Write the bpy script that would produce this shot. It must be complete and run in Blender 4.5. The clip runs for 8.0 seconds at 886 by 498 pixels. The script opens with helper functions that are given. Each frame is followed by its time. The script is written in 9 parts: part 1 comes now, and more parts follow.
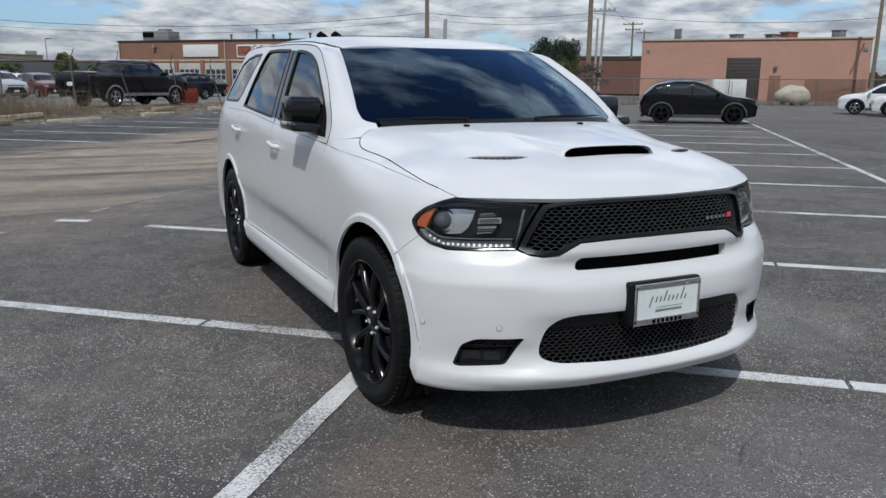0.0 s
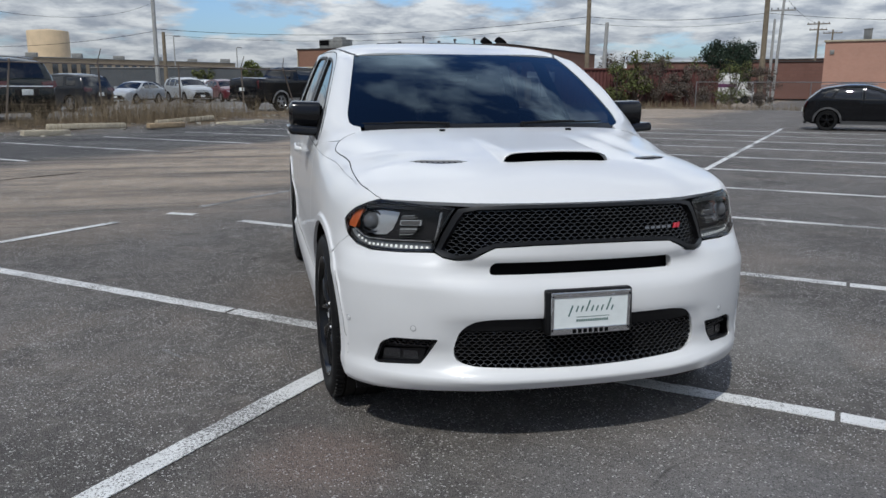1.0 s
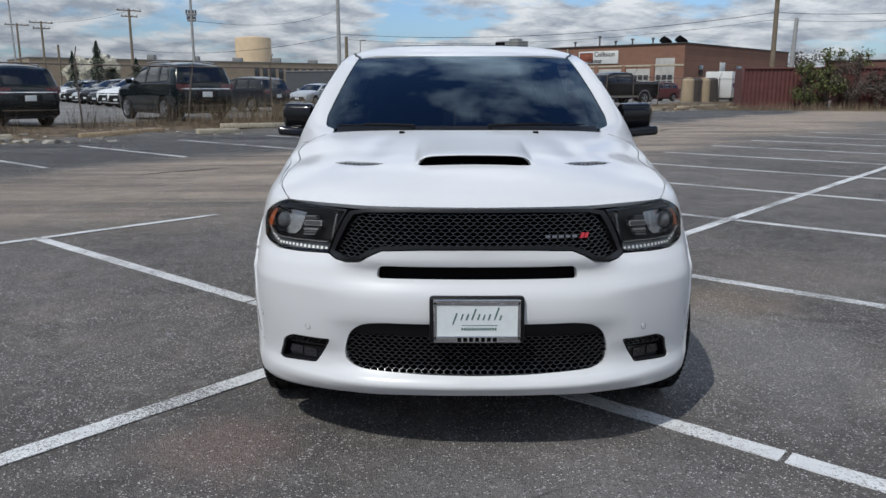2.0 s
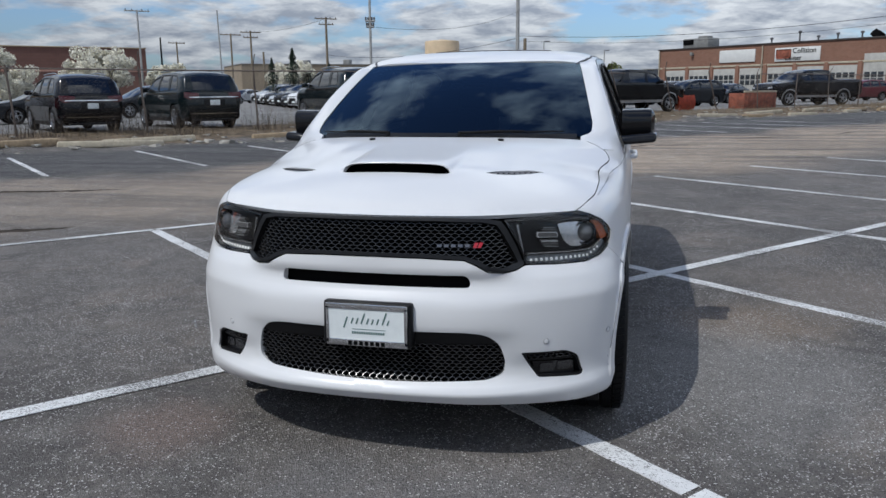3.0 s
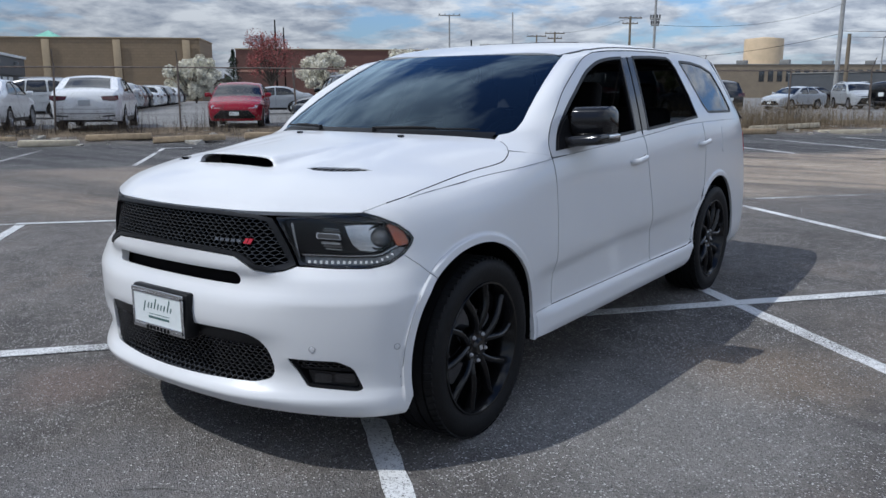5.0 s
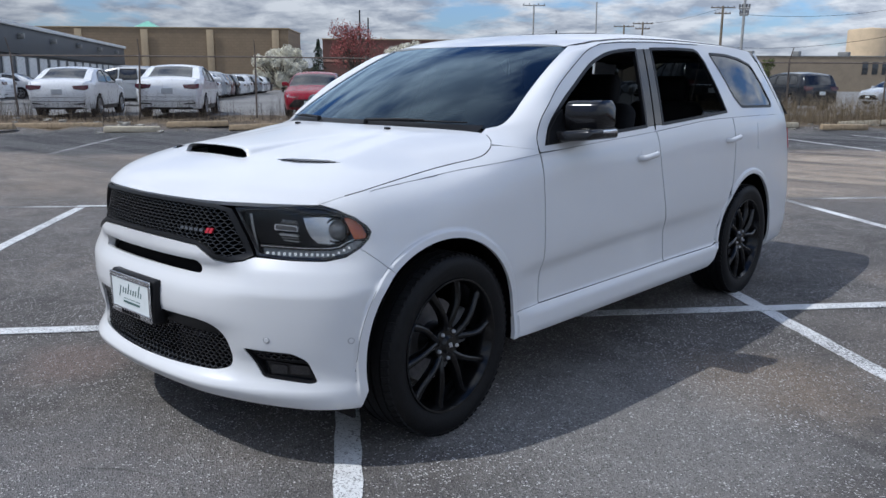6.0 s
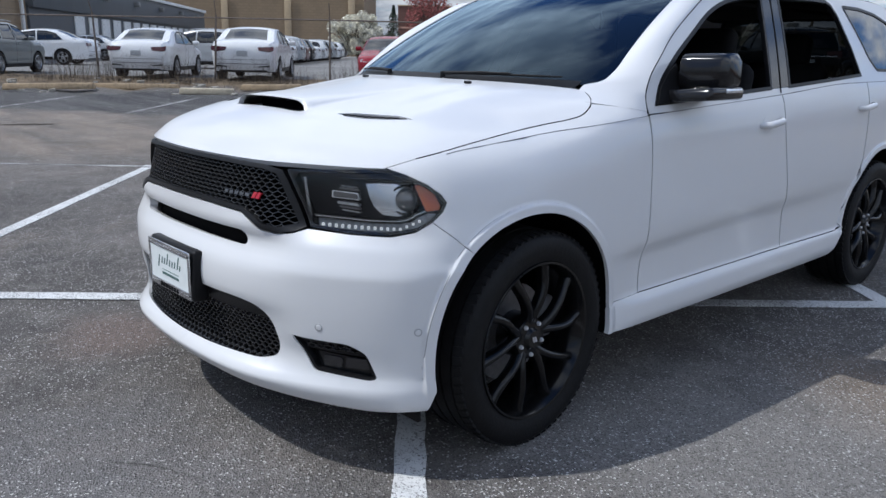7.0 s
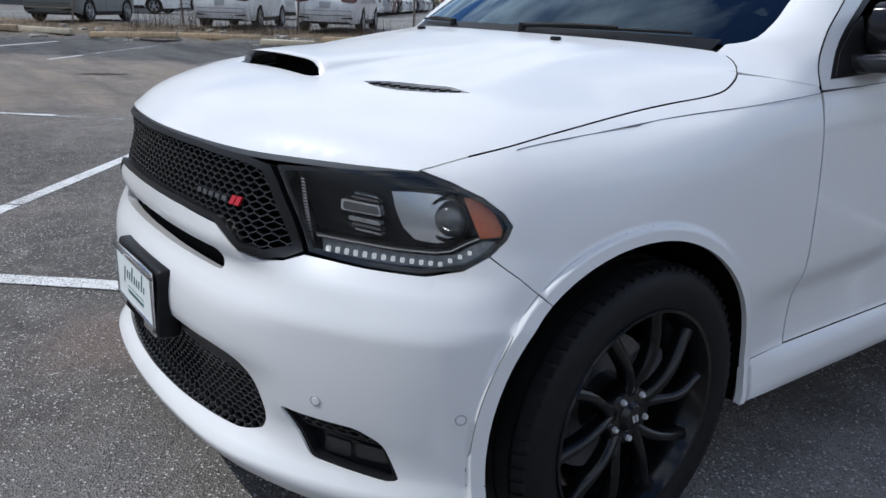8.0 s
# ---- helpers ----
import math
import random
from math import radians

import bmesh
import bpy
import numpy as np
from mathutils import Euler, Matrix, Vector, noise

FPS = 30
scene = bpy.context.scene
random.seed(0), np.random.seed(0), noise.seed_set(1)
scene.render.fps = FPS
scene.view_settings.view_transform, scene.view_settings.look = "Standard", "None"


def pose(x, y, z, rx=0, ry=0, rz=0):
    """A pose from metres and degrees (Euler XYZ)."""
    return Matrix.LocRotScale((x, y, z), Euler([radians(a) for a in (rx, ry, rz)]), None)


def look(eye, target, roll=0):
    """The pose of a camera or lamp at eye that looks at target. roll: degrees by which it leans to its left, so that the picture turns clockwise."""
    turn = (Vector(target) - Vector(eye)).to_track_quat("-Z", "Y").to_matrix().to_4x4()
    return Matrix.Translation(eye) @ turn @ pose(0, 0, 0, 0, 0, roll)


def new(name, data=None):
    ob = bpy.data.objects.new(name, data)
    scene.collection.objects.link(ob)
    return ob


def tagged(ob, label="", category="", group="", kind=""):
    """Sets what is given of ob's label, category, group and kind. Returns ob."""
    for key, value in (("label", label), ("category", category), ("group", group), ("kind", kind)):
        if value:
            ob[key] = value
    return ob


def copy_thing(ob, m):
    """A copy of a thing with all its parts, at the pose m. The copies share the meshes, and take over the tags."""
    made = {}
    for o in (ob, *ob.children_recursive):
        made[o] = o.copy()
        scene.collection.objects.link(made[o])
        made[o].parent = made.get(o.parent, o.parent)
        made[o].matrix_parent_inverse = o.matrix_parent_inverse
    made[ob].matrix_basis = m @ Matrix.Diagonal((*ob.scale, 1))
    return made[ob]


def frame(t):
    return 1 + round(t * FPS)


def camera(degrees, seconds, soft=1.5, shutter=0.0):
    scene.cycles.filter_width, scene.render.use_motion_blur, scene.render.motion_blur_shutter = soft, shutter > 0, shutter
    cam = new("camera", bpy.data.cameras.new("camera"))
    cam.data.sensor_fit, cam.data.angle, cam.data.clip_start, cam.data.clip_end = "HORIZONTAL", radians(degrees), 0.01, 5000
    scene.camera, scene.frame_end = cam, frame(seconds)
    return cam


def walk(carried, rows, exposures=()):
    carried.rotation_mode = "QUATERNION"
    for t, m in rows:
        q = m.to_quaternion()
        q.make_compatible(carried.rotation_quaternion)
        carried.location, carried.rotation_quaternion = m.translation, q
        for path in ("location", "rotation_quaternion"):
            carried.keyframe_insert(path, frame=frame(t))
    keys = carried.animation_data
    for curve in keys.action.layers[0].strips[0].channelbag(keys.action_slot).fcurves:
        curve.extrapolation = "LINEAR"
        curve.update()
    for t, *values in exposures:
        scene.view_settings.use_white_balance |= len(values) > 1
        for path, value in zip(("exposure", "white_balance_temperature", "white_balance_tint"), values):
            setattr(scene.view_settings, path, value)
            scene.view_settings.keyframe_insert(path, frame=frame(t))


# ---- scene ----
# Camera: the world is laid so that the white car stands on the axes, nose towards -y, front axle at y = 0.
cam = camera(59.6, 8.0)
METRES, EYE, TURN = 6.852, 1.4115, -25.6
ROWS = [
    (0.0, 0.0, 0.0, 0.0, 0.07, -12.07, -0.32),
    (0.5, 0.0675, -0.0107, 0.0008, 6.1, -11.9, -0.22),
    (1.0, 0.1364, 0.003, 0.001, 12.32, -11.78, -0.18),
    (1.5, 0.2129, 0.0208, 0.0005, 18.79, -11.7, -0.16),
    (3.0, 0.4226, 0.1348, 0.0059, 39.1, -11.57, 0.55),
    (3.5, 0.4769, 0.1924, 0.0041, 45.72, -11.41, 0.67),
    (4.0, 0.528, 0.2514, 0.0029, 51.88, -11.28, 0.56),
    (4.5, 0.5559, 0.3129, -0.0008, 57.2, -11.32, 0.31),
    (6.0, 0.5987, 0.4297, 0.0006, 67.71, -12.09, -0.35),
    (6.5, 0.5864, 0.4377, -0.0025, 70.17, -12.98, -0.7),
    (7.0, 0.5311, 0.4475, -0.012, 73.06, -14.34, -1.18),
    (7.5, 0.472, 0.4657, -0.0162, 76.37, -16.03, -1.63),
    (8.0, 0.4165, 0.4874, -0.0165, 79.46, -17.66, -1.9),
]
walk(cam, [(t, pose(-2.0625, -3.124, EYE, 0, 0, TURN) @ pose(METRES * x, METRES * y, METRES * z, 90 + pitch, roll, yaw)) for t, x, y, z, yaw, pitch, roll in ROWS],
     exposures=((0.0, -0.25, 6300, 7), (1.5, -0.25, 6300, 7), (3.0, -0.22, 6130, 8), (4.5, -0.13, 6010, 8), (6.0, 0.0, 5950, 9), (7.0, 0.08, 6000, 9), (8.0, 0.03, 6080, 8)))

# ---- light: partly clouded spring midday, sun ahead of the car and to its right ----
SUN_TO = Vector((-0.43, -0.63, 1.0)).normalized()
world = bpy.data.worlds.new("sky")
scene.world = world
world.use_nodes = True
wn, wl = world.node_tree.nodes, world.node_tree.links
wn.clear()


def wnode(kind, **inputs):
    nd = wn.new(kind)
    for key, value in inputs.items():
        nd.inputs[key.replace("_", " ")].default_value = value
    return nd


w_out = wn.new("ShaderNodeOutputWorld")
w_bg = wn.new("ShaderNodeBackground")
w_sky = wn.new("ShaderNodeTexSky")
w_sky.sky_type = "NISHITA"
w_sky.sun_disc = False
w_sky.sun_elevation = math.asin(SUN_TO.z)
w_sky.sun_rotation = math.atan2(SUN_TO.x, SUN_TO.y)
w_sky.dust_density = 1.5
w_co = wn.new("ShaderNodeTexCoord")
w_sep = wn.new("ShaderNodeSeparateXYZ")
wl.new(w_co.outputs["Generated"], w_sep.inputs[0])
# clouds lie on a flat layer: direction divided by its height
w_h = wn.new("ShaderNodeMath")
w_h.operation = "MAXIMUM"
w_h.inputs[1].default_value = 0.0
wl.new(w_sep.outputs["Z"], w_h.inputs[0])
w_h2 = wn.new("ShaderNodeMath")
w_h2.operation = "ADD"
w_h2.inputs[1].default_value = 0.20
wl.new(w_h.outputs[0], w_h2.inputs[0])
w_dx = wn.new("ShaderNodeMath")
w_dx.operation = "DIVIDE"
w_dy = wn.new("ShaderNodeMath")
w_dy.operation = "DIVIDE"
wl.new(w_sep.outputs["X"], w_dx.inputs[0])
wl.new(w_h2.outputs[0], w_dx.inputs[1])
wl.new(w_sep.outputs["Y"], w_dy.inputs[0])
wl.new(w_h2.outputs[0], w_dy.inputs[1])
w_xyz = wn.new("ShaderNodeCombineXYZ")
wl.new(w_dx.outputs[0], w_xyz.inputs["X"])
wl.new(w_dy.outputs[0], w_xyz.inputs["Y"])
w_big = wnode("ShaderNodeTexNoise", Scale=1.55, Detail=8.0, Roughness=0.55, Distortion=0.15)
w_fine = wnode("ShaderNodeTexNoise", Scale=4.6, Detail=8.0, Roughness=0.60, Distortion=0.2)
wl.new(w_xyz.outputs[0], w_big.inputs["Vector"])
wl.new(w_xyz.outputs[0], w_fine.inputs["Vector"])
w_mask = wn.new("ShaderNodeValToRGB")
w_mask.color_ramp.elements[0].position = 0.395
w_mask.color_ramp.elements[0].color = (0, 0, 0, 1)
w_mask.color_ramp.elements[1].position = 0.485
w_mask.color_ramp.elements[1].color = (1, 1, 1, 1)
# fewer clouds overhead, more towards the horizon, where the layer is seen edge-on
w_up = wn.new("ShaderNodeMath")
w_up.operation = "MULTIPLY_ADD"
w_up.inputs[1].default_value, w_up.inputs[2].default_value = -0.13, 0.015
wl.new(w_h.outputs[0], w_up.inputs[0])
w_thick = wn.new("ShaderNodeMath")
w_thick.operation = "ADD"
wl.new(w_big.outputs["Fac"], w_thick.inputs[0])
wl.new(w_up.outputs[0], w_thick.inputs[1])
wl.new(w_thick.outputs[0], w_mask.inputs[0])
w_shade = wn.new("ShaderNodeValToRGB")
w_shade.color_ramp.elements[0].position = 0.38
w_shade.color_ramp.elements[0].color = (8.6, 8.8, 9.1, 1)
w_shade.color_ramp.elements[1].position = 0.62
w_shade.color_ramp.elements[1].color = (4.0, 4.4, 5.2, 1)
wl.new(w_fine.outputs["Fac"], w_shade.inputs[0])
w_blue = wn.new("ShaderNodeMix")
w_blue.data_type = "RGBA"
w_blue.blend_type = "MULTIPLY"
w_blue.inputs["Factor"].default_value = 1.0
w_blue.inputs["B"].default_value = (0.72, 0.88, 1.14, 1)
wl.new(w_sky.outputs[0], w_blue.inputs["A"])
w_mix = wn.new("ShaderNodeMix")
w_mix.data_type = "RGBA"
wl.new(w_mask.outputs["Color"], w_mix.inputs["Factor"])
wl.new(w_blue.outputs["Result"], w_mix.inputs["A"])
# a clouded sky is brighter overhead than low down
w_zen = wn.new("ShaderNodeMath")
w_zen.operation = "MULTIPLY_ADD"
w_zen.inputs[1].default_value, w_zen.inputs[2].default_value = 2.2, 0.46
w_cap = wn.new("ShaderNodeMath")
w_cap.operation = "MINIMUM"
w_cap.inputs[1].default_value = 0.42
wl.new(w_h.outputs[0], w_cap.inputs[0])
wl.new(w_cap.outputs[0], w_zen.inputs[0])
w_lit = wn.new("ShaderNodeVectorMath")
w_lit.operation = "SCALE"
wl.new(w_shade.outputs["Color"], w_lit.inputs[0])
wl.new(w_zen.outputs[0], w_lit.inputs["Scale"])
wl.new(w_lit.outputs[0], w_mix.inputs["B"])
# clouds across from the sun are lit on the side that faces us; towards it they show their shaded side
w_face = wn.new("ShaderNodeVectorMath")
w_face.operation = "DOT_PRODUCT"
w_face.inputs[1].default_value = Vector((SUN_TO.x, SUN_TO.y, 0)).normalized()
wl.new(w_co.outputs["Generated"], w_face.inputs[0])
w_grade = wn.new("ShaderNodeMath")
w_grade.operation = "MULTIPLY_ADD"
w_grade.inputs[1].default_value, w_grade.inputs[2].default_value = -0.42, 1.0
wl.new(w_face.outputs["Value"], w_grade.inputs[0])
w_fin = wn.new("ShaderNodeVectorMath")
w_fin.operation = "SCALE"
wl.new(w_mix.outputs["Result"], w_fin.inputs[0])
wl.new(w_grade.outputs[0], w_fin.inputs["Scale"])
wl.new(w_fin.outputs[0], w_bg.inputs["Color"])
w_bg.inputs["Strength"].default_value = 0.111
wl.new(w_bg.outputs[0], w_out.inputs["Surface"])

sun = new("sun", bpy.data.lights.new("sun", "SUN"))
sun.data.energy, sun.data.angle, sun.data.color = 3.0, radians(0.55), (1.0, 0.96, 0.9)
sun.matrix_world = look(SUN_TO * 60, (0, 0, 0))
scene.view_settings.exposure = 0.0

# ---- materials ----


def material(name, colour, rough=0.5, metal=0.0, vary=0.0, scale=8.0, bump=0.0, bump_scale=120.0, coat=0.0, second=None, island=0.0, spec=0.5):
    """A principled surface: colour varied at two scales, with fine relief."""
    m = bpy.data.materials.new(name)
    m.use_nodes = True
    nt = m.node_tree
    b = nt.nodes["Principled BSDF"]
    b.inputs["Roughness"].default_value = rough
    b.inputs["Metallic"].default_value = metal
    b.inputs["Coat Weight"].default_value = coat
    b.inputs["Coat Roughness"].default_value = 0.03
    b.inputs["Specular IOR Level"].default_value = spec
    b.inputs["Base Color"].default_value = (*colour, 1)
    tc = nt.nodes.new("ShaderNodeTexCoord")
    if vary or second:
        n1 = nt.nodes.new("ShaderNodeTexNoise")
        n1.inputs["Scale"].default_value = scale
        n1.inputs["Detail"].default_value = 8
        n1.inputs["Roughness"].default_value = 0.65
        nt.links.new(tc.outputs["Object"], n1.inputs["Vector"])
        ramp = nt.nodes.new("ShaderNodeValToRGB")
        lo = [max(0, c * (1 - vary)) for c in colour]
        hi = second or [min(1, c * (1 + vary)) for c in colour]
        ramp.color_ramp.elements[0].position, ramp.color_ramp.elements[1].position = 0.3, 0.7
        ramp.color_ramp.elements[0].color, ramp.color_ramp.elements[1].color = (*lo, 1), (*hi, 1)
        nt.links.new(n1.outputs["Fac"], ramp.inputs[0])
        last = ramp.outputs["Color"]
        if island:
            geo = nt.nodes.new("ShaderNodeNewGeometry")
            hsv = nt.nodes.new("ShaderNodeHueSaturation")
            mr = nt.nodes.new("ShaderNodeMapRange")
            mr.inputs["To Min"].default_value, mr.inputs["To Max"].default_value = 1 - island, 1 + island
            nt.links.new(geo.outputs["Random Per Island"], mr.inputs["Value"])
            nt.links.new(mr.outputs[0], hsv.inputs["Value"])
            nt.links.new(last, hsv.inputs["Color"])
            last = hsv.outputs["Color"]
        nt.links.new(last, b.inputs["Base Color"])
        rr = nt.nodes.new("ShaderNodeMapRange")
        rr.inputs["To Min"].default_value, rr.inputs["To Max"].default_value = max(0.02, rough * 0.85), min(1, rough * 1.15)
        nt.links.new(n1.outputs["Fac"], rr.inputs["Value"])
        nt.links.new(rr.outputs[0], b.inputs["Roughness"])
    if bump:
        n2 = nt.nodes.new("ShaderNodeTexNoise")
        n2.inputs["Scale"].default_value = bump_scale
        n2.inputs["Detail"].default_value = 4
        nt.links.new(tc.outputs["Object"], n2.inputs["Vector"])
        bp = nt.nodes.new("ShaderNodeBump")
        bp.inputs["Strength"].default_value = bump
        bp.inputs["Distance"].default_value = 0.01
        nt.links.new(n2.outputs["Fac"], bp.inputs["Height"])
        nt.links.new(bp.outputs[0], b.inputs["Normal"])
    return m


def glass(name, tint, rough=0.0, ior=1.5, sheen=(1.0, 1.0, 1.0)):
    """Thin tinted pane: light passes straight, with the mirror gloss of glass."""
    m = bpy.data.materials.new(name)
    m.use_nodes = True
    nt = m.node_tree
    nt.nodes.clear()
    out = nt.nodes.new("ShaderNodeOutputMaterial")
    tr = nt.nodes.new("ShaderNodeBsdfTransparent")
    tr.inputs["Color"].default_value = (*tint, 1)
    gl = nt.nodes.new("ShaderNodeBsdfGlossy")
    gl.inputs["Roughness"].default_value = rough
    gl.inputs["Color"].default_value = (*sheen, 1)
    fr = nt.nodes.new("ShaderNodeFresnel")
    fr.inputs["IOR"].default_value = ior
    mx = nt.nodes.new("ShaderNodeMixShader")
    nt.links.new(fr.outputs[0], mx.inputs[0])
    nt.links.new(tr.outputs[0], mx.inputs[1])
    nt.links.new(gl.outputs[0], mx.inputs[2])
    nt.links.new(mx.outputs[0], out.inputs["Surface"])
    return m


def glow(name, colour, strength):
    m = bpy.data.materials.new(name)
    m.use_nodes = True
    b = m.node_tree.nodes["Principled BSDF"]
    b.inputs["Base Color"].default_value = (*colour, 1)
    b.inputs["Emission Color"].default_value = (*colour, 1)
    b.inputs["Emission Strength"].default_value = strength
    return m


M_PAINT = material("white_paint", (0.675, 0.678, 0.683), 0.34, coat=0.55, vary=0.012, scale=3.0)
M_PAINT.node_tree.nodes["Principled BSDF"].inputs["Coat Roughness"].default_value = 0.07
M_BLACK = material("gloss_black", (0.006, 0.006, 0.007), 0.12, vary=0.2, scale=20, spec=0.45)
M_SATIN = material("satin_black_plastic", (0.009, 0.009, 0.010), 0.42, vary=0.25, scale=30, bump=0.05, bump_scale=300, spec=0.18)
# near-black: stands in for shade inside openings, also used on joints and dark parts
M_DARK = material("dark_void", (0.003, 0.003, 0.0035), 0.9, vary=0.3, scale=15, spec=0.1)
M_RUBBER = material("tyre_rubber", (0.0065, 0.0065, 0.007), 0.58, vary=0.45, scale=30, bump=0.15, bump_scale=90, spec=0.2)
M_WHEEL = material("black_alloy", (0.004, 0.004, 0.0045), 0.16, vary=0.2, scale=25, spec=0.35)
M_CHROME = material("chrome", (0.75, 0.76, 0.78), 0.10, 1.0, vary=0.05, scale=30)
M_STEEL = material("brake_steel", (0.25, 0.25, 0.26), 0.4, 1.0, vary=0.2, scale=40)
M_GREY = material("grey_plastic", (0.10, 0.10, 0.105), 0.45, vary=0.15, scale=40, bump=0.05, bump_scale=250)
M_GLASS = glass("windscreen_glass", (0.075, 0.092, 0.108), ior=1.62, sheen=(0.62, 0.82, 1.0))
M_TINT = glass("privacy_glass", (0.045, 0.05, 0.054), ior=1.6)
M_LENS = glass("headlight_lens", (0.90, 0.91, 0.92), ior=1.38)
M_AMBER = material("amber_reflector", (0.50, 0.11, 0.03), 0.25, coat=0.6, vary=0.25, scale=90, bump=0.2, bump_scale=400)
M_LAMP = material("lamp_housing", (0.016, 0.016, 0.018), 0.3, vary=0.2, scale=60, spec=0.35)
M_REFLECT = material("lamp_reflector", (0.72, 0.73, 0.75), 0.22, 0.75, vary=0.1, scale=50)
M_LED = glow("led_strip", (1.0, 0.99, 0.96), 0.30)
M_CLEAR = material("running_light_lens", (0.30, 0.31, 0.32), 0.18, 0.2, vary=0.35, scale=70, bump=0.2, bump_scale=500, spec=0.8)
M_PROJ = material("projector_glass", (0.10, 0.105, 0.115), 0.05, vary=0.2, scale=60, spec=1.0)
M_LUG = material("lug_steel", (0.62, 0.62, 0.63), 0.32, 0.35, vary=0.1, scale=60)
M_CHIN = material("grille_surround_black", (0.006, 0.006, 0.007), 0.38, vary=0.3, scale=25, bump=0.04, bump_scale=300, spec=0.42)
M_RED = material("red_badge", (0.45, 0.015, 0.03), 0.3, coat=0.5, vary=0.1, scale=50)
M_PLATE = material("plate_white", (0.72, 0.76, 0.76), 0.4, vary=0.04, scale=40)
M_INK = material("plate_ink", (0.09, 0.16, 0.15), 0.5, vary=0.1, scale=60)
M_CLOTH = material("seat_black", (0.010, 0.010, 0.011), 0.8, vary=0.3, scale=25, bump=0.1, bump_scale=300, spec=0.2)
M_DASH = material("dash_dark_grey", (0.016, 0.016, 0.016), 0.65, vary=0.2, scale=25, bump=0.1, bump_scale=400)
M_TRIMG = material("door_card_grey", (0.035, 0.033, 0.031), 0.65, vary=0.15, scale=20)
M_NET = material("grille_net", (0.022, 0.022, 0.024), 0.26, vary=0.2, scale=40, spec=1.0)
M_SEAM = material("joint_grey", (0.16, 0.16, 0.165), 0.8, vary=0.1, scale=20, spec=0.1)
M_RING = material("sensor_ring_grey", (0.36, 0.36, 0.37), 0.5, vary=0.05, scale=60)
M_BADGE = material("dull_badge_metal", (0.22, 0.22, 0.23), 0.25, 0.9, vary=0.1, scale=60)
M_FOG = material("smoked_lens", (0.012, 0.012, 0.014), 0.08, vary=0.2, scale=60, bump=0.15, bump_scale=200, spec=1.0)
M_DEEP = glass("smoked_glass", (0.010, 0.011, 0.012))
# ---- mesh helpers ----
from mathutils.geometry import delaunay_2d_cdt


def link_mesh(name, me, mat, parent=None, label=""):
    ob = new(name, me)
    if mat is not None:
        me.materials.append(mat)
    if parent is not None:
        ob.parent = parent
    if label:
        ob["label"] = label
    return ob


def part(name, bm, mat, parent=None, label="", smooth=True, angle=35):
    """Links a bmesh as one mesh object under a thing or a part."""
    bmesh.ops.recalc_face_normals(bm, faces=bm.faces)
    me = bpy.data.meshes.new(name)
    if smooth:
        for f in bm.faces:
            f.smooth = True
        lim = radians(angle)
        for e in bm.edges:
            if len(e.link_faces) == 2 and e.calc_face_angle(0) > lim:
                e.smooth = False
    bm.to_mesh(me)
    bm.free()
    return link_mesh(name, me, mat, parent, label)


def thing(name, label, category, m=None, group="", kind=""):
    ob = new(name)
    ob.empty_display_size = 0.2
    if m is not None:
        ob.matrix_basis = m
    return tagged(ob, label, category, group, kind)


def box(size, at=(0, 0, 0), bevel=0.0, seg=2, turn=None, bm=None, taper=None):
    """A box of the given size round a centre, with rounded edges; taper narrows its top in x and y."""
    own = bmesh.new()
    bmesh.ops.create_cube(own, size=1.0)
    for v in own.verts:
        k = (1.0, 1.0) if taper is None or v.co.z < 0 else taper
        v.co = Vector((v.co.x * size[0] * k[0], v.co.y * size[1] * k[1], v.co.z * size[2]))
    if bevel:
        bmesh.ops.bevel(own, geom=list(own.edges), offset=bevel, segments=seg, affect="EDGES", profile=0.5)
    if turn is not None:
        bmesh.ops.transform(own, matrix=turn, verts=own.verts)
    bmesh.ops.translate(own, vec=at, verts=own.verts)
    return own if bm is None else join_bm(bm, own)


def join_bm(bm, other):
    me = bpy.data.meshes.new("tmp")
    other.to_mesh(me)
    other.free()
    bm.from_mesh(me)
    bpy.data.meshes.remove(me)
    return bm


def lathe(profile, axis="x", n=48, bm=None):
    """Turns (radius, along) points round an axis."""
    own = bmesh.new()
    rings = []
    for r, a in profile:
        ring = []
        for i in range(n):
            t = 2 * math.pi * i / n
            c, s = r * math.cos(t), r * math.sin(t)
            ring.append(own.verts.new({"x": (a, c, s), "y": (c, a, s), "z": (c, s, a)}[axis]))
        rings.append(ring)
    for p, q in zip(rings, rings[1:]):
        for i in range(n):
            own.faces.new((p[i], p[(i + 1) % n], q[(i + 1) % n], q[i]))
    for ring, (r, a) in ((rings[0], profile[0]), (rings[-1], profile[-1])):
        if r < 0.02:
            own.faces.new(ring)
    return own if bm is None else join_bm(bm, own)


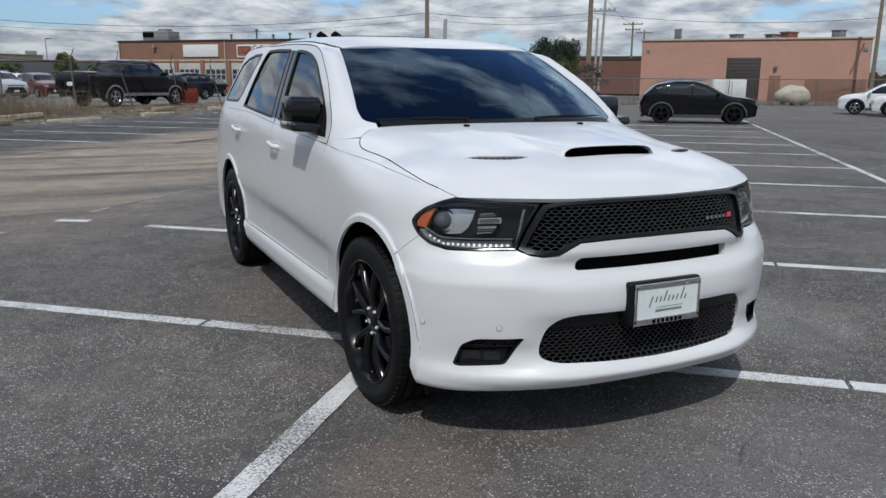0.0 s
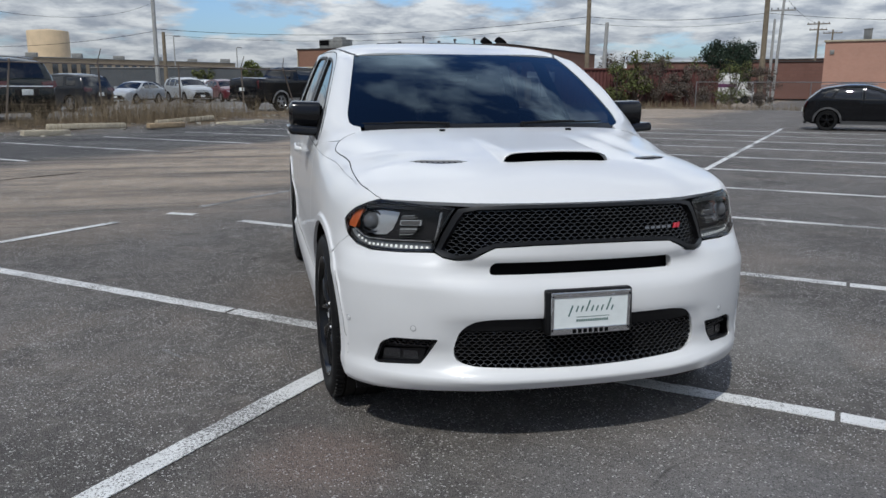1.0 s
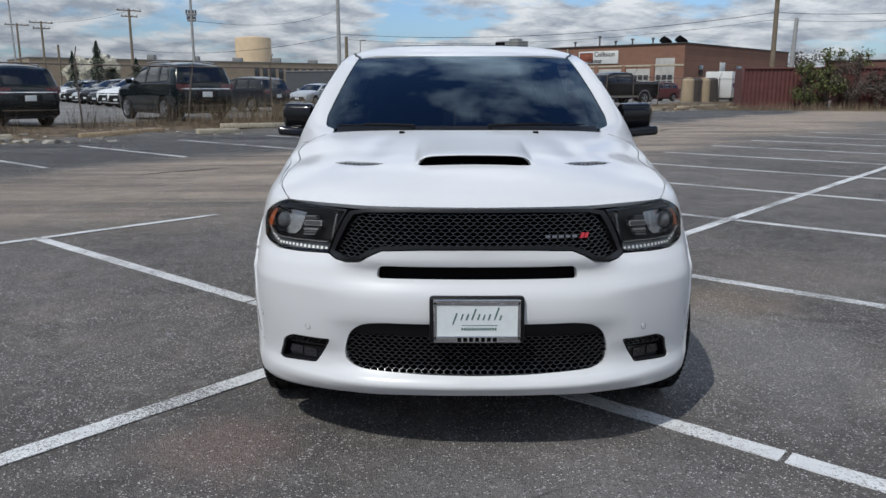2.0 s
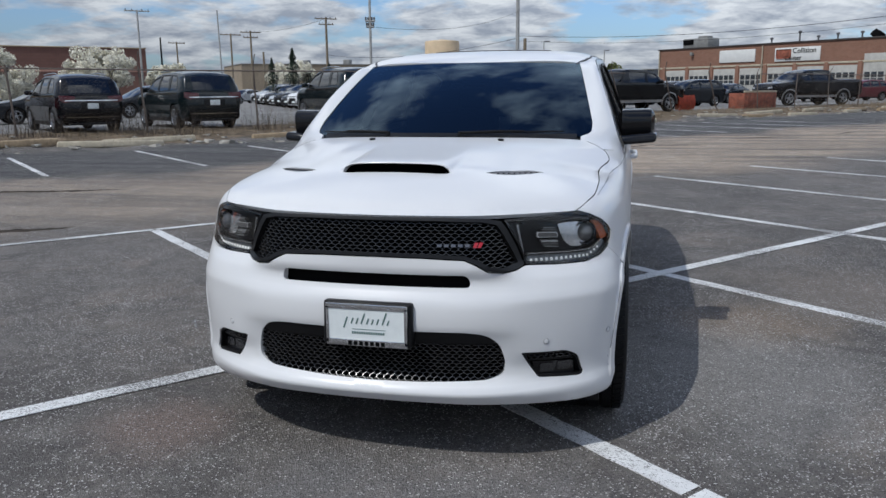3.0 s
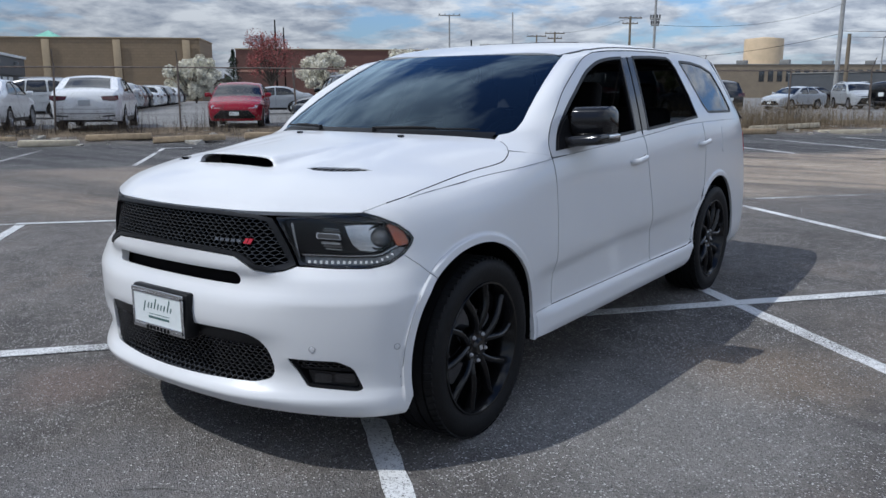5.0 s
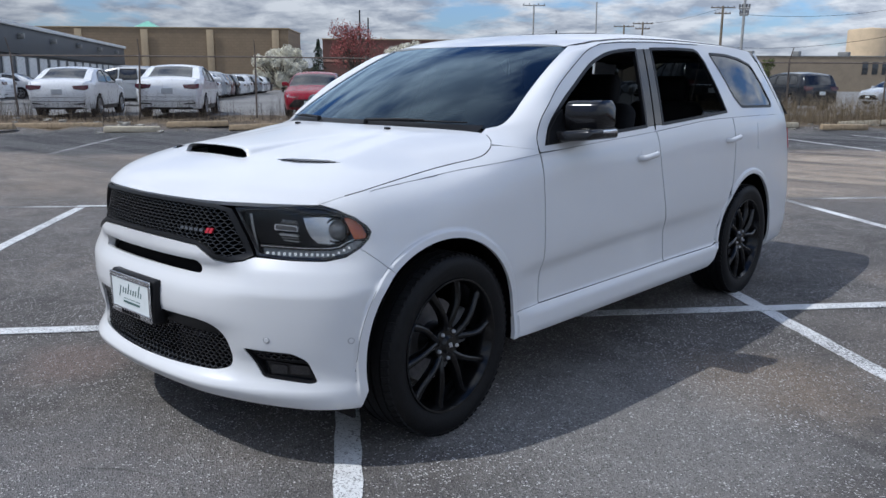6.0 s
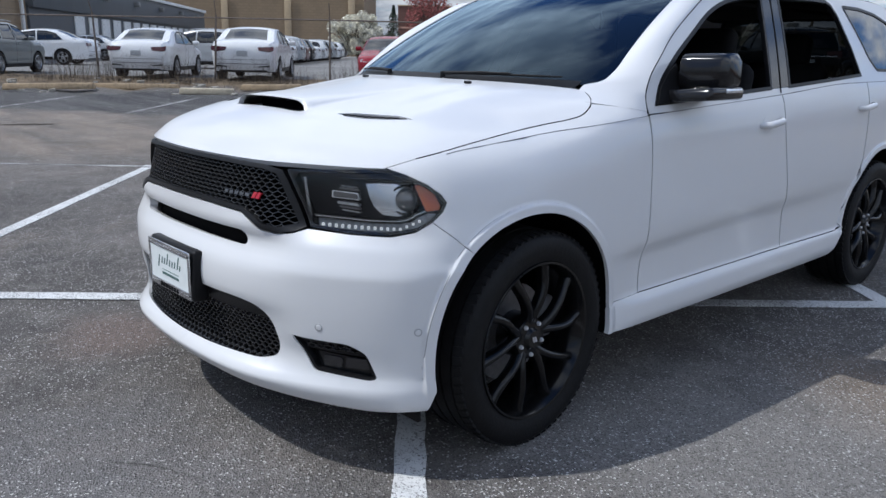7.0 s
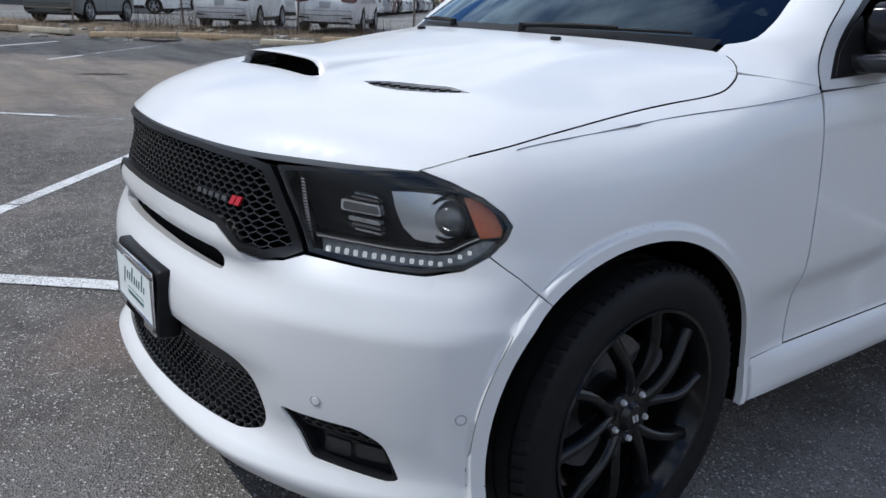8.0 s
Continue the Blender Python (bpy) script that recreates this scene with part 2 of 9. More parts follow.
def tube(points, radius, n=6, bm=None, closed=False):
    """A round rod along a row of points; radius may be a list."""
    own = bmesh.new()
    pts = [Vector(p) for p in points]
    rad = radius if isinstance(radius, (list, tuple)) else [radius] * len(pts)
    rings = []
    side = None
    for i, p in enumerate(pts):
        a = pts[max(i - 1, 0)] if not closed else pts[i - 1]
        b = pts[min(i + 1, len(pts) - 1)] if not closed else pts[(i + 1) % len(pts)]
        d = (b - a).normalized()
        if side is None:
            side = d.orthogonal().normalized()
        side = (side - d * side.dot(d)).normalized()
        up = d.cross(side)
        rings.append([own.verts.new(p + (side * math.cos(2 * math.pi * k / n) + up * math.sin(2 * math.pi * k / n)) * rad[i]) for k in range(n)])
    pairs = list(zip(rings, rings[1:])) + ([(rings[-1], rings[0])] if closed else [])
    for p, q in pairs:
        for k in range(n):
            own.faces.new((p[k], p[(k + 1) % n], q[(k + 1) % n], q[k]))
    if not closed:
        own.faces.new(rings[0][::-1])
        own.faces.new(rings[-1])
    return own if bm is None else join_bm(bm, own)


def pchip(xs, ys):
    """Monotone cubic through points, for arrays."""
    xs, ys = np.asarray(xs, float), np.asarray(ys, float)
    h, d = np.diff(xs), np.diff(ys) / np.diff(xs)
    m = np.zeros(len(xs))
    for i in range(1, len(xs) - 1):
        if d[i - 1] * d[i] > 0:
            w1, w2 = 2 * h[i] + h[i - 1], h[i] + 2 * h[i - 1]
            m[i] = (w1 + w2) / (w1 / d[i - 1] + w2 / d[i])
    m[0], m[-1] = d[0], d[-1]

    def f(q):
        q = np.clip(np.asarray(q, float), xs[0], xs[-1])
        i = np.clip(np.searchsorted(xs, q) - 1, 0, len(xs) - 2)
        t = (q - xs[i]) / h[i]
        return ys[i] * (1 + 2 * t) * (1 - t) ** 2 + h[i] * m[i] * t * (1 - t) ** 2 + ys[i + 1] * t * t * (3 - 2 * t) + h[i] * m[i + 1] * t * t * (t - 1)

    return f


def spline(t, v):
    """Natural cubic through points, for arrays."""
    t, v = np.asarray(t, float), np.asarray(v, float)
    n, h = len(t), np.diff(t)
    a, r = np.eye(n), np.zeros(n)
    for i in range(1, n - 1):
        a[i, i - 1], a[i, i], a[i, i + 1] = h[i - 1], 2 * (h[i - 1] + h[i]), h[i]
        r[i] = 6 * ((v[i + 1] - v[i]) / h[i] - (v[i] - v[i - 1]) / h[i - 1])
    m = np.linalg.solve(a, r)

    def f(q):
        q = np.asarray(q, float)
        i = np.clip(np.searchsorted(t, q) - 1, 0, n - 2)
        p, w = t[i + 1] - q, q - t[i]
        return (m[i] * p**3 + m[i + 1] * w**3) / (6 * h[i]) + (v[i] / h[i] - m[i] * h[i] / 6) * p + (v[i + 1] / h[i] - m[i + 1] * h[i] / 6) * w

    return f


def smooth(a, b, x):
    t = np.clip((x - a) / (b - a), 0, 1)
    return t * t * (3 - 2 * t)


def dense(loop, step):
    out = []
    for p, q in zip(loop, loop[1:] + loop[:1]):
        n = max(1, int(math.ceil(math.dist(p, q) / step)))
        out += [(p[0] + (q[0] - p[0]) * k / n, p[1] + (q[1] - p[1]) * k / n) for k in range(n)]
    return out


def inside(poly, x, y):
    p = np.array(poly)
    c = np.zeros(x.shape, bool)
    for (x0, y0), (x1, y1) in zip(p, np.roll(p, -1, 0)):
        hit = ((y0 > y) != (y1 > y)) & (x < (x1 - x0) * (y - y0) / ((y1 - y0) if y1 != y0 else 1e-12) + x0)
        c ^= hit
    return c


def near_edge(poly, x, y, dist):
    p = np.array(poly)
    best = np.full(x.shape, 1e9)
    for a, b in zip(p, np.roll(p, -1, 0)):
        ab = b - a
        t = np.clip(((x - a[0]) * ab[0] + (y - a[1]) * ab[1]) / max(ab @ ab, 1e-12), 0, 1)
        best = np.minimum(best, np.hypot(x - a[0] - t * ab[0], y - a[1] - t * ab[1]))
    return best < dist


def shrink(loop, d):
    """Moves a loop inwards by d (outwards where d is below 0)."""
    area = sum(p[0] * q[1] - q[0] * p[1] for p, q in zip(loop, loop[1:] + loop[:1]))
    sg = 1 if area > 0 else -1
    out = []
    for i, p in enumerate(loop):
        a, b = loop[i - 1], loop[(i + 1) % len(loop)]
        v1, v2 = Vector((p[0] - a[0], p[1] - a[1])), Vector((b[0] - p[0], b[1] - p[1]))
        if v1.length < 1e-9 or v2.length < 1e-9:
            out.append(p)
            continue
        n1, n2 = Vector((-v1.y, v1.x)).normalized() * sg, Vector((-v2.y, v2.x)).normalized() * sg
        m = n1 + n2
        k = d / max(0.35, m.length_squared / 2) if m.length > 1e-6 else d
        out.append((p[0] + m.x * k, p[1] + m.y * k))
    return out


def corner_round(loop, r, n=4):
    """Rounds the corners of a loop."""
    out = []
    for i, p in enumerate(loop):
        a, b, c = Vector(loop[i - 1]), Vector(p), Vector(loop[(i + 1) % len(loop)])
        u, w = a - b, c - b
        k = min(r, u.length * 0.45, w.length * 0.45)
        s, e = b + u.normalized() * k, b + w.normalized() * k
        for j in range(n + 1):
            t = j / n
            q = s * (1 - t) ** 2 + b * 2 * t * (1 - t) + e * t * t
            out.append((q.x, q.y))
    return out


def arc(cy, cz, r, a0, a1, n=24):
    return [(cy + r * math.cos(radians(a0 + (a1 - a0) * k / n)), cz + r * math.sin(radians(a0 + (a1 - a0) * k / n))) for k in range(n + 1)]


def sheet(name, mat, parent, loop, surf, holes=(), step=0.03, depth=0.014, gap=0.0015, lift=0.0, mirror=False, label="", marks=None, turn_normals=None):
    """A skin of sheet metal, plastic or glass: the region inside a loop (less its holes) of a curved surface, with a turned-in edge."""
    loop = dense(shrink(loop, gap) if gap else list(loop), step)
    holes = [dense(list(h), step) for h in holes]
    xs, ys = [p[0] for p in loop], [p[1] for p in loop]
    gx, gy = np.meshgrid(np.arange(min(xs), max(xs), step), np.arange(min(ys), max(ys), step))
    gx, gy = gx.ravel(), gy.ravel()
    keep = inside(loop, gx, gy) & ~near_edge(loop, gx, gy, step * 0.55)
    for h in holes:
        keep &= ~inside(h, gx, gy) & ~near_edge(h, gx, gy, step * 0.55)
    if marks is not None:
        # points along a crease, so that the mesh follows it
        mk = np.array(marks)
        ok = inside(loop, mk[:, 0], mk[:, 1]) & ~near_edge(loop, mk[:, 0], mk[:, 1], 0.004)
        mk = mk[ok]
        if len(mk):
            near = np.array([np.min(np.hypot(mk[:, 0] - a, mk[:, 1] - b)) for a, b in zip(gx, gy)])
            keep &= near > step * 0.55
    else:
        mk = np.zeros((0, 2))
    pts = [Vector(p) for p in loop]
    edges = [(i, (i + 1) % len(loop)) for i in range(len(loop))]
    for h in holes:
        o = len(pts)
        pts += [Vector(p) for p in h]
        edges += [(o + i, o + (i + 1) % len(h)) for i in range(len(h))]
    pts += [Vector((a, b)) for a, b in zip(gx[keep], gy[keep])] + [Vector(p) for p in mk]
    v2, _, tris, *_ = delaunay_2d_cdt(pts, edges, [], 2, 1e-6)
    uv = np.array([tuple(v) for v in v2])
    tri = np.array([f for f in tris if len(f) == 3])
    # sort out what lies outside, whatever the triangulator kept
    mid = uv[tri].mean(1)
    good = inside(loop, mid[:, 0], mid[:, 1])
    for h in holes:
        good &= ~inside(h, mid[:, 0], mid[:, 1])
    tri = tri[good]
    e = 0.004
    p0 = surf(uv[:, 0], uv[:, 1])
    du = surf(uv[:, 0] + e, uv[:, 1]) - surf(uv[:, 0] - e, uv[:, 1])
    dv = surf(uv[:, 0], uv[:, 1] + e) - surf(uv[:, 0], uv[:, 1] - e)
    nn = np.cross(du, dv)
    nn /= np.maximum(np.linalg.norm(nn, axis=1, keepdims=True), 1e-9)
    if turn_normals is not None:
        nn = turn_normals(uv, nn)
    return skin(name, mat, parent, p0 + nn * lift, nn, tri, depth, mirror, label)


def skin(name, mat, parent, p0, nn, tri, depth, mirror=False, label=""):
    """Triangles with given normals, and a rim turned in along their open edges."""
    fn = np.cross(p0[tri[:, 1]] - p0[tri[:, 0]], p0[tri[:, 2]] - p0[tri[:, 0]])
    wrong = (fn * nn[tri[:, 0]]).sum(1) < 0
    tri = tri.copy()
    tri[wrong] = tri[wrong][:, ::-1]
    verts, norms, faces = [p0], [nn[tri].reshape(-1, 3)], [tuple(f) for f in tri]
    if depth:
        count = {}
        for a, b, c in tri:
            for k in ((a, b), (b, c), (c, a)):
                count[k] = 1
        rim = [k for k in count if (k[1], k[0]) not in count]
        ids = sorted({i for k in rim for i in k})
        at = {i: len(p0) + n for n, i in enumerate(ids)}
        verts.append(p0[ids] - nn[ids] * depth)
        allv = np.concatenate(verts)
        for a, b in rim:
            f = (b, a, at[a], at[b])
            faces.append(f)
            q = np.cross(allv[f[1]] - allv[f[0]], allv[f[3]] - allv[f[0]])
            q /= max(np.linalg.norm(q), 1e-9)
            norms.append(np.repeat(q[None], 4, 0))
    v, nrm = np.concatenate(verts), np.concatenate(norms)
    if mirror:
        v, nrm = v * (-1, 1, 1), nrm * (-1, 1, 1)
        o, flipped = 0, []
        for f in faces:
            flipped.append(nrm[o : o + len(f)][::-1])
            o += len(f)
        faces, nrm = [f[::-1] for f in faces], np.concatenate(flipped)
    me = bpy.data.meshes.new(name)
    me.from_pydata(v.tolist(), [], [tuple(int(i) for i in f) for f in faces])
    me.update()
    me.polygons.foreach_set("use_smooth", [True] * len(me.polygons))
    me.normals_split_custom_set(nrm.tolist())
    return link_mesh(name, me, mat, parent, label)


def ribbon(points, normals, width, mat, name, parent, lift=0.0012, mirror=False):
    """A narrow flat strip along a line on a surface: a joint, trim or painted edge."""
    bm = bmesh.new()
    rows = []
    for i, (p, n) in enumerate(zip(points, normals)):
        d = Vector(points[min(i + 1, len(points) - 1)]) - Vector(points[max(i - 1, 0)])
        side = d.cross(Vector(n)).normalized() * width / 2
        c = Vector(p) + Vector(n) * lift
        row = [c - side, c + side, c + side - Vector(n) * (lift + 0.004), c - side - Vector(n) * (lift + 0.004)]
        if mirror:
            row = [Vector((-q.x, q.y, q.z)) for q in row]
        rows.append([bm.verts.new(q) for q in row])
    for a, b in zip(rows, rows[1:]):
        for k in range(4):
            bm.faces.new((a[k], a[(k + 1) % 4], b[(k + 1) % 4], b[k]))
    return part(name, bm, mat, parent, angle=20)


# ---- the white car's body shape: a plan line, and how far each height stands in from it ----
PLAN = [(0, -0.845), (0.25, -0.832), (0.45, -0.795), (0.60, -0.728), (0.75, -0.632), (0.85, -0.54), (0.915, -0.43), (0.945, -0.28), (0.957, 0), (0.962, 0.6),
        (0.965, 1.5), (0.962, 2.6), (0.952, 3.3), (0.925, 3.8), (0.85, 4.05), (0.68, 4.15), (0.35, 4.19), (0, 4.20)]
plan = np.array([(-x, y) for x, y in PLAN[3:0:-1]] + PLAN + [(-x, y) for x, y in PLAN[-2:-5:-1]])
run = np.r_[0, np.cumsum(np.hypot(*np.diff(plan, axis=0).T))]
run -= run[3]
plan_x, plan_y = spline(run, plan[:, 0]), spline(run, plan[:, 1])
S_END = run[len(plan) - 4]
# sections from nose to tail: (height, set-in)
SECTIONS = [
    ((0, -0.845), "0.20 .10 .245 .035 .285 .0 .315 -.022 .345 .004 .375 .034 .45 .044 .52 .028 .565 .005 .60 .004 .655 .012 .672 .018 .72 .045 .745 .05 .79 .038 .83 .04 .90 .055 .985 .072 1.03 .10 1.35 .3"),
    ((0.45, -0.795), "0.20 .10 .245 .03 .28 .0 .315 -.02 .345 .006 .375 .030 .45 .036 .52 .020 .565 .003 .60 .001 .655 .005 .672 .011 .72 .037 .745 .045 .79 .03 .83 .04 .90 .06 .98 .08 1.03 .12 1.35 .4"),
    ((0.62, -0.715), "0.20 .09 .235 .03 .27 .0 .305 -.015 .35 .01 .40 .018 .47 .0 .60 -.007 .668 -.007 .684 -.002 .72 .015 .75 .028 .785 .055 .81 .075 .90 .08 .97 .088 1.0 .10 1.04 .15 1.35 .5"),
    ((0.85, -0.54), "0.20 .08 .23 .02 .255 .0 .30 -.006 .36 .008 .47 .0 .60 -.007 .675 -.006 .692 .0 .73 .014 .76 .028 .79 .048 .85 .058 .90 .064 .95 .075 1.0 .10 1.02 .13 1.06 .2 1.35 .5"),
    ((0.928, -0.38), "0.20 .06 .26 .0 .40 .0 .60 -.002 .69 -.002 .705 .003 .78 .018 .84 .034 .894 .045 .95 .06 1.0 .085 1.03 .12 1.06 .17 1.35 .5"),
    ((0.957, 0.0), "0.20 .03 .30 .0 .50 .0 .70 .0 .85 .005 .95 .02 1.0 .04 1.04 .07 1.065 .105 1.08 .145 1.10 .2 1.35 .5"),
    ((0.959, 0.35), "0.20 .04 .28 .0 .42 .015 .50 .012 .70 .0 .90 .005 1.0 .018 1.06 .035 1.10 .06 1.13 .10 1.155 .145 1.17 .19 1.35 .5"),
    ((0.962, 0.62), "0.20 .12 .27 .03 .33 .0 .40 .004 .43 .030 .50 .032 .57 .028 .64 .004 .70 .0 .85 .005 1.0 .016 1.10 .036 1.13 .048 1.18 .068 1.35 .14"),
    ((0.964, 1.6), "0.20 .12 .27 .03 .33 .0 .40 .004 .43 .030 .52 .032 .60 .028 .675 .004 .74 .0 .88 .004 1.03 .014 1.14 .036 1.17 .05 1.22 .07 1.35 .13"),
    ((0.963, 2.45), "0.20 .12 .27 .03 .33 .0 .40 .004 .43 .025 .54 .026 .62 .02 .70 .004 .78 .0 .92 .004 1.07 .014 1.18 .036 1.215 .05 1.26 .07 1.35 .11"),
    ((0.95, 3.35), "0.20 .08 .30 .01 .40 .0 .60 .0 .80 .0 .95 .004 1.08 .014 1.18 .036 1.22 .052 1.26 .07 1.35 .11"),
    ((0.85, 4.05), "0.20 .10 .30 .02 .45 .0 .60 .0 .75 .01 .95 .03 1.10 .05 1.22 .08 1.35 .14"),
    ((0, 4.20), "0.20 .10 .30 .02 .45 .0 .60 .0 .75 .04 .95 .06 1.10 .07 1.22 .09 1.35 .16"),
]
S_STEP, Z_STEP, Z_LOW = 0.01, 0.008, 0.15
grid_s, grid_z = np.arange(0, S_END + S_STEP, S_STEP), np.arange(Z_LOW, 1.36, Z_STEP)
fine_s = np.arange(0, S_END, 0.002)
fine_x, fine_y = plan_x(fine_s), plan_y(fine_s)


def near_s(x, y):
    return fine_s[np.argmin((fine_x - x) ** 2 + (fine_y - y) ** 2)]


cols, where = [], []
for (sx_, sy_), text in SECTIONS:
    nums = [float(q) for q in text.split()]
    cols.append(pchip(nums[::2], nums[1::2])(grid_z))
    where.append(near_s(sx_, sy_))
cols = np.array(cols)
SETIN = np.stack([pchip(where, cols[:, j])(grid_s) for j in range(len(grid_z))], 1)


def blur(a, sigma, axis):
    r = int(3 * sigma + 1)
    k = np.exp(-0.5 * (np.arange(-r, r + 1) / sigma) ** 2)
    k /= k.sum()
    pad = [(0, 0), (0, 0)]
    pad[axis] = (r, r)
    b = np.pad(a, pad, mode="reflect" if axis == 0 else "edge")
    return np.apply_along_axis(lambda v: np.convolve(v, k, "valid"), axis, b)


SETIN = blur(blur(SETIN, 3.0, 0), 0.9, 1)
# wheel-arch flares
ARCHES = [(-0.045, 0.385, 0.442), (3.03, 0.385, 0.447)]
LIP = 0.032


def tuck(ay, y, z):
    """The front arch runs steeper where the bumper closes it: how much its line is drawn back there."""
    ang = np.degrees(np.arctan2(np.asarray(z, float) - ARCHES[0][1], np.asarray(y, float) - ay)) % 360
    return np.where((ay < 1) & (ang < 270), 0.10 * smooth(112, 186, ang), 0.0)


def arch_line(k, r_add, a0, a1, n):
    """The edge of a wheel arch, moved out by r_add, between two angles."""
    ay, az, ar = ARCHES[k]
    return [(ay + (y - ay) * (1 - float(tuck(ay, y, z))), z) for y, z in arc(ay, az, ar + r_add, a0, a1, n)]


def flare(y, z):
    d = np.zeros_like(z)
    for ay, az, ar in ARCHES:
        far = np.hypot((y - ay) / (1 - tuck(ay, y, z)), z - az)
        d = d + 0.009 * smooth(ar + LIP + 0.003, ar + LIP - 0.003, far) * smooth(0.26, 0.34, z)
    return d


def setin(s, z):
    a, b = np.clip(s / S_STEP, 0, len(grid_s) - 1.001), np.clip((z - Z_LOW) / Z_STEP, 0, len(grid_z) - 1.001)
    i, j = a.astype(int), b.astype(int)
    u, w = a - i, b - j
    return SETIN[i, j] * (1 - u) * (1 - w) + SETIN[i + 1, j] * u * (1 - w) + SETIN[i, j + 1] * (1 - u) * w + SETIN[i + 1, j + 1] * u * w


def wall(s, z):
    """The body's side, nose and tail: s runs along the plan line from the nose's middle (below 0: the other side)."""
    s, z = np.asarray(s, float), np.asarray(z, float)
    g = np.abs(s)
    e = 0.004
    dx, dy = plan_x(g + e) - plan_x(g - e), plan_y(g + e) - plan_y(g - e)
    l = np.hypot(dx, dy)
    d = setin(g, z) - np.where(plan_x(g) > 0.72, flare(plan_y(g), z), 0)
    x, y = plan_x(g) - dy / l * d, plan_y(g) + dx / l * d
    return np.stack([np.where(s < 0, -x, x), y, z], -1)


def at_x(x, z):
    """Where along the plan line the nose has this x at height z."""
    p = wall(fine_s, np.full_like(fine_s, z))
    n = np.argmax(p[:, 0] > 0.93) if x <= 0.93 else len(fine_s) // 4
    n = max(n, 400)
    return float(np.interp(abs(x), p[:n, 0], fine_s[:n])) * (1 if x >= 0 else -1)


def at_y(y, z):
    p = wall(fine_s, np.full_like(fine_s, z))
    a = near_s(0.5, -0.78)
    i0, i1 = int(a / 0.002), int(near_s(0.86, 4.04) / 0.002)
    return float(np.interp(y, p[i0:i1, 1], fine_s[i0:i1]))


def side(loop):
    """Turns (y, z) of the car's flank into the wall's own (s, z)."""
    return [(at_y(y, z), z) for y, z in loop]


def nose(loop):
    return [(at_x(x, z), z) for x, z in loop]


belt = pchip([0.3, 0.55, 1.02, 1.65, 2.5, 3.25, 4.2], [1.105, 1.112, 1.135, 1.164, 1.210, 1.214, 1.20])
belt_y = np.arange(0.0, 4.0, 0.02)
belt_x = np.array([wall(np.array([at_y(y, float(belt(y)))]), np.array([float(belt(y))]))[0, 0] for y in belt_y])


def upper(y, z):
    """The flank above the belt: it leans in towards the roof."""
    y, z = np.asarray(y, float), np.asarray(z, float)
    h = z - belt(y)
    tail = np.clip((y - 2.3) / 1.6, 0, 2)
    x = np.interp(y, belt_y, belt_x) - 0.36 * h - 0.13 * h * np.abs(h) - 0.05 * tail**2 * np.clip(h / 0.4, 0, 1)
    return np.stack([x, y, z], -1)


nose_x = np.linspace(0, 0.83, 60)
nose_edge = np.array([wall(np.array([at_x(x, 0.985)]), np.array([0.985]))[0, 1] for x in nose_x])
hood_mid = pchip([0, 0.06, 0.16, 0.32, 0.55, 0.8, 1.0], [0.990, 1.040, 1.085, 1.130, 1.165, 1.198, 1.222])
# the joint between bonnet and wing, and the fall of the bonnet that meets it
SEAM = [(0.380, 1.156), (0.345, 1.141), (0.28, 1.118), (0.14, 1.095), (-0.12, 1.066), (-0.33, 1.034), (-0.45, 1.008), (-0.507, 0.99)]
_t = np.r_[0, np.cumsum([math.dist(p, q) for p, q in zip(SEAM, SEAM[1:])])]
_y, _z = pchip(_t, [p[0] for p in SEAM]), pchip(_t, [p[1] for p in SEAM])
SEAM = [(float(_y(t)), float(_z(t))) for t in np.linspace(0, _t[-1], 42)]
hood_side = [tuple(wall(np.array([at_y(y, z)]), np.array([z]))[0]) for y, z in SEAM]


def hood_rear(ax):
    return 0.275 + 0.225 * (ax / 0.772) ** 2


def hood_along(ax, y):
    yf = np.interp(ax, nose_x, nose_edge)
    return np.clip((y - yf) / (hood_rear(ax) - yf), 0, 1)


def crown(a):
    return 0.42 * a**2 + 0.58 * a**5


drop_b = [float(hood_along(x, y)) for x, y, z in hood_side][::-1]
drop_b = [b + 1e-5 * k for k, b in enumerate(np.maximum.accumulate(drop_b))]
drop_v = [float((hood_mid(b) - z) / crown(x / 0.815)) for b, (x, y, z) in zip(drop_b, hood_side[::-1])]
hood_drop = pchip(drop_b + [1.0], drop_v + [drop_v[-1] * 0.80])


def bonnet(x, y):
    """The bonnet, with its middle dome and the raised lip of the scoop."""
    x, y = np.asarray(x, float), np.asarray(y, float)
    ax = np.abs(x)
    b = hood_along(ax, y)
    z = hood_mid(b) - hood_drop(b) * crown(np.clip(ax / 0.815, 0, 1.3))
    dip = 0.006 * np.exp(-(((ax - 0.50 + 0.10 * b) / 0.07) ** 2)) * smooth(0.15, 0.4, b) * smooth(1.0, 0.7, b)
    dome = 0.031 * np.clip(1 - (ax / 0.238) ** 12, 0, 1) * np.where(y > -0.452, np.clip(1 - (y + 0.452) / 0.55, 0, 1) ** 1.5, 0)
    return np.stack([x, y, z - dip + dome], -1)


def screen(a, b):
    """The windscreen: a runs across from -1 to 1, b from its foot to the roof."""
    a, b = np.asarray(a, float), np.asarray(b, float)
    c = 1 - a * a
    low = np.stack([0.772 * a, 0.535 - 0.235 * c, 1.213 + 0.014 * c], -1)
    top = np.stack([0.640 * a, 1.232 - 0.13 * c, 1.604 + 0.010 * c], -1)
    p = low + (top - low) * b[..., None]
    bow = 0.022 * 4 * b * (1 - b)
    p[..., 1] -= bow * 0.5
    p[..., 2] += bow * 0.86
    return p


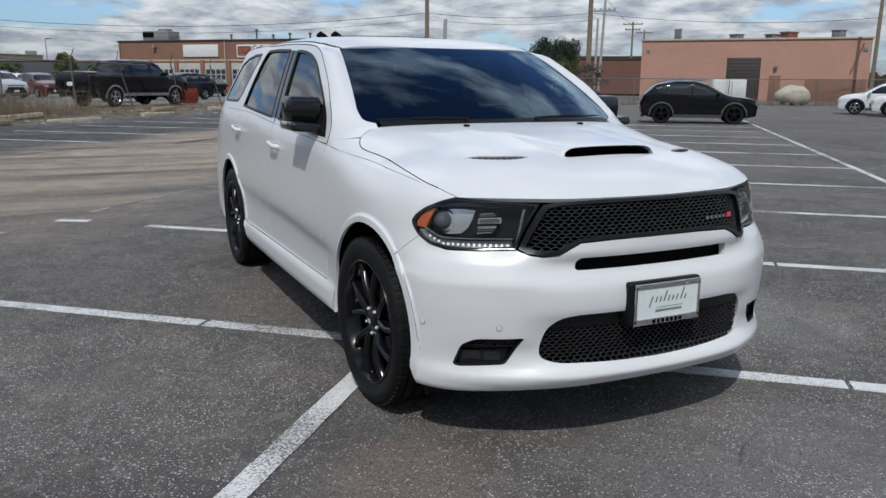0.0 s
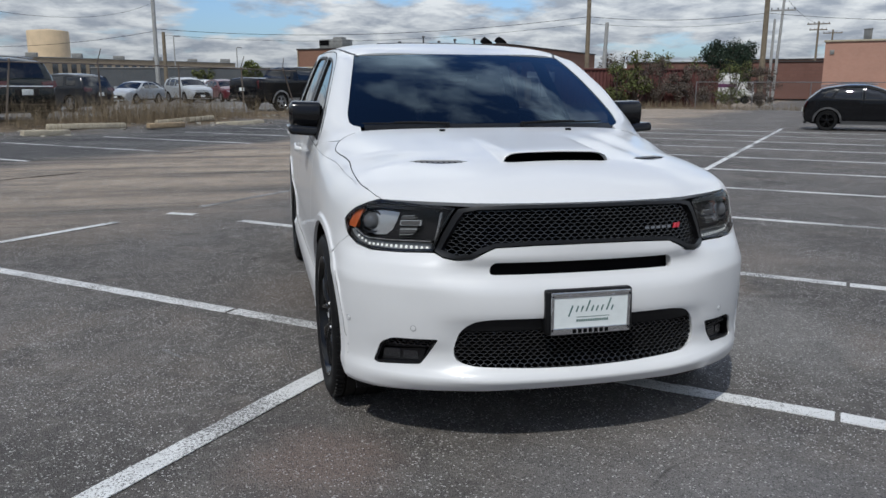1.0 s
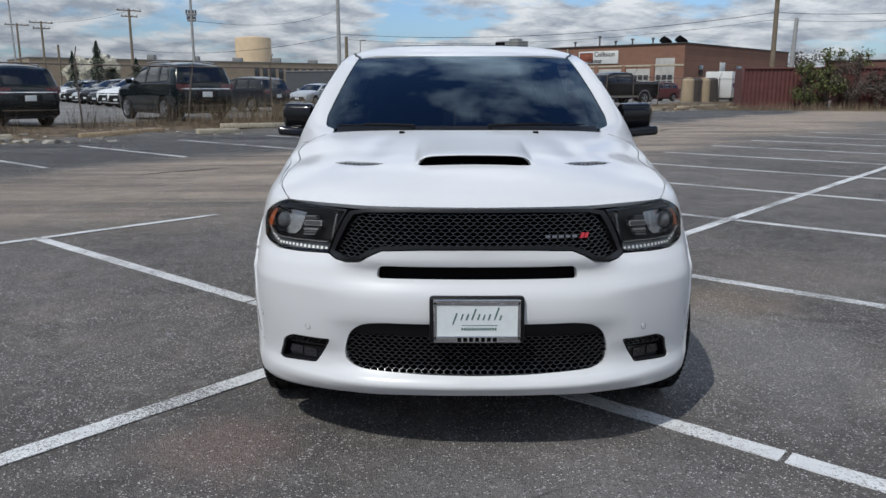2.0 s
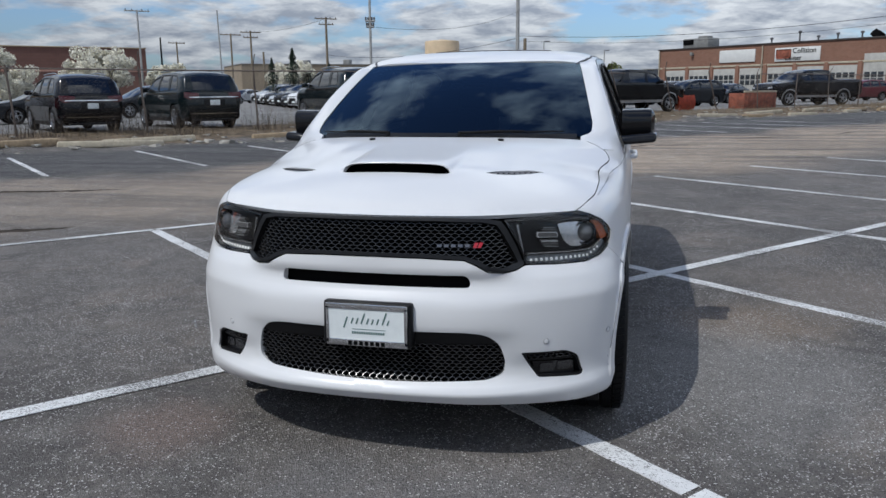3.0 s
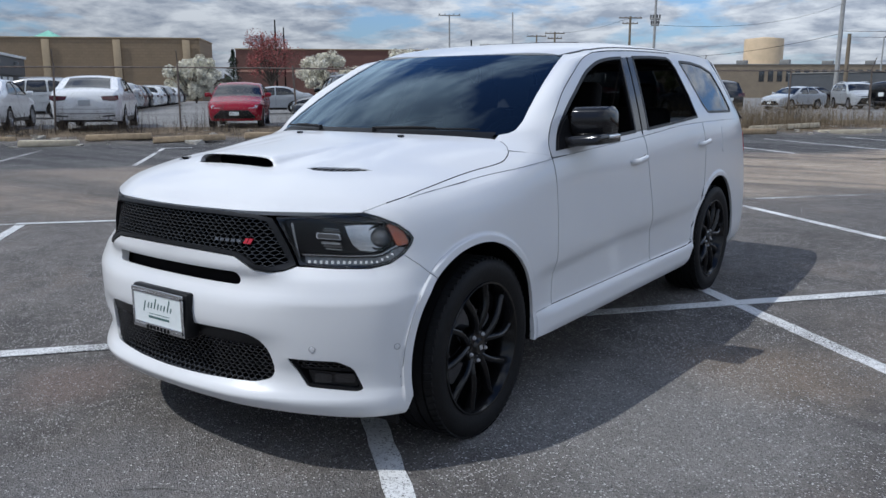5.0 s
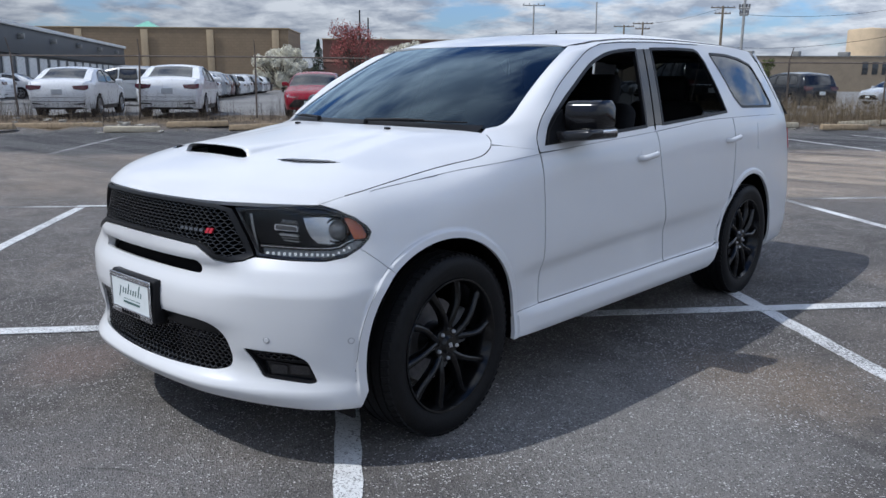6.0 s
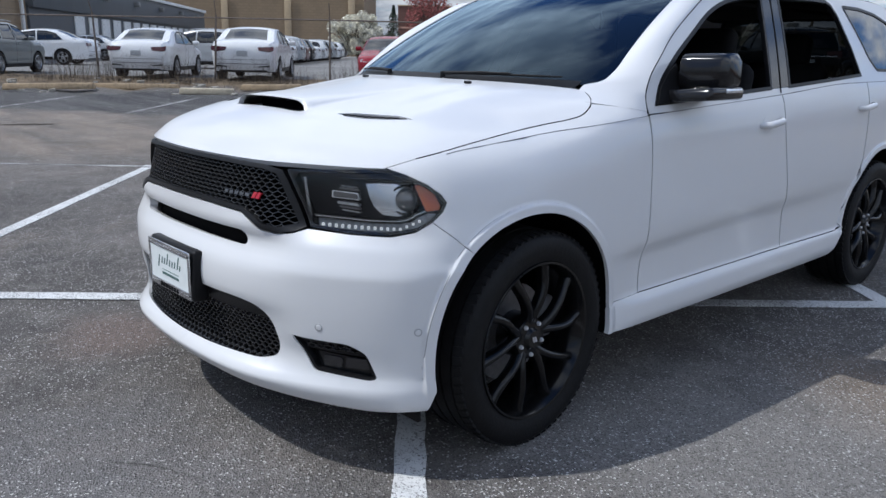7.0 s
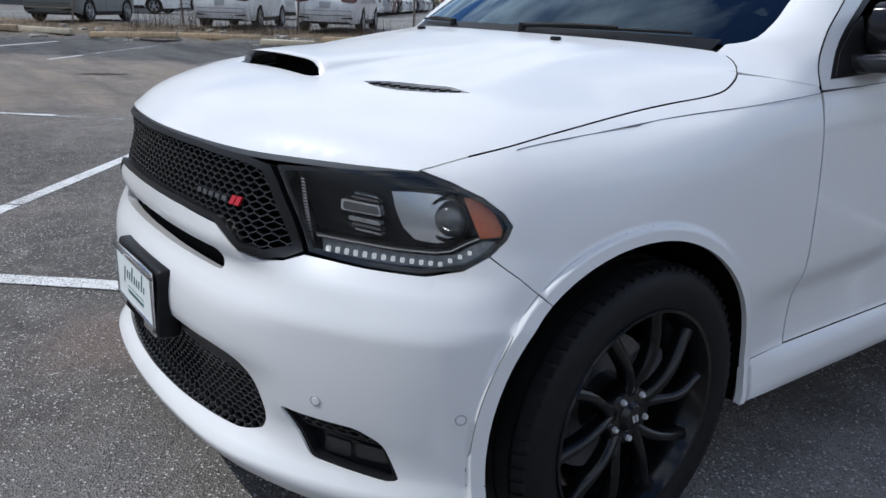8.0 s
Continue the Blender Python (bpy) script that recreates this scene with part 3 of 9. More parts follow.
roof_mid = pchip([1.08, 1.25, 1.5, 1.8, 2.2, 2.8, 3.4, 3.8, 4.05], [1.606, 1.650, 1.688, 1.712, 1.726, 1.722, 1.698, 1.66, 1.61])
roof_ze = pchip([1.1, 1.23, 1.40, 1.60, 1.94, 2.55, 3.2, 3.5, 3.8, 4.05], [1.56, 1.596, 1.622, 1.642, 1.656, 1.664, 1.664, 1.652, 1.60, 1.52])


def roof_xe(y):
    return np.where(np.asarray(y) < 1.40, np.interp(y, [1.1, 1.232, 1.40], [0.62, 0.645, float(upper(1.40, 1.622)[0])]), upper(y, roof_ze(y))[..., 0])


def roof(x, y):
    x, y = np.asarray(x, float), np.asarray(y, float)
    a = np.clip(np.abs(x) / roof_xe(y), 0, 1.1)
    zc, ze = roof_mid(y), roof_ze(y)
    return np.stack([x, y, zc - (zc - ze) * (0.35 * a**2 + 0.65 * a**7)], -1)


def normal_of(surf, u, v):
    u, v = np.asarray(u, float), np.asarray(v, float)
    e = 0.004
    n = np.cross(surf(u + e, v) - surf(u - e, v), surf(u, v + e) - surf(u, v - e))
    return n / np.linalg.norm(n, axis=-1, keepdims=True)


def seam(line, surf, name, parent, width=0.0045, mat=None, mirror=False, lift=0.0010, step=0.02):
    """A dark joint along a line of a surface."""
    pts = []
    for p, q in zip(line, line[1:]):
        n = max(1, int(math.dist(p, q) / step))
        pts += [(p[0] + (q[0] - p[0]) * k / n, p[1] + (q[1] - p[1]) * k / n) for k in range(n)]
    pts.append(line[-1])
    u = np.array(pts)
    return ribbon(surf(u[:, 0], u[:, 1]), normal_of(surf, u[:, 0], u[:, 1]), width, mat or M_DARK, name, parent, lift, mirror)
# ---- the white sport-utility car ----
car = thing("suv", "white sport-utility car with black wheels, grille, mirrors and bonnet scoop", "car")
BOTH = (False, True)

# outlines on the flank
lamp_out = [(-0.470, 0.972), (-0.425, 0.945), (-0.392, 0.915), (-0.379, 0.892), (-0.392, 0.865), (-0.425, 0.835)]
front_arch = arch_line(0, 0, 128, 4, 30)
CREASE = [[p for dr in (0.010, 0.022, LIP - 0.004, LIP - 0.001, LIP + 0.001, LIP + 0.004, 0.046, 0.060) for p in side(arch_line(k, dr, -25, 205, 120))] for k in (0, 1)]
FENDER = [(0.605, 0.425), (0.605, 0.75), (0.605, 1.00), (0.600, 1.1295), (0.48, 1.1475)] + SEAM
fender_loop = FENDER + lamp_out + [(-0.374, 0.79)] + front_arch + [(0.40, 0.405), (0.42, 0.425)]
for mir in BOTH:
    sheet("fender", M_PAINT, car, side(fender_loop), wall, step=0.022, gap=0.0008, mirror=mir, marks=CREASE[0])

# front bumper cover with its openings
half = [(0.0, 0.834), (0.20, 0.832), (0.36, 0.826), (0.405, 0.806), (0.445, 0.781), (0.50, 0.774), (0.545, 0.781), (0.575, 0.796), (0.70, 0.790), (0.80, 0.790)]
lower = [(0.0, 0.272), (0.25, 0.270), (0.50, 0.262), (0.65, 0.250), (0.78, 0.240)]
right_half = nose(half) + side([(-0.47, 0.805), (-0.4258, 0.8340), (-0.3745, 0.7893)] + arch_line(0, 0, 128.1, 190, 20) + [(-0.452, 0.24)]) + [(s, z) for s, z in nose(lower)[::-1]]
bumper_loop = right_half + [(-s, z) for s, z in right_half[::-1][1:-1]]
slot = corner_round([(-0.385, 0.722), (0.385, 0.722), (0.372, 0.770), (-0.372, 0.770)], 0.022)
low_open = corner_round([(-0.507, 0.382), (-0.45, 0.362), (-0.2, 0.353), (0, 0.351), (0.2, 0.353), (0.45, 0.362), (0.507, 0.382), (0.514, 0.425), (0.494, 0.503), (0.445, 0.545), (0.37, 0.556), (-0.37, 0.556), (-0.445, 0.545), (-0.494, 0.503), (-0.514, 0.425)], 0.03, 3)
fog_open = corner_round([(0.568, 0.468), (0.735, 0.460), (0.776, 0.434), (0.802, 0.350), (0.786, 0.344), (0.632, 0.359)], 0.016)
fog_other = [(-x, z) for x, z in fog_open]
bumper = sheet("front_bumper", M_PAINT, car, bumper_loop, wall, holes=[nose(slot), nose(low_open), nose(fog_open), nose(fog_other)], step=0.02, depth=0.03, gap=0.0006, marks=CREASE[0] + [(-a, b) for a, b in CREASE[0]])
# near-black sheets behind the slots: their colour stands in for the shade inside
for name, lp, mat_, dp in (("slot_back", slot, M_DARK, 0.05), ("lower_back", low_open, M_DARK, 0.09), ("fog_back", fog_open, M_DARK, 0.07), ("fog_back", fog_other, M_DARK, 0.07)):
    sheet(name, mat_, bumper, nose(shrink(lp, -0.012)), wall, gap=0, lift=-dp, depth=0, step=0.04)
for lp in (fog_open, fog_other):
    # dark fog-lamp bezel with a lamp unit in it
    sheet("fog_bezel", M_SATIN, bumper, nose(shrink(lp, -0.004)), wall, holes=[nose(shrink(lp, 0.008))], gap=0, lift=-0.006, depth=0.05, step=0.02)
for sg in (1, -1):
    # lower shelf, lamp unit and upper mesh strip inside the fog opening
    lampo = [(sg * x, z) for x, z in corner_round([(0.640, 0.364), (0.786, 0.352), (0.782, 0.398), (0.618, 0.410)], 0.010)]
    fog = sheet("fog_lamp", M_BLACK, bumper, nose(lampo), wall, gap=0, lift=-0.030, depth=0.03, step=0.02)
    for x0, x1 in ((0.648, 0.704), (0.714, 0.776)):
        lens = [(sg * x, z) for x, z in corner_round([(x0, 0.371), (x1, 0.368), (x1, 0.398), (x0, 0.401)], 0.008)]
        sheet("fog_lens", M_FOG, fog, nose(lens), wall, gap=0, lift=-0.026, depth=0.004, step=0.01)
    shelf = [(sg * x, z) for x, z in [(0.60, 0.416), (0.785, 0.408), (0.783, 0.416), (0.60, 0.424)]]
    sheet("fog_shelf", M_SATIN, bumper, nose(shelf), wall, gap=0, lift=-0.022, depth=0.04, step=0.02)


def honeycomb(name, loop, pitch, row, bar, lift, parent, mat, deep=0.014):
    """A net of flattened six-sided cells, each wall a thin blade, inside a loop of the nose."""
    xs, zs = [p[0] for p in loop], [p[1] for p in loop]
    segs = []
    r = 0
    z = min(zs) - row
    while z < max(zs) + row:
        off = 0 if r % 2 == 0 else pitch / 2
        k = math.floor((min(xs) - pitch) / pitch)
        while k * pitch + off < max(xs) + pitch:
            x = k * pitch + off
            # each cell: two slanting lower walls and one upright
            a, b, c = (x - pitch / 2, z + row * 0.26), (x, z - row * 0.26), (x + pitch / 2, z + row * 0.26)
            segs += [(a, b), (b, c), (c, (x + pitch / 2, z + row * 0.74))]
            k += 1
        z += row
        r += 1
    mids = np.array([((p[0] + q[0]) / 2, (p[1] + q[1]) / 2) for p, q in segs])
    ok = inside(loop, mids[:, 0], mids[:, 1])
    segs = [g for g, o in zip(segs, ok) if o]
    ends = np.array([p for g in segs for p in g])
    table_x = {}
    s = np.empty(len(ends))
    for i, (x, zq) in enumerate(ends):
        key = (round(float(x), 4), round(float(zq), 4))
        if key not in table_x:
            table_x[key] = at_x(*key)
        s[i] = table_x[key]
    p = wall(s, ends[:, 1])
    n = normal_of(wall, s, ends[:, 1])
    verts, faces = [], []
    for i in range(0, len(ends), 2):
        a, b, na, nb = p[i], p[i + 1], n[i], n[i + 1]
        d = b - a
        w = np.cross(d, na)
        w = w / np.linalg.norm(w) * bar / 2
        o = len(verts)
        for q, m in ((a, na), (b, nb)):
            f = q + m * lift
            verts += [f - w * 0.6, f + w * 0.6, f + w - m * deep, f - w - m * deep]
        faces += [(o, o + 1, o + 5, o + 4), (o + 1, o + 2, o + 6, o + 5), (o + 3, o, o + 4, o + 7)]
    me = bpy.data.meshes.new(name)
    me.from_pydata([tuple(map(float, v)) for v in verts], [], faces)
    me.update()
    return link_mesh(name, me, mat, parent)


# net in the upper half of each fog opening
for sg in (1, -1):
    honeycomb("fog_mesh", [(sg * x, z) for x, z in ((0.585, 0.462), (0.730, 0.455), (0.768, 0.433), (0.778, 0.416), (0.606, 0.424))], 0.024, 0.0105, 0.003, -0.014, bumper, M_NET)
# upper grille
grille = [(0.0, 0.986), (0.25, 0.985), (0.42, 0.980), (0.484, 0.969), (0.506, 0.94), (0.542, 0.87), (0.572, 0.80), (0.550, 0.785), (0.50, 0.778), (0.45, 0.785), (0.41, 0.808), (0.36, 0.829), (0.20, 0.835), (0.0, 0.837)]
grille_loop = grille + [(-x, z) for x, z in grille[::-1][1:-1]]
grille_in = [(0.0, 0.972), (0.25, 0.971), (0.42, 0.966), (0.468, 0.955), (0.490, 0.925), (0.527, 0.855), (0.548, 0.810), (0.500, 0.795), (0.453, 0.802), (0.41, 0.827), (0.36, 0.844), (0.20, 0.850), (0.0, 0.851)]
grille_in = grille_in + [(-x, z) for x, z in grille_in[::-1][1:-1]]
sheet("grille_surround", M_CHIN, car, nose(grille_loop), wall, holes=[nose(grille_in)], step=0.014, depth=0.035, lift=0.004, label="gloss black grille surround")
# near-black backing, the depth behind the net is put into its colour
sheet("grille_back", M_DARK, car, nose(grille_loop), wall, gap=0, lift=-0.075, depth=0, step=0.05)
honeycomb("grille_mesh", shrink(grille_in, -0.006), 0.0305, 0.0124, 0.0034, -0.012, car, M_NET)
# badge on the grille: a row of bars and a red slanted mark
badge = new("grille_badge")
badge.parent = car
for k in range(5):
    bx = 0.255 + k * 0.026
    sheet("bar", M_BADGE, badge, nose([(bx, 0.877), (bx + 0.018, 0.877), (bx + 0.018, 0.887), (bx, 0.887)]), wall, gap=0, lift=-0.004, depth=0.006, step=0.01)
for k in range(2):
    bx = 0.389 + k * 0.017
    sheet("stripe", M_RED, badge, nose([(bx, 0.874), (bx + 0.013, 0.874), (bx + 0.020, 0.893), (bx + 0.007, 0.893)]), wall, gap=0, lift=-0.003, depth=0.006, step=0.01, label="red slanted stripe")
# lower grille: cross bar and net
bar_loop = [(-0.492, 0.498), (0.492, 0.498), (0.478, 0.528), (0.435, 0.549), (0.36, 0.562), (-0.36, 0.562), (-0.435, 0.549), (-0.478, 0.528)]
sheet("lower_grille_bar", M_SATIN, car, nose(bar_loop), wall, gap=0, lift=-0.008, depth=0.04, step=0.03)
honeycomb("lower_grille_mesh", [p for p in shrink(low_open, -0.004) if p[1] < 0.505], 0.0285, 0.0120, 0.0034, -0.010, car, M_NET)

# number plate in its bracket: all writing is plain bars and strokes
PLATE_Y, PLATE_Z, PLATE_X = -0.857, 0.580, -0.003
plate_tilt = Matrix.Rotation(radians(-4), 4, "X")
holder = part("plate_bracket", box((0.355, 0.060, 0.175), (PLATE_X, PLATE_Y + 0.026, PLATE_Z), 0.012, 3, plate_tilt), M_SATIN, car, "black number plate bracket")
bm = bmesh.new()
for size, at in (((0.325, 0.008, 0.022), (0, 0, 0.072)), ((0.325, 0.008, 0.026), (0, 0, -0.070)), ((0.013, 0.008, 0.15), (-0.156, 0, 0)), ((0.013, 0.008, 0.15), (0.156, 0, 0))):
    box(size, (PLATE_X + at[0], PLATE_Y - 0.010, PLATE_Z + at[2]), 0.003, 2, bm=bm)
part("plate_frame", bm, M_CHROME, holder, "worn chrome plate frame")
plate = part("plate", box((0.305, 0.006, 0.150), (PLATE_X, PLATE_Y - 0.0075, PLATE_Z), 0.002, 1), M_PLATE, holder, "white dealer plate with dark strokes")
bm = bmesh.new()
# slanted bars: (place, foot, height)
for x, z0, h in ((-0.090, -0.014, 0.046), (-0.066, 0.004, 0.024), (-0.046, 0.004, 0.024), (-0.026, 0.004, 0.044), (-0.004, 0.004, 0.024), (0.016, 0.004, 0.022), (0.036, 0.004, 0.024), (0.058, 0.004, 0.050), (0.078, 0.004, 0.020)):
    lean = Matrix.Rotation(radians(20), 4, "Y")
    box((0.0052, 0.0016, h), (PLATE_X + x + 0.004 + (z0 + h / 2) * 0.36, PLATE_Y - 0.0112, PLATE_Z + z0 + h / 2), turn=lean, bm=bm)
box((0.135, 0.0016, 0.0016), (PLATE_X + 0.01, PLATE_Y - 0.0112, PLATE_Z - 0.016), bm=bm)
for k in range(14):
    box((0.0066, 0.0016, 0.009), (PLATE_X - 0.055 + k * 0.0095, PLATE_Y - 0.0112, PLATE_Z - 0.030), bm=bm)
part("plate_script", bm, M_INK, plate)
bm = bmesh.new()
for k in range(7):
    box((0.014, 0.0016, 0.016), (PLATE_X - 0.066 + k * 0.022, PLATE_Y - 0.0145, PLATE_Z - 0.071), bm=bm)
part("frame_lettering", bm, M_DARK, holder)
for x in (-0.09, 0.09):
    for z in (0.066, -0.062):
        part("plate_screw", box((0.009, 0.004, 0.009), (PLATE_X + x, PLATE_Y - 0.0135, PLATE_Z + z), 0.002, 1), M_CHROME, holder)

# parking sensors
for x, y, z in ((0.662, 0, 0.507), (0.905, -0.49, 0.507)):
    for sg in (1, -1):
        s_ = at_x(x, z) if y == 0 else at_y(y, z)
        c = wall(np.array([s_ * 1.0]), np.array([z]))[0] * (sg, 1, 1)
        n = normal_of(wall, np.array([s_]), np.array([z]))[0] * (sg, 1, 1)
        turn = Vector(n).to_track_quat("Z", "Y").to_matrix().to_4x4()
        bm = lathe([(0.0001, 0.0025), (0.0085, 0.0022), (0.0100, 0.0002)], "z", 16)
        bmesh.ops.transform(bm, matrix=Matrix.Translation(c) @ turn, verts=bm.verts)
        sensor = part("parking_sensor", bm, M_PAINT, bumper)
        bm = lathe([(0.0100, 0.0008), (0.0108, 0.0016), (0.0124, 0.0014), (0.0128, -0.002)], "z", 16)
        bmesh.ops.transform(bm, matrix=Matrix.Translation(c) @ turn, verts=bm.verts)
        part("sensor_ring", bm, M_RING, sensor)

# headlamps
lamp_half = [(0.492, 0.973), (0.60, 0.979), (0.70, 0.985), (0.750, 0.9885)]
lamp_low = [(0.579, 0.800), (0.70, 0.792), (0.79, 0.792)]
lamp_loop = nose(lamp_half) + side([(-0.470, 0.974), (-0.425, 0.947), (-0.392, 0.917), (-0.377, 0.892), (-0.390, 0.863), (-0.425, 0.832), (-0.465, 0.808)]) + nose(lamp_low[::-1]) + nose([(0.549, 0.87), (0.513, 0.94)])


def lamp_pt(u, v):
    """A place on the lamp: u from the grille out to the tip, v from its foot to its top."""
    return (LS0 + (LS1 - LS0) * u, 0.795 + 0.18 * v)


LS0, LS1 = at_x(0.56, 0.80), at_y(-0.379, 0.892)
for mir in BOTH:
    lamp = sheet("headlamp", M_LAMP, car, lamp_loop, wall, lift=-0.055, depth=0, step=0.03, gap=0, mirror=mir, label="dark headlamp with clear lens and amber corner")
    sheet("lamp_lens", M_LENS, lamp, lamp_loop, wall, lift=0.001, depth=0.008, step=0.02, gap=0.002, mirror=mir).visible_shadow = False
    sheet("lamp_rim", M_BLACK, lamp, shrink(lamp_loop, 0.002), wall, holes=[shrink(lamp_loop, 0.011)], lift=-0.003, depth=0.05, step=0.018, gap=0, mirror=mir)
    # amber corner, light strip, projector bowl
    sheet("amber_corner", M_AMBER, lamp, [lamp_pt(*q) for q in ((0.775, 0.84), (0.86, 0.83), (0.925, 0.68), (0.962, 0.50), (0.955, 0.42), (0.855, 0.40), (0.825, 0.56))], wall, lift=-0.016, depth=0.02, step=0.02, gap=0, mirror=mir)
    strip = [lamp_pt(*q) for q in ((0.09, 0.075), (0.45, 0.055), (0.68, 0.06), (0.77, 0.10), (0.88, 0.22), (0.945, 0.36), (0.87, 0.365), (0.80, 0.30), (0.74, 0.215), (0.66, 0.18), (0.45, 0.165), (0.08, 0.185))]
    sheet("light_strip", M_CLEAR, lamp, strip, wall, lift=-0.024, depth=0.02, step=0.012, gap=0, mirror=mir, label="clear running-light strip")
    for k in range(16):
        u = 0.105 + k * 0.046
        v0 = 0.075 if u < 0.66 else 0.075 + (u - 0.66) * 1.05
        sheet("light_dot", M_LED, lamp, corner_round([lamp_pt(*q) for q in ((u, v0), (u + 0.020, v0), (u + 0.020, v0 + 0.045), (u, v0 + 0.045))], 0.002, 2), wall, lift=-0.021, depth=0.003, step=0.02, gap=0, mirror=mir)
    divider = ((0.07, 0.20), (0.45, 0.185), (0.66, 0.20), (0.74, 0.235), (0.80, 0.32), (0.86, 0.385), (0.84, 0.42), (0.77, 0.37), (0.70, 0.275), (0.64, 0.25), (0.45, 0.24), (0.06, 0.255))
    sheet("lamp_divider", M_BLACK, lamp, [lamp_pt(*q) for q in divider], wall, lift=-0.012, depth=0.03, step=0.015, gap=0, mirror=mir)
    seam([lamp_pt(*q) for q in ((0.075, 0.232), (0.45, 0.216), (0.65, 0.228), (0.72, 0.258), (0.785, 0.345), (0.845, 0.405))], wall, "divider_line", lamp, 0.0022, M_REFLECT, mirror=mir, lift=-0.0105)
    sheet("lamp_bowl", M_REFLECT, lamp, [lamp_pt(*q) for q in ((0.395, 0.83), (0.50, 0.86), (0.62, 0.87), (0.72, 0.84), (0.77, 0.70), (0.80, 0.52), (0.80, 0.44), (0.72, 0.33), (0.64, 0.29), (0.52, 0.30), (0.455, 0.42), (0.42, 0.60))], wall, lift=-0.047, depth=0.02, step=0.02, gap=0, mirror=mir, label="silver projector bowl")
    sheet("lamp_brow", M_LAMP, lamp, [lamp_pt(*q) for q in ((0.0, 0.97), (0.5, 1.02), (0.85, 0.98), (0.90, 0.86), (0.76, 0.89), (0.60, 0.92), (0.30, 0.90), (0.04, 0.88))], wall, lift=-0.014, depth=0.03, step=0.02, gap=0, mirror=mir)
    # ribbed inner reflector: an outlined blade with smaller fins above and under it
    for u, v, w_, h_, mt in ((0.17, 0.545, 0.20, 0.13, M_REFLECT), (0.185, 0.565, 0.175, 0.09, M_GREY), (0.22, 0.70, 0.14, 0.03, M_GREY), (0.235, 0.75, 0.12, 0.025, M_CLEAR), (0.21, 0.44, 0.16, 0.05, M_CLEAR), (0.225, 0.385, 0.15, 0.03, M_GREY), (0.245, 0.335, 0.13, 0.022, M_CLEAR)):
        sheet("lamp_fin", mt, lamp, corner_round([lamp_pt(*q) for q in ((u, v), (u + w_, v - 0.02), (u + w_ - 0.01, v + h_ - 0.02), (u, v + h_))], 0.006), wall, lift=-0.024 if w_ != 0.175 else -0.021, depth=0.02, step=0.015, gap=0, mirror=mir)
    for k in range(22):
        v = 0.09 + k * 0.036
        u = 0.045 - 0.075 * v
        sheet("lamp_tick", M_REFLECT, lamp, [lamp_pt(*q) for q in ((u, v), (u + 0.020, v - 0.004), (u + 0.019, v + 0.012), (u - 0.001, v + 0.016))], wall, lift=-0.010, depth=0.002, step=0.02, gap=0, mirror=mir)
    us, vs = lamp_pt(0.650, 0.56)
    c = wall(np.array([us]), np.array([vs]))[0]
    n = Vector(normal_of(wall, np.array([us]), np.array([vs]))[0])
    n = (n + Vector((0, -1.2, 0))).normalized()
    turn = Matrix.Translation(Vector(c) - n * 0.058) @ n.to_track_quat("Z", "Y").to_matrix().to_4x4()
    flip = Matrix.Diagonal((-1 if mir else 1, 1, 1, 1))
    for nm, prof, mt in (("projector_ring", [(0.036, 0.0), (0.041, 0.018), (0.046, 0.020), (0.048, 0.012), (0.048, -0.01)], M_BLACK), ("projector_lens", [(0.0001, 0.034), (0.014, 0.032), (0.026, 0.025), (0.036, 0.010), (0.037, 0.0)], M_PROJ)):
        bm = lathe(prof, "z", 28)
        bmesh.ops.transform(bm, matrix=flip @ turn, verts=bm.verts)
        part(nm, bm, mt, lamp)

# bonnet with scoop and two vents
front_edge = [(x, float(np.interp(x, nose_x, nose_edge))) for x in np.linspace(0.750, 0.0, 26)]
rear_edge = [(x, float(hood_rear(x))) for x in np.linspace(0.0, 0.690, 18)]
CORNER = [(0.735, 0.452), (0.768, 0.434), (0.796, 0.409)]
right = rear_edge + CORNER + [(x - 0.0005, y) for x, y, z in hood_side] + front_edge
hood_loop = right + [(-x, y) for x, y in right[::-1][1:-1]]
scoop = [(-0.232, -0.4525), (-0.222, -0.466), (-0.19, -0.472), (0.19, -0.472), (0.222, -0.466), (0.232, -0.4525), (0.224, -0.4505), (-0.224, -0.4505)]
vent = [(0.372, -0.412), (0.42, -0.412), (0.48, -0.385), (0.55, -0.335), (0.600, -0.272), (0.54, -0.283), (0.46, -0.327), (0.41, -0.370)]
vent_other = [(-x, y) for x, y in vent]
hood = sheet("bonnet", M_PAINT, car, hood_loop, bonnet, holes=[scoop, vent, vent_other], step=0.022, depth=0.018, gap=0.0011)
for sg in (1, -1):
    joint = [(sg * x, y) for x, y in CORNER + [(x - 0.002, y) for x, y, z in hood_side[:38]]]
    for k0, k1, wide in ((0, 11, 0.0026), (10, 19, 0.0020), (18, 29, 0.0014), (28, 40, 0.0009)):
        seam(joint[k0:k1 + 1], bonnet, "bonnet_joint", hood, wide, M_DARK, lift=0.0008)
# near-black blocks give the scoop's mouth its shade by colour
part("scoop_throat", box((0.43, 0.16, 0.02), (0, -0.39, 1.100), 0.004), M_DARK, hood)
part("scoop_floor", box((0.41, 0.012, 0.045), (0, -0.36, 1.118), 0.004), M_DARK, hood)
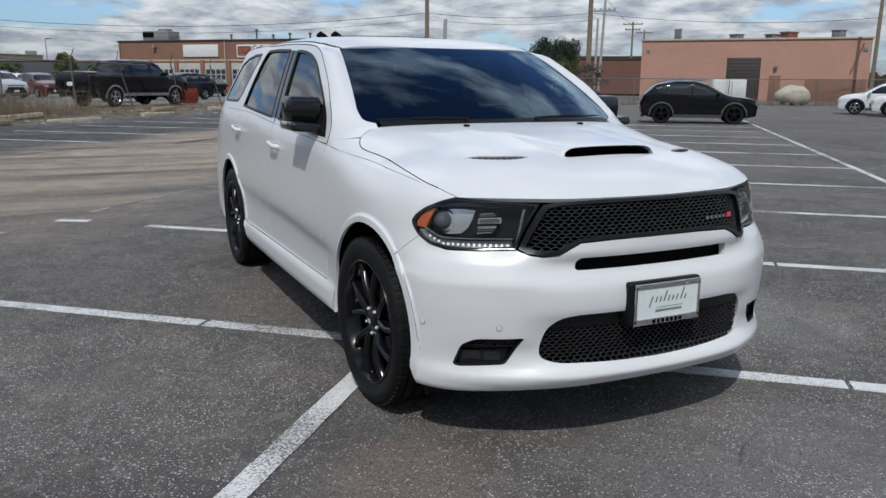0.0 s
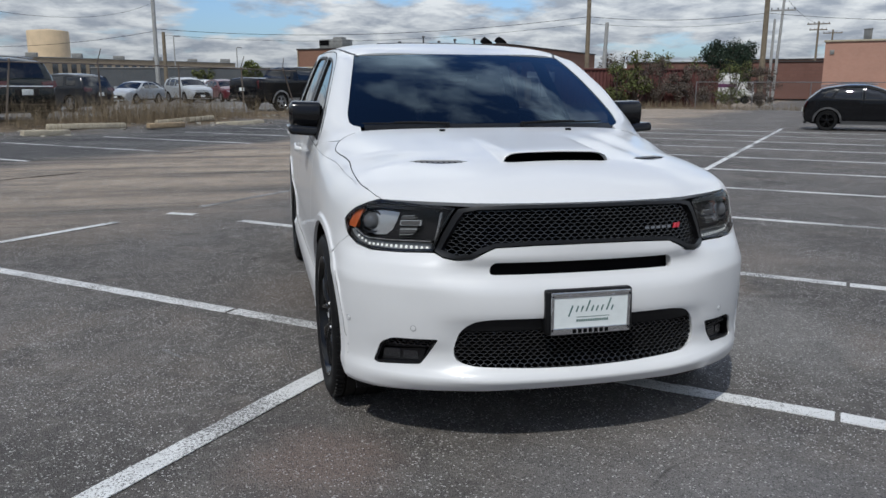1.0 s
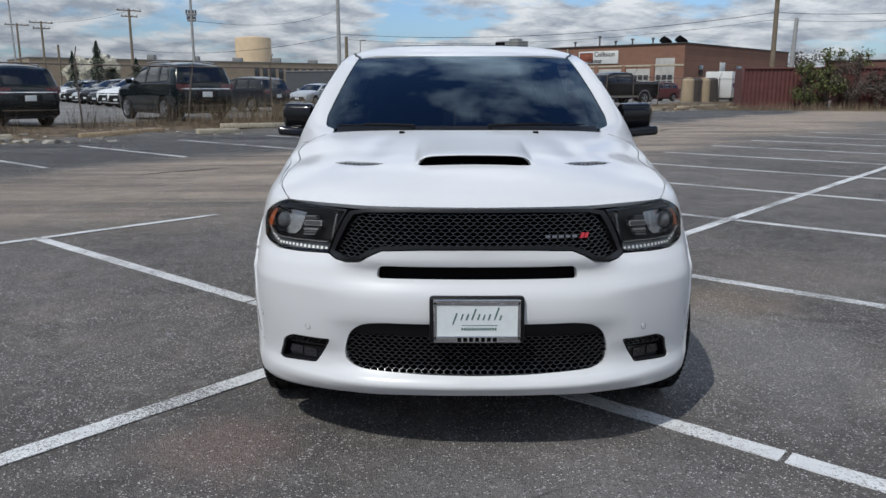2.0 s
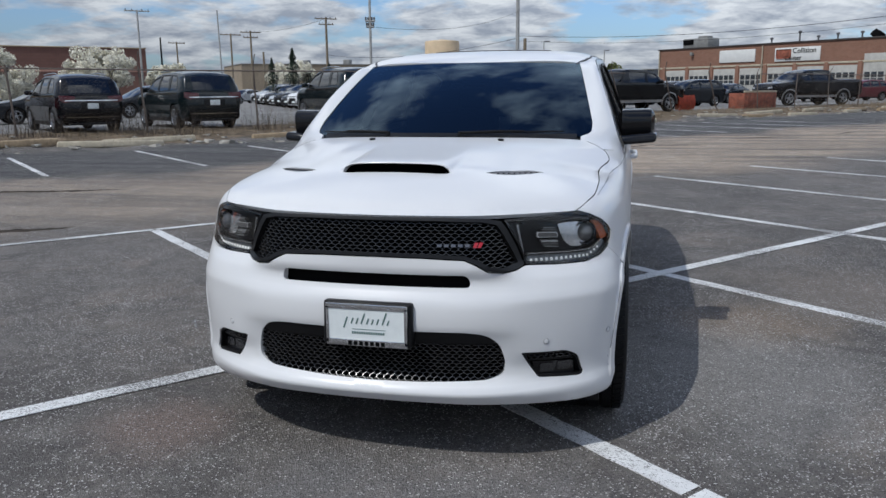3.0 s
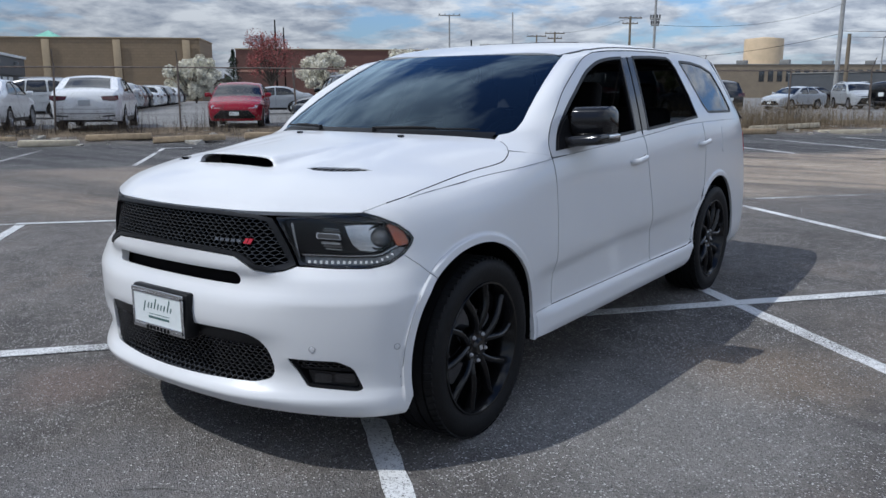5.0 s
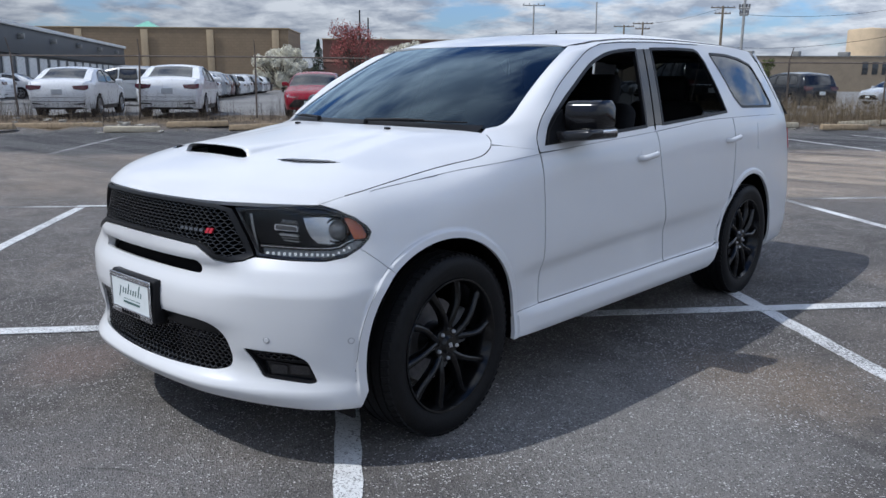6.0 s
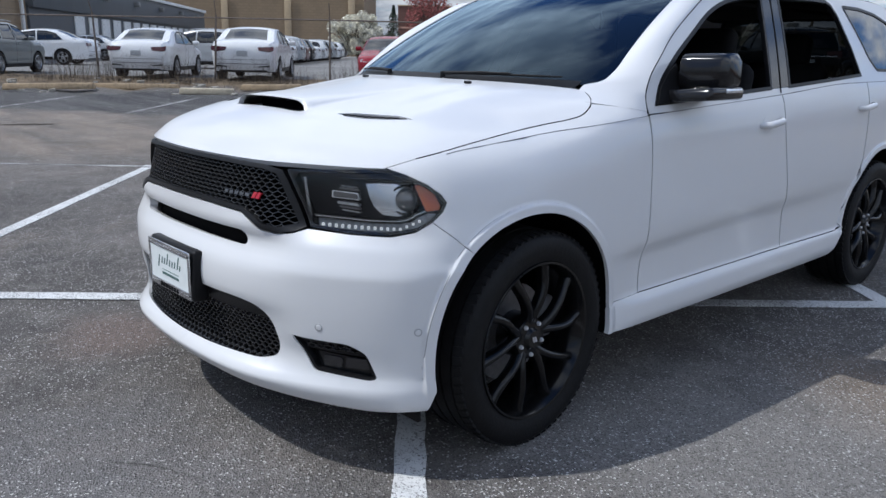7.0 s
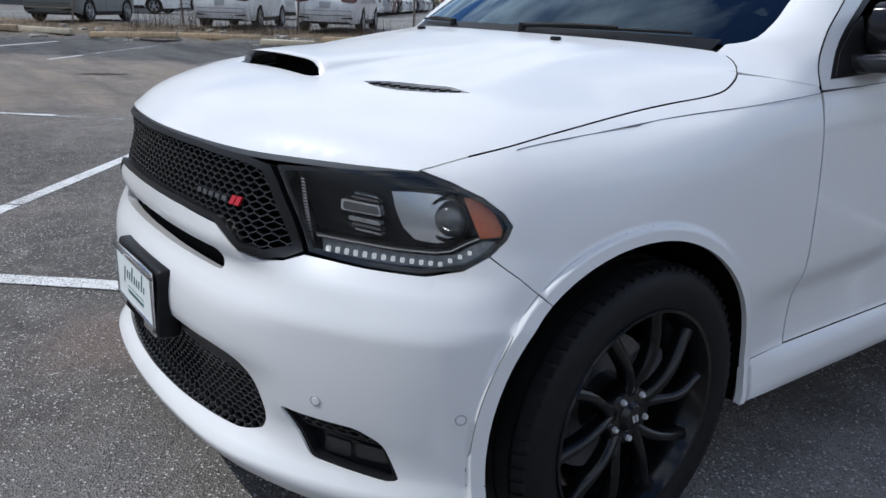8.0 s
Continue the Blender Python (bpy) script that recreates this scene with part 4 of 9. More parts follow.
for sg in (1, -1):
    sheet("vent_mesh", M_GREY, hood, [(sg * x, y) for x, y in shrink(vent, -0.012)], bonnet, lift=-0.0045, depth=0, gap=0, step=0.03)
    bm = bmesh.new()
    for k in range(9):
        a = 0.40 + k * 0.021
        yy = -0.392 + (a - 0.40) * 0.62
        zc_ = float(bonnet(np.array([a]), np.array([yy]))[0, 2])
        box((0.003, 0.03, 0.004), (sg * a, yy - 0.004, zc_ - 0.003), turn=None, bm=bm)
    part("vent_slat", bm, M_SATIN, hood)
    bm = box((0.028, 0.020, 0.012), (sg * 0.33, 0.235, float(bonnet(np.array([0.33]), np.array([0.235]))[0, 2]) + 0.004), 0.004, 2)
    part("washer_nozzle", bm, M_SATIN, hood)

# windscreen and its foot
pane = sheet("windscreen", M_GLASS, car, [(-1, 0.0), (1, 0.0), (1, 1), (-1, 1)], screen, step=0.05, depth=0.006, gap=0.004, label="dark tinted windscreen")
pane.visible_shadow = True
edge_band = [(-1, 0), (1, 0), (1, 1), (-1, 1)]
sheet("screen_border", M_DARK, car, edge_band, screen, holes=[corner_round([(-0.955, 0.055), (0.955, 0.055), (0.955, 0.955), (-0.955, 0.955)], 0.05)], step=0.04, depth=0, gap=0.004, lift=-0.008)
bm = bmesh.new()
rows_ = []
for a in np.linspace(-0.885, 0.885, 31):
    q = screen(np.array([a]), np.array([0.03]))[0]
    h = (a * 0.775, 0.255 + 0.225 * a * a, 1.205 - 0.02 * abs(a) ** 4)
    rows_.append([bm.verts.new(q), bm.verts.new((h[0], h[1] - 0.02, h[2] - 0.012))])
for a, b in zip(rows_, rows_[1:]):
    bm.faces.new((a[0], a[1], b[1], b[0]))
part("cowl", bm, M_SATIN, car)


def wiper(x0, x1, b0, b1, name):
    p = [screen(np.array([x0 + (x1 - x0) * t]), np.array([b0 + (b1 - b0) * t]))[0] + (0, -0.007, 0.011) for t in np.linspace(0, 1, 9)]
    w = part(name, tube(p, [0.005] + [0.0045] * 7 + [0.003], 6), M_SATIN, car)
    mid = [p[0], p[3] + (0, -0.004, 0.006), p[5] + (0, -0.003, 0.005)]
    part("wiper_arm", tube(mid, [0.008, 0.006, 0.0045], 6), M_SATIN, w)
    part("wiper_pivot", lathe([(0.0001, 0.008), (0.010, 0.006), (0.012, -0.02)], "z", 12), M_SATIN, w).location = Vector(p[0])
    return w


wiper(-0.36, -0.90, 0.012, 0.022, "wiper")
wiper(0.14, 0.80, 0.010, 0.030, "wiper")

# front pillars
door_seam = [(0.600, 1.128), (0.607, 1.17), (0.663, 1.245), (0.770, 1.325), (0.881, 1.402), (1.08, 1.507), (1.28, 1.594), (1.40, 1.622)]
ds = np.r_[0, np.cumsum([math.dist(p, q) for p, q in zip(door_seam, door_seam[1:])])]
ds = ds / ds[-1]
seam_y, seam_z = pchip(ds, [p[0] for p in door_seam]), pchip(ds, [p[1] for p in door_seam])


_in = [tuple(wall(np.array([at_y(0.372, 1.163)]), np.array([1.163]))[0])]
_in += [tuple(bonnet(np.array([x + 0.002]), np.array([y + 0.001]))[0]) for x, y in CORNER[::-1] + [(0.690, 0.456)]]
_in += [tuple(screen(np.array([a]), np.array([b]))[0] + (0, -0.002, 0.004)) for a, b in ((0.905, -0.004), (0.955, 0.018), (0.982, 0.055), (0.994, 0.12), (0.996, 0.25), (0.996, 0.45), (0.996, 0.65), (0.996, 0.82), (0.998, 1.0))]
_b = [0, 0.025, 0.05, 0.075, 0.095, 0.115, 0.145, 0.185, 0.24, 0.35, 0.52, 0.69, 0.84, 1.0]
in_x, in_y, in_z = (pchip(_b, [p[k] for p in _in]) for k in range(3))


def pillar(a, b):
    """From bonnet corner and windscreen edge (a = 0) to the door joint (a = 1); b from the wing up to the roof."""
    a, b = np.clip(np.asarray(a, float), 0, 1), np.clip(np.asarray(b, float), 0, 1)
    inn = np.stack([in_x(b), in_y(b), in_z(b)], -1)
    out = upper(seam_y(b), seam_z(b))
    p = inn * (1 - a[..., None]) + out * a[..., None]
    yz = 0.372 + 0.228 * a, 1.163 - 0.035 * a
    foot_x = np.interp(yz[0], foot_y, foot_x_)
    k = np.clip(1 - b / 0.30, 0, 1) ** 1.5
    p[..., 0] += k * (foot_x - (_in[0][0] * (1 - a) + foot_x_[-1] * a))
    bow = 0.026 * 4 * a * (1 - a) * smooth(0.0, 0.45, b) * smooth(1.0, 0.80, b)
    return p + bow[..., None] * np.array([0.62, -0.45, 0.64])


foot_y = np.linspace(0.372, 0.600, 12)
foot_x_ = np.array([wall(np.array([at_y(y, 1.163 - 0.035 * (y - 0.372) / 0.228)]), np.array([1.163 - 0.035 * (y - 0.372) / 0.228]))[0, 0] for y in foot_y])


PILLAR_IN = -0.016 * float(np.sign(normal_of(pillar, np.array([0.5]), np.array([0.6]))[0, 0]))


def blend_foot(uv, nn):
    """Near its foot the pillar takes the wing's own normals, so that the two panels flow together."""
    y = 0.372 + 0.228 * np.clip(uv[:, 0], 0, 1)
    z = 1.163 - 0.035 * (y - 0.372) / 0.228
    w = normal_of(wall, np.array([at_y(float(a), float(b)) for a, b in zip(y, z)]), z)
    k = (np.clip(1 - uv[:, 1] / 0.22, 0, 1) ** 1.2)[:, None]
    sg = np.sign((nn * w).sum(1, keepdims=True))
    n = nn * sg * (1 - k) + w * k
    return n / np.linalg.norm(n, axis=1, keepdims=True) * sg


for mir in BOTH:
    sheet("front_pillar", M_PAINT, car, [(0, 0), (1, 0), (1, 1), (0, 1)], pillar, step=0.03, depth=0.012, gap=0.0, mirror=mir, turn_normals=blend_foot)
    sheet("pillar_lining", M_CLOTH, car, [(0.06, 0.12), (0.98, 0.12), (0.98, 1), (0.06, 1)], pillar, step=0.06, depth=0.0, gap=0.0, mirror=mir, lift=PILLAR_IN)

# roof
fr = [(x, 1.236 - 0.13 * (1 - min(1, x / 0.645) ** 2)) for x in np.linspace(0, 0.640, 16)]
ry = [1.30, 1.40, 1.6, 1.9, 2.3, 2.8, 3.2, 3.5, 3.8, 4.0]
right = fr + [(float(roof_xe(y)) - 0.001, y) for y in ry] + [(0.3, 4.04), (0, 4.05)]
roof_loop = right + [(-x, y) for x, y in right[::-1][1:-1]]
top = sheet("roof", M_PAINT, car, roof_loop, roof, step=0.04, depth=0.012)
sheet("roof_lining", M_CLOTH, top, shrink(roof_loop, 0.006), roof, step=0.08, depth=0, gap=0, lift=-0.016)
sheet("roof_glass", M_BLACK, top, corner_round([(-0.40, 1.88), (0.40, 1.88), (0.40, 2.5), (-0.40, 2.5)], 0.05), roof, gap=0, lift=0.001, depth=0.004, step=0.05)
part("glass_lip", tube([(x, 1.885 - 0.01 * (1 - (x / 0.4) ** 2), float(roof(np.array([x]), np.array([1.88]))[0, 2]) + 0.001) for x in np.linspace(-0.4, 0.4, 13)], 0.004, 6), M_SATIN, top)

# black gutter strip along each roof edge, from the windscreen's corner back
gutter = [(0.622, 1.205)] + [(float(roof_xe(y)) - d, y) for y, d in ((1.26, 0.024), (1.34, 0.030), (1.45, 0.034), (1.7, 0.036), (2.2, 0.036), (2.8, 0.036), (3.3, 0.034), (3.6, 0.03))]
for mir in BOTH:
    seam(gutter, roof, "roof_gutter", top, 0.013, M_SATIN, mirror=mir, lift=0.002)

# flank above the belt: white frame, black centre post, panes
WIN1 = [(0.665, 1.151), (0.707, 1.211), (0.861, 1.321), (1.05, 1.425), (1.234, 1.517), (1.34, 1.553), (1.441, 1.577), (1.60, 1.597), (1.743, 1.606), (1.606, 1.194)]
_w = np.r_[0, np.cumsum([math.dist(p, q) for p, q in zip(WIN1[:-1], WIN1[1:-1])])]
_wy, _wz = pchip(_w, [p[0] for p in WIN1[:-1]]), pchip(_w, [p[1] for p in WIN1[:-1]])
WIN1 = [(float(_wy(t)), float(_wz(t))) for t in np.linspace(0, _w[-1], 34)] + [WIN1[-1]]
POST = [(1.606, 1.194), (1.743, 1.606), (1.915, 1.615), (1.790, 1.198)]
WIN2 = [(1.790, 1.200), (1.915, 1.615), (2.2, 1.626), (2.46, 1.627), (2.515, 1.612), (2.565, 1.562), (2.635, 1.40), (2.680, 1.248)]
WINQ = corner_round([(2.685, 1.612), (2.95, 1.612), (3.20, 1.592), (3.40, 1.552), (3.50, 1.42), (3.562, 1.290), (3.53, 1.268), (2.945, 1.274), (2.87, 1.335), (2.765, 1.50)], 0.02, 3)
hole12 = WIN1[:-1] + [(1.915, 1.615)] + WIN2[2:] + [(1.790, 1.199), (1.606, 1.193)]
top_line = [(float(y), float(roof_ze(y))) for y in (1.40, 1.60, 1.94, 2.55, 3.2, 3.5)]
DOOR_LINE = [(float(seam_y(t)), float(seam_z(t))) for t in np.linspace(0.03, 1.0, 40)]
frame_loop = [(0.61, 1.118)] + DOOR_LINE[:-1] + top_line + [(3.64, 1.575), (3.72, 1.45), (3.79, 1.316), (3.83, 1.203)] + [(float(y), float(belt(y))) for y in (3.5, 3.2, 2.9, 2.5, 2.1, 1.65, 1.3, 1.02, 0.8)]
for mir in BOTH:
    sf = sheet("side_frame", M_PAINT, car, frame_loop, upper, holes=[hole12, WINQ], step=0.028, depth=0.02, gap=0.001, mirror=mir)
    sheet("inner_lining", M_CLOTH, sf, frame_loop, upper, holes=[shrink(hole12, -0.004), shrink(WINQ, -0.004)], step=0.05, depth=0, gap=0.004, lift=-0.021, mirror=mir)
    seam([(0.604, 1.12)] + DOOR_LINE + [(y, z - 0.004) for y, z in top_line[1:4]], upper, "frame_joint", sf, 0.0038, mirror=mir)
    sheet("centre_post", M_BLACK, sf, POST, upper, gap=0.002, lift=0.001, depth=0.02, step=0.03, mirror=mir, label="gloss black centre post")
    seam([(1.69, 1.175), (1.835, 1.61)], upper, "post_joint", sf, 0.008, mirror=mir, lift=0.003)
    # black window surround
    for lp in (WIN1, WIN2, WINQ):
        sheet("window_trim", M_SATIN, sf, shrink(lp, -0.006), upper, holes=[shrink(lp, 0.010)], gap=0, lift=0.0025, depth=0.02, step=0.03, mirror=mir)
    sheet("quarter_pane", M_TINT, sf, WINQ, upper, gap=0.004, lift=-0.002, depth=0.005, step=0.05, mirror=mir)
    if mir:
        sheet("door_pane", M_DEEP, sf, WIN1, upper, gap=0.004, lift=-0.008, depth=0.005, step=0.05, mirror=mir)
        sheet("door_pane", M_TINT, sf, WIN2, upper, gap=0.004, lift=-0.008, depth=0.005, step=0.05, mirror=mir)

WING_Z = pchip([-0.40, -0.314, -0.111, 0.119, 0.35, 0.60], [1.012, 1.030, 1.052, 1.073, 1.092, 1.112])
# doors below the belt, sills, rear quarters
def belt_run(y0, y1, n=8):
    return [(y0 + (y1 - y0) * k / n, float(belt(y0 + (y1 - y0) * k / n))) for k in range(n + 1)]


DOOR1 = [(0.61, 0.428), (1.838, 0.422), (1.825, 0.55), (1.77, 0.75), (1.715, 0.95), (1.70, 1.05)] + belt_run(1.695, 0.61)
rear_arch = arc(*ARCHES[1], 176, 120, 14)
DOOR2 = [(1.844, 0.422), (2.50, 0.415), (2.568, 0.43)] + [(y - 0.048 * (1 - k / 14), z) for k, (y, z) in enumerate(rear_arch)][1:9] + [(2.72, 0.80), (2.735, 1.0)] + belt_run(2.74, 1.701) + [(1.706, 1.05), (1.721, 0.95), (1.776, 0.75), (1.831, 0.55)]
SILL = [(0.397, 0.41), (0.393, 0.35), (0.386, 0.312), (0.6, 0.300), (1.5, 0.289), (2.4, 0.278), (2.47, 0.282), (2.545, 0.36), (2.572, 0.425), (2.5, 0.4135), (1.84, 0.4205), (0.62, 0.4262), (0.42, 0.4235)]
for mir in BOTH:
    d1 = sheet("front_door", M_PAINT, car, side(DOOR1), wall, step=0.024, gap=0.0011, mirror=mir)
    d2 = sheet("rear_door", M_PAINT, car, side(DOOR2), wall, step=0.024, gap=0.0016, mirror=mir, marks=CREASE[1])
    sheet("sill", M_PAINT, car, side(SILL), wall, step=0.02, gap=0.001, depth=0.02, mirror=mir)
    rim_ = side([(2.573, 0.36)] + arc(*ARCHES[1], 178, -22, 34))
    q_loop = side([(2.745, 1.0), (2.728, 0.80), (2.70, 0.715)]) + [p for p in side(arc(*ARCHES[1], 131, -20, 28))] + [(at_y(3.50, 0.26), 0.26), (at_y(3.9, 0.27), 0.27), (near_s(0.68, 4.15), 0.28), (S_END - 0.01, 0.28), (S_END - 0.01, 1.205), (near_s(0.68, 4.15), 1.205), (at_y(3.9, 1.205), 1.205)] + side(belt_run(3.8, 2.748, 10))
    inner_arc = arc(*ARCHES[1], 176, 120, 14)
    lip = inner_arc[:12] + [(2.698, 0.712)] + [(y - 0.048 * (1 - k / 14) + 0.0015, z) for k, (y, z) in enumerate(inner_arc)][8:0:-1] + [(2.574, 0.43)]
    sheet("arch_lip", M_PAINT, car, side(lip), wall, step=0.02, gap=0.0, mirror=mir, marks=CREASE[1])
    sheet("rear_quarter", M_PAINT, car, q_loop, wall, step=0.03, gap=0.001, mirror=mir, marks=CREASE[1])
    for dr, (hy, hz) in ((d1, (1.545, 1.047)), (d2, (2.675, 1.085))):
        # handle: a bar on two feet over a shallow cup
        ys_ = np.linspace(hy - 0.095, hy + 0.095, 13)
        pts = []
        for k, y in enumerate(ys_):
            t = k / 12
            z = hz - 0.010 + 0.018 * t
            w0 = wall(np.array([at_y(float(y), float(z))]), np.array([z]))[0]
            pts.append(Vector(w0) + Vector((0.030 * min(1, 6 * t, 6 * (1 - t)) + 0.002, 0, 0)))
        bm = bmesh.new()
        rows_ = []
        for k, q in enumerate(pts):
            hh = 0.016 if 0 < k < 12 else 0.010
            ring = [(0.0, -hh), (0.010, -hh * 0.8), (0.014, 0.0), (0.010, hh * 0.8), (0.0, hh), (-0.006, 0.0)]
            rows_.append([bm.verts.new(((q.x + dx) * (-1 if mir else 1), q.y, q.z + dz)) for dx, dz in ring])
        for a, b in zip(rows_, rows_[1:]):
            for k in range(6):
                bm.faces.new((a[k], a[(k + 1) % 6], b[(k + 1) % 6], b[k]))
        bm.faces.new(rows_[0])
        bm.faces.new(rows_[-1])
        part("door_handle", bm, M_PAINT, dr, angle=60)
        cup = corner_round([(hy - 0.06, hz - 0.035), (hy + 0.06, hz - 0.030), (hy + 0.06, hz + 0.034), (hy - 0.06, hz + 0.028)], 0.03)
        sheet("handle_cup", M_PAINT, dr, side(cup), wall, gap=0, lift=0.0012, depth=0.004, step=0.02, mirror=mir)
    seam([(at_y(y, float(belt(y))), float(belt(y))) for y in np.arange(0.62, 3.3, 0.08)], wall, "belt_joint", car, 0.0024, M_SEAM, mirror=mir)
    seam([(at_y(float(y), float(WING_Z(y))), float(WING_Z(y))) for y in np.linspace(-0.33, 0.60, 32)], wall, "wing_joint", car, 0.0012, M_SEAM, mirror=mir)
    for k, a0, a1 in ((0, 180, 24), (1, 160, 20)):
        seam(side(arch_line(k, LIP + 0.002, a0, a1, 50)), wall, "flare_joint", car, 0.0018, M_SEAM, mirror=mir, lift=0.0006)
    seam(side([arch_line(0, LIP + 0.002, 184, 184, 1)[0], arch_line(0, 0.001, 184, 184, 1)[0]]), wall, "valance_joint", car, 0.0022, M_SEAM, mirror=mir, lift=0.0008)
    if not mir:
        sheet("fuel_flap", M_PAINT, car, side(corner_round([(3.13, 0.99), (3.32, 0.985), (3.335, 1.165), (3.145, 1.168)], 0.03)), wall, gap=0, lift=0.0022, depth=0.004, step=0.03, mirror=mir)

# tail: closed with a plain gate and pane
bm = bmesh.new()
vs = [bm.verts.new(p) for p in ((-0.83, 4.02, 1.20), (0.83, 4.02, 1.20), (0.60, 3.86, 1.62), (-0.60, 3.86, 1.62))]
bm.faces.new(vs)
part("rear_pane", bm, M_TINT, car)
for mir in BOTH:
    bm = bmesh.new()
    cols_ = []
    for k in range(9):
        z = 1.205 + (1.645 - 1.205) * k / 8
        yy = 3.83 - 0.19 * (k / 8) ** 1.6
        p = upper(yy, z)
        q = Vector((p[0] - 0.10, 4.02 - 0.16 * k / 8, z))
        m = Vector(p) + Vector((-0.018, 0.09, 0))
        cols_.append([bm.verts.new(((-1 if mir else 1) * v[0], v[1], v[2])) for v in (p, m, q)])
    for a, b in zip(cols_, cols_[1:]):
        for k in range(2):
            bm.faces.new((a[k], a[k + 1], b[k + 1], b[k]))
    part("rear_pillar", bm, M_PAINT, car)
    lamp_t = [(at_y(3.94, 0.95), 0.95), (near_s(0.5, 4.17), 0.95), (near_s(0.5, 4.17), 1.10), (at_y(3.95, 1.10), 1.10)]
    sheet("tail_lamp", M_RED, car, lamp_t, wall, gap=0, lift=0.006, depth=0.02, step=0.05, mirror=mir)

# mirrors
for mir in BOTH:
    fx = -1 if mir else 1
    close_ = 0.040 if mir else 0.010
    bm = bmesh.new()
    rows_ = []
    # shell: sections from the foot outwards
    for t in np.linspace(0, 1, 11):
        x = 0.886 - close_ * 0.6 + (0.196 - close_ * 0.4) * t
        edge = math.sqrt(max(0.0, 1 - (max(0, abs(t - 0.5) - 0.36) / 0.155) ** 2))
        hz_ = 0.030 + 0.045 * edge
        zc_ = 1.268 + 0.004 * t
        dy_ = 0.038 + 0.044 * edge
        yc_ = 0.922 + 0.030 * t
        ring = []
        for k in range(16):
            q = 2 * math.pi * k / 16
            cy, cz = math.cos(q), math.sin(q)
            cy, cz = math.copysign(abs(cy) ** 0.5, cy), math.copysign(abs(cz) ** 0.45, cz)
            ring.append(bm.verts.new((fx * x, yc_ + (dy_ * 1.25 if cy < 0 else dy_ * 0.55) * cy, zc_ + hz_ * cz)))
        rows_.append(ring)
    for a, b in zip(rows_, rows_[1:]):
        for k in range(16):
            bm.faces.new((a[k], a[(k + 1) % 16], b[(k + 1) % 16], b[k]))
    bm.faces.new(rows_[0])
    bm.faces.new(rows_[-1])
    bmesh.ops.bevel(bm, geom=[e for e in bm.edges if len(e.link_faces) == 2 and e.calc_face_angle(0) > 0.9], offset=0.012, segments=2, affect="EDGES")
    mirror_ = part("door_mirror", bm, M_BLACK, car, "gloss black door mirror", angle=40)
    part("mirror_foot", box((0.240, 0.27, 0.050), (fx * (0.970 - close_), 0.880, 1.186), 0.018, 3, Matrix.Rotation(radians(-5 * fx), 4, "Y"), taper=(1.04, 0.9)), M_BLACK, mirror_)
    sheet("mirror_sail", M_SATIN, mirror_, [(0.672, 1.150), (0.712, 1.208), (0.80, 1.272), (0.855, 1.300), (0.855, 1.156)], upper, gap=0, lift=0.006, depth=0.02, step=0.04, mirror=mir)
    part("turn_lamp", box((0.034, 0.125, 0.017), (fx * (1.078 - close_), 0.925, 1.204), 0.004, 2, Matrix.Rotation(radians(-5 * fx), 4, "Y")), M_REFLECT, mirror_)

# wheels
TYRE_R, WHEEL_Z = 0.378, 0.376
tread = [(0.274, -0.118), (0.298, -0.128), (0.325, -0.134), (0.352, -0.130), (0.368, -0.118), (0.3745, -0.104)]
ribs = []
for c in (-0.078, -0.028, 0.028, 0.078):
    ribs += [(0.378, c - 0.0055), (0.370, c - 0.0045), (0.370, c + 0.0045), (0.378, c + 0.0055)]
tyre_prof = tread + ribs + [(r, -a) for r, a in tread[::-1]]


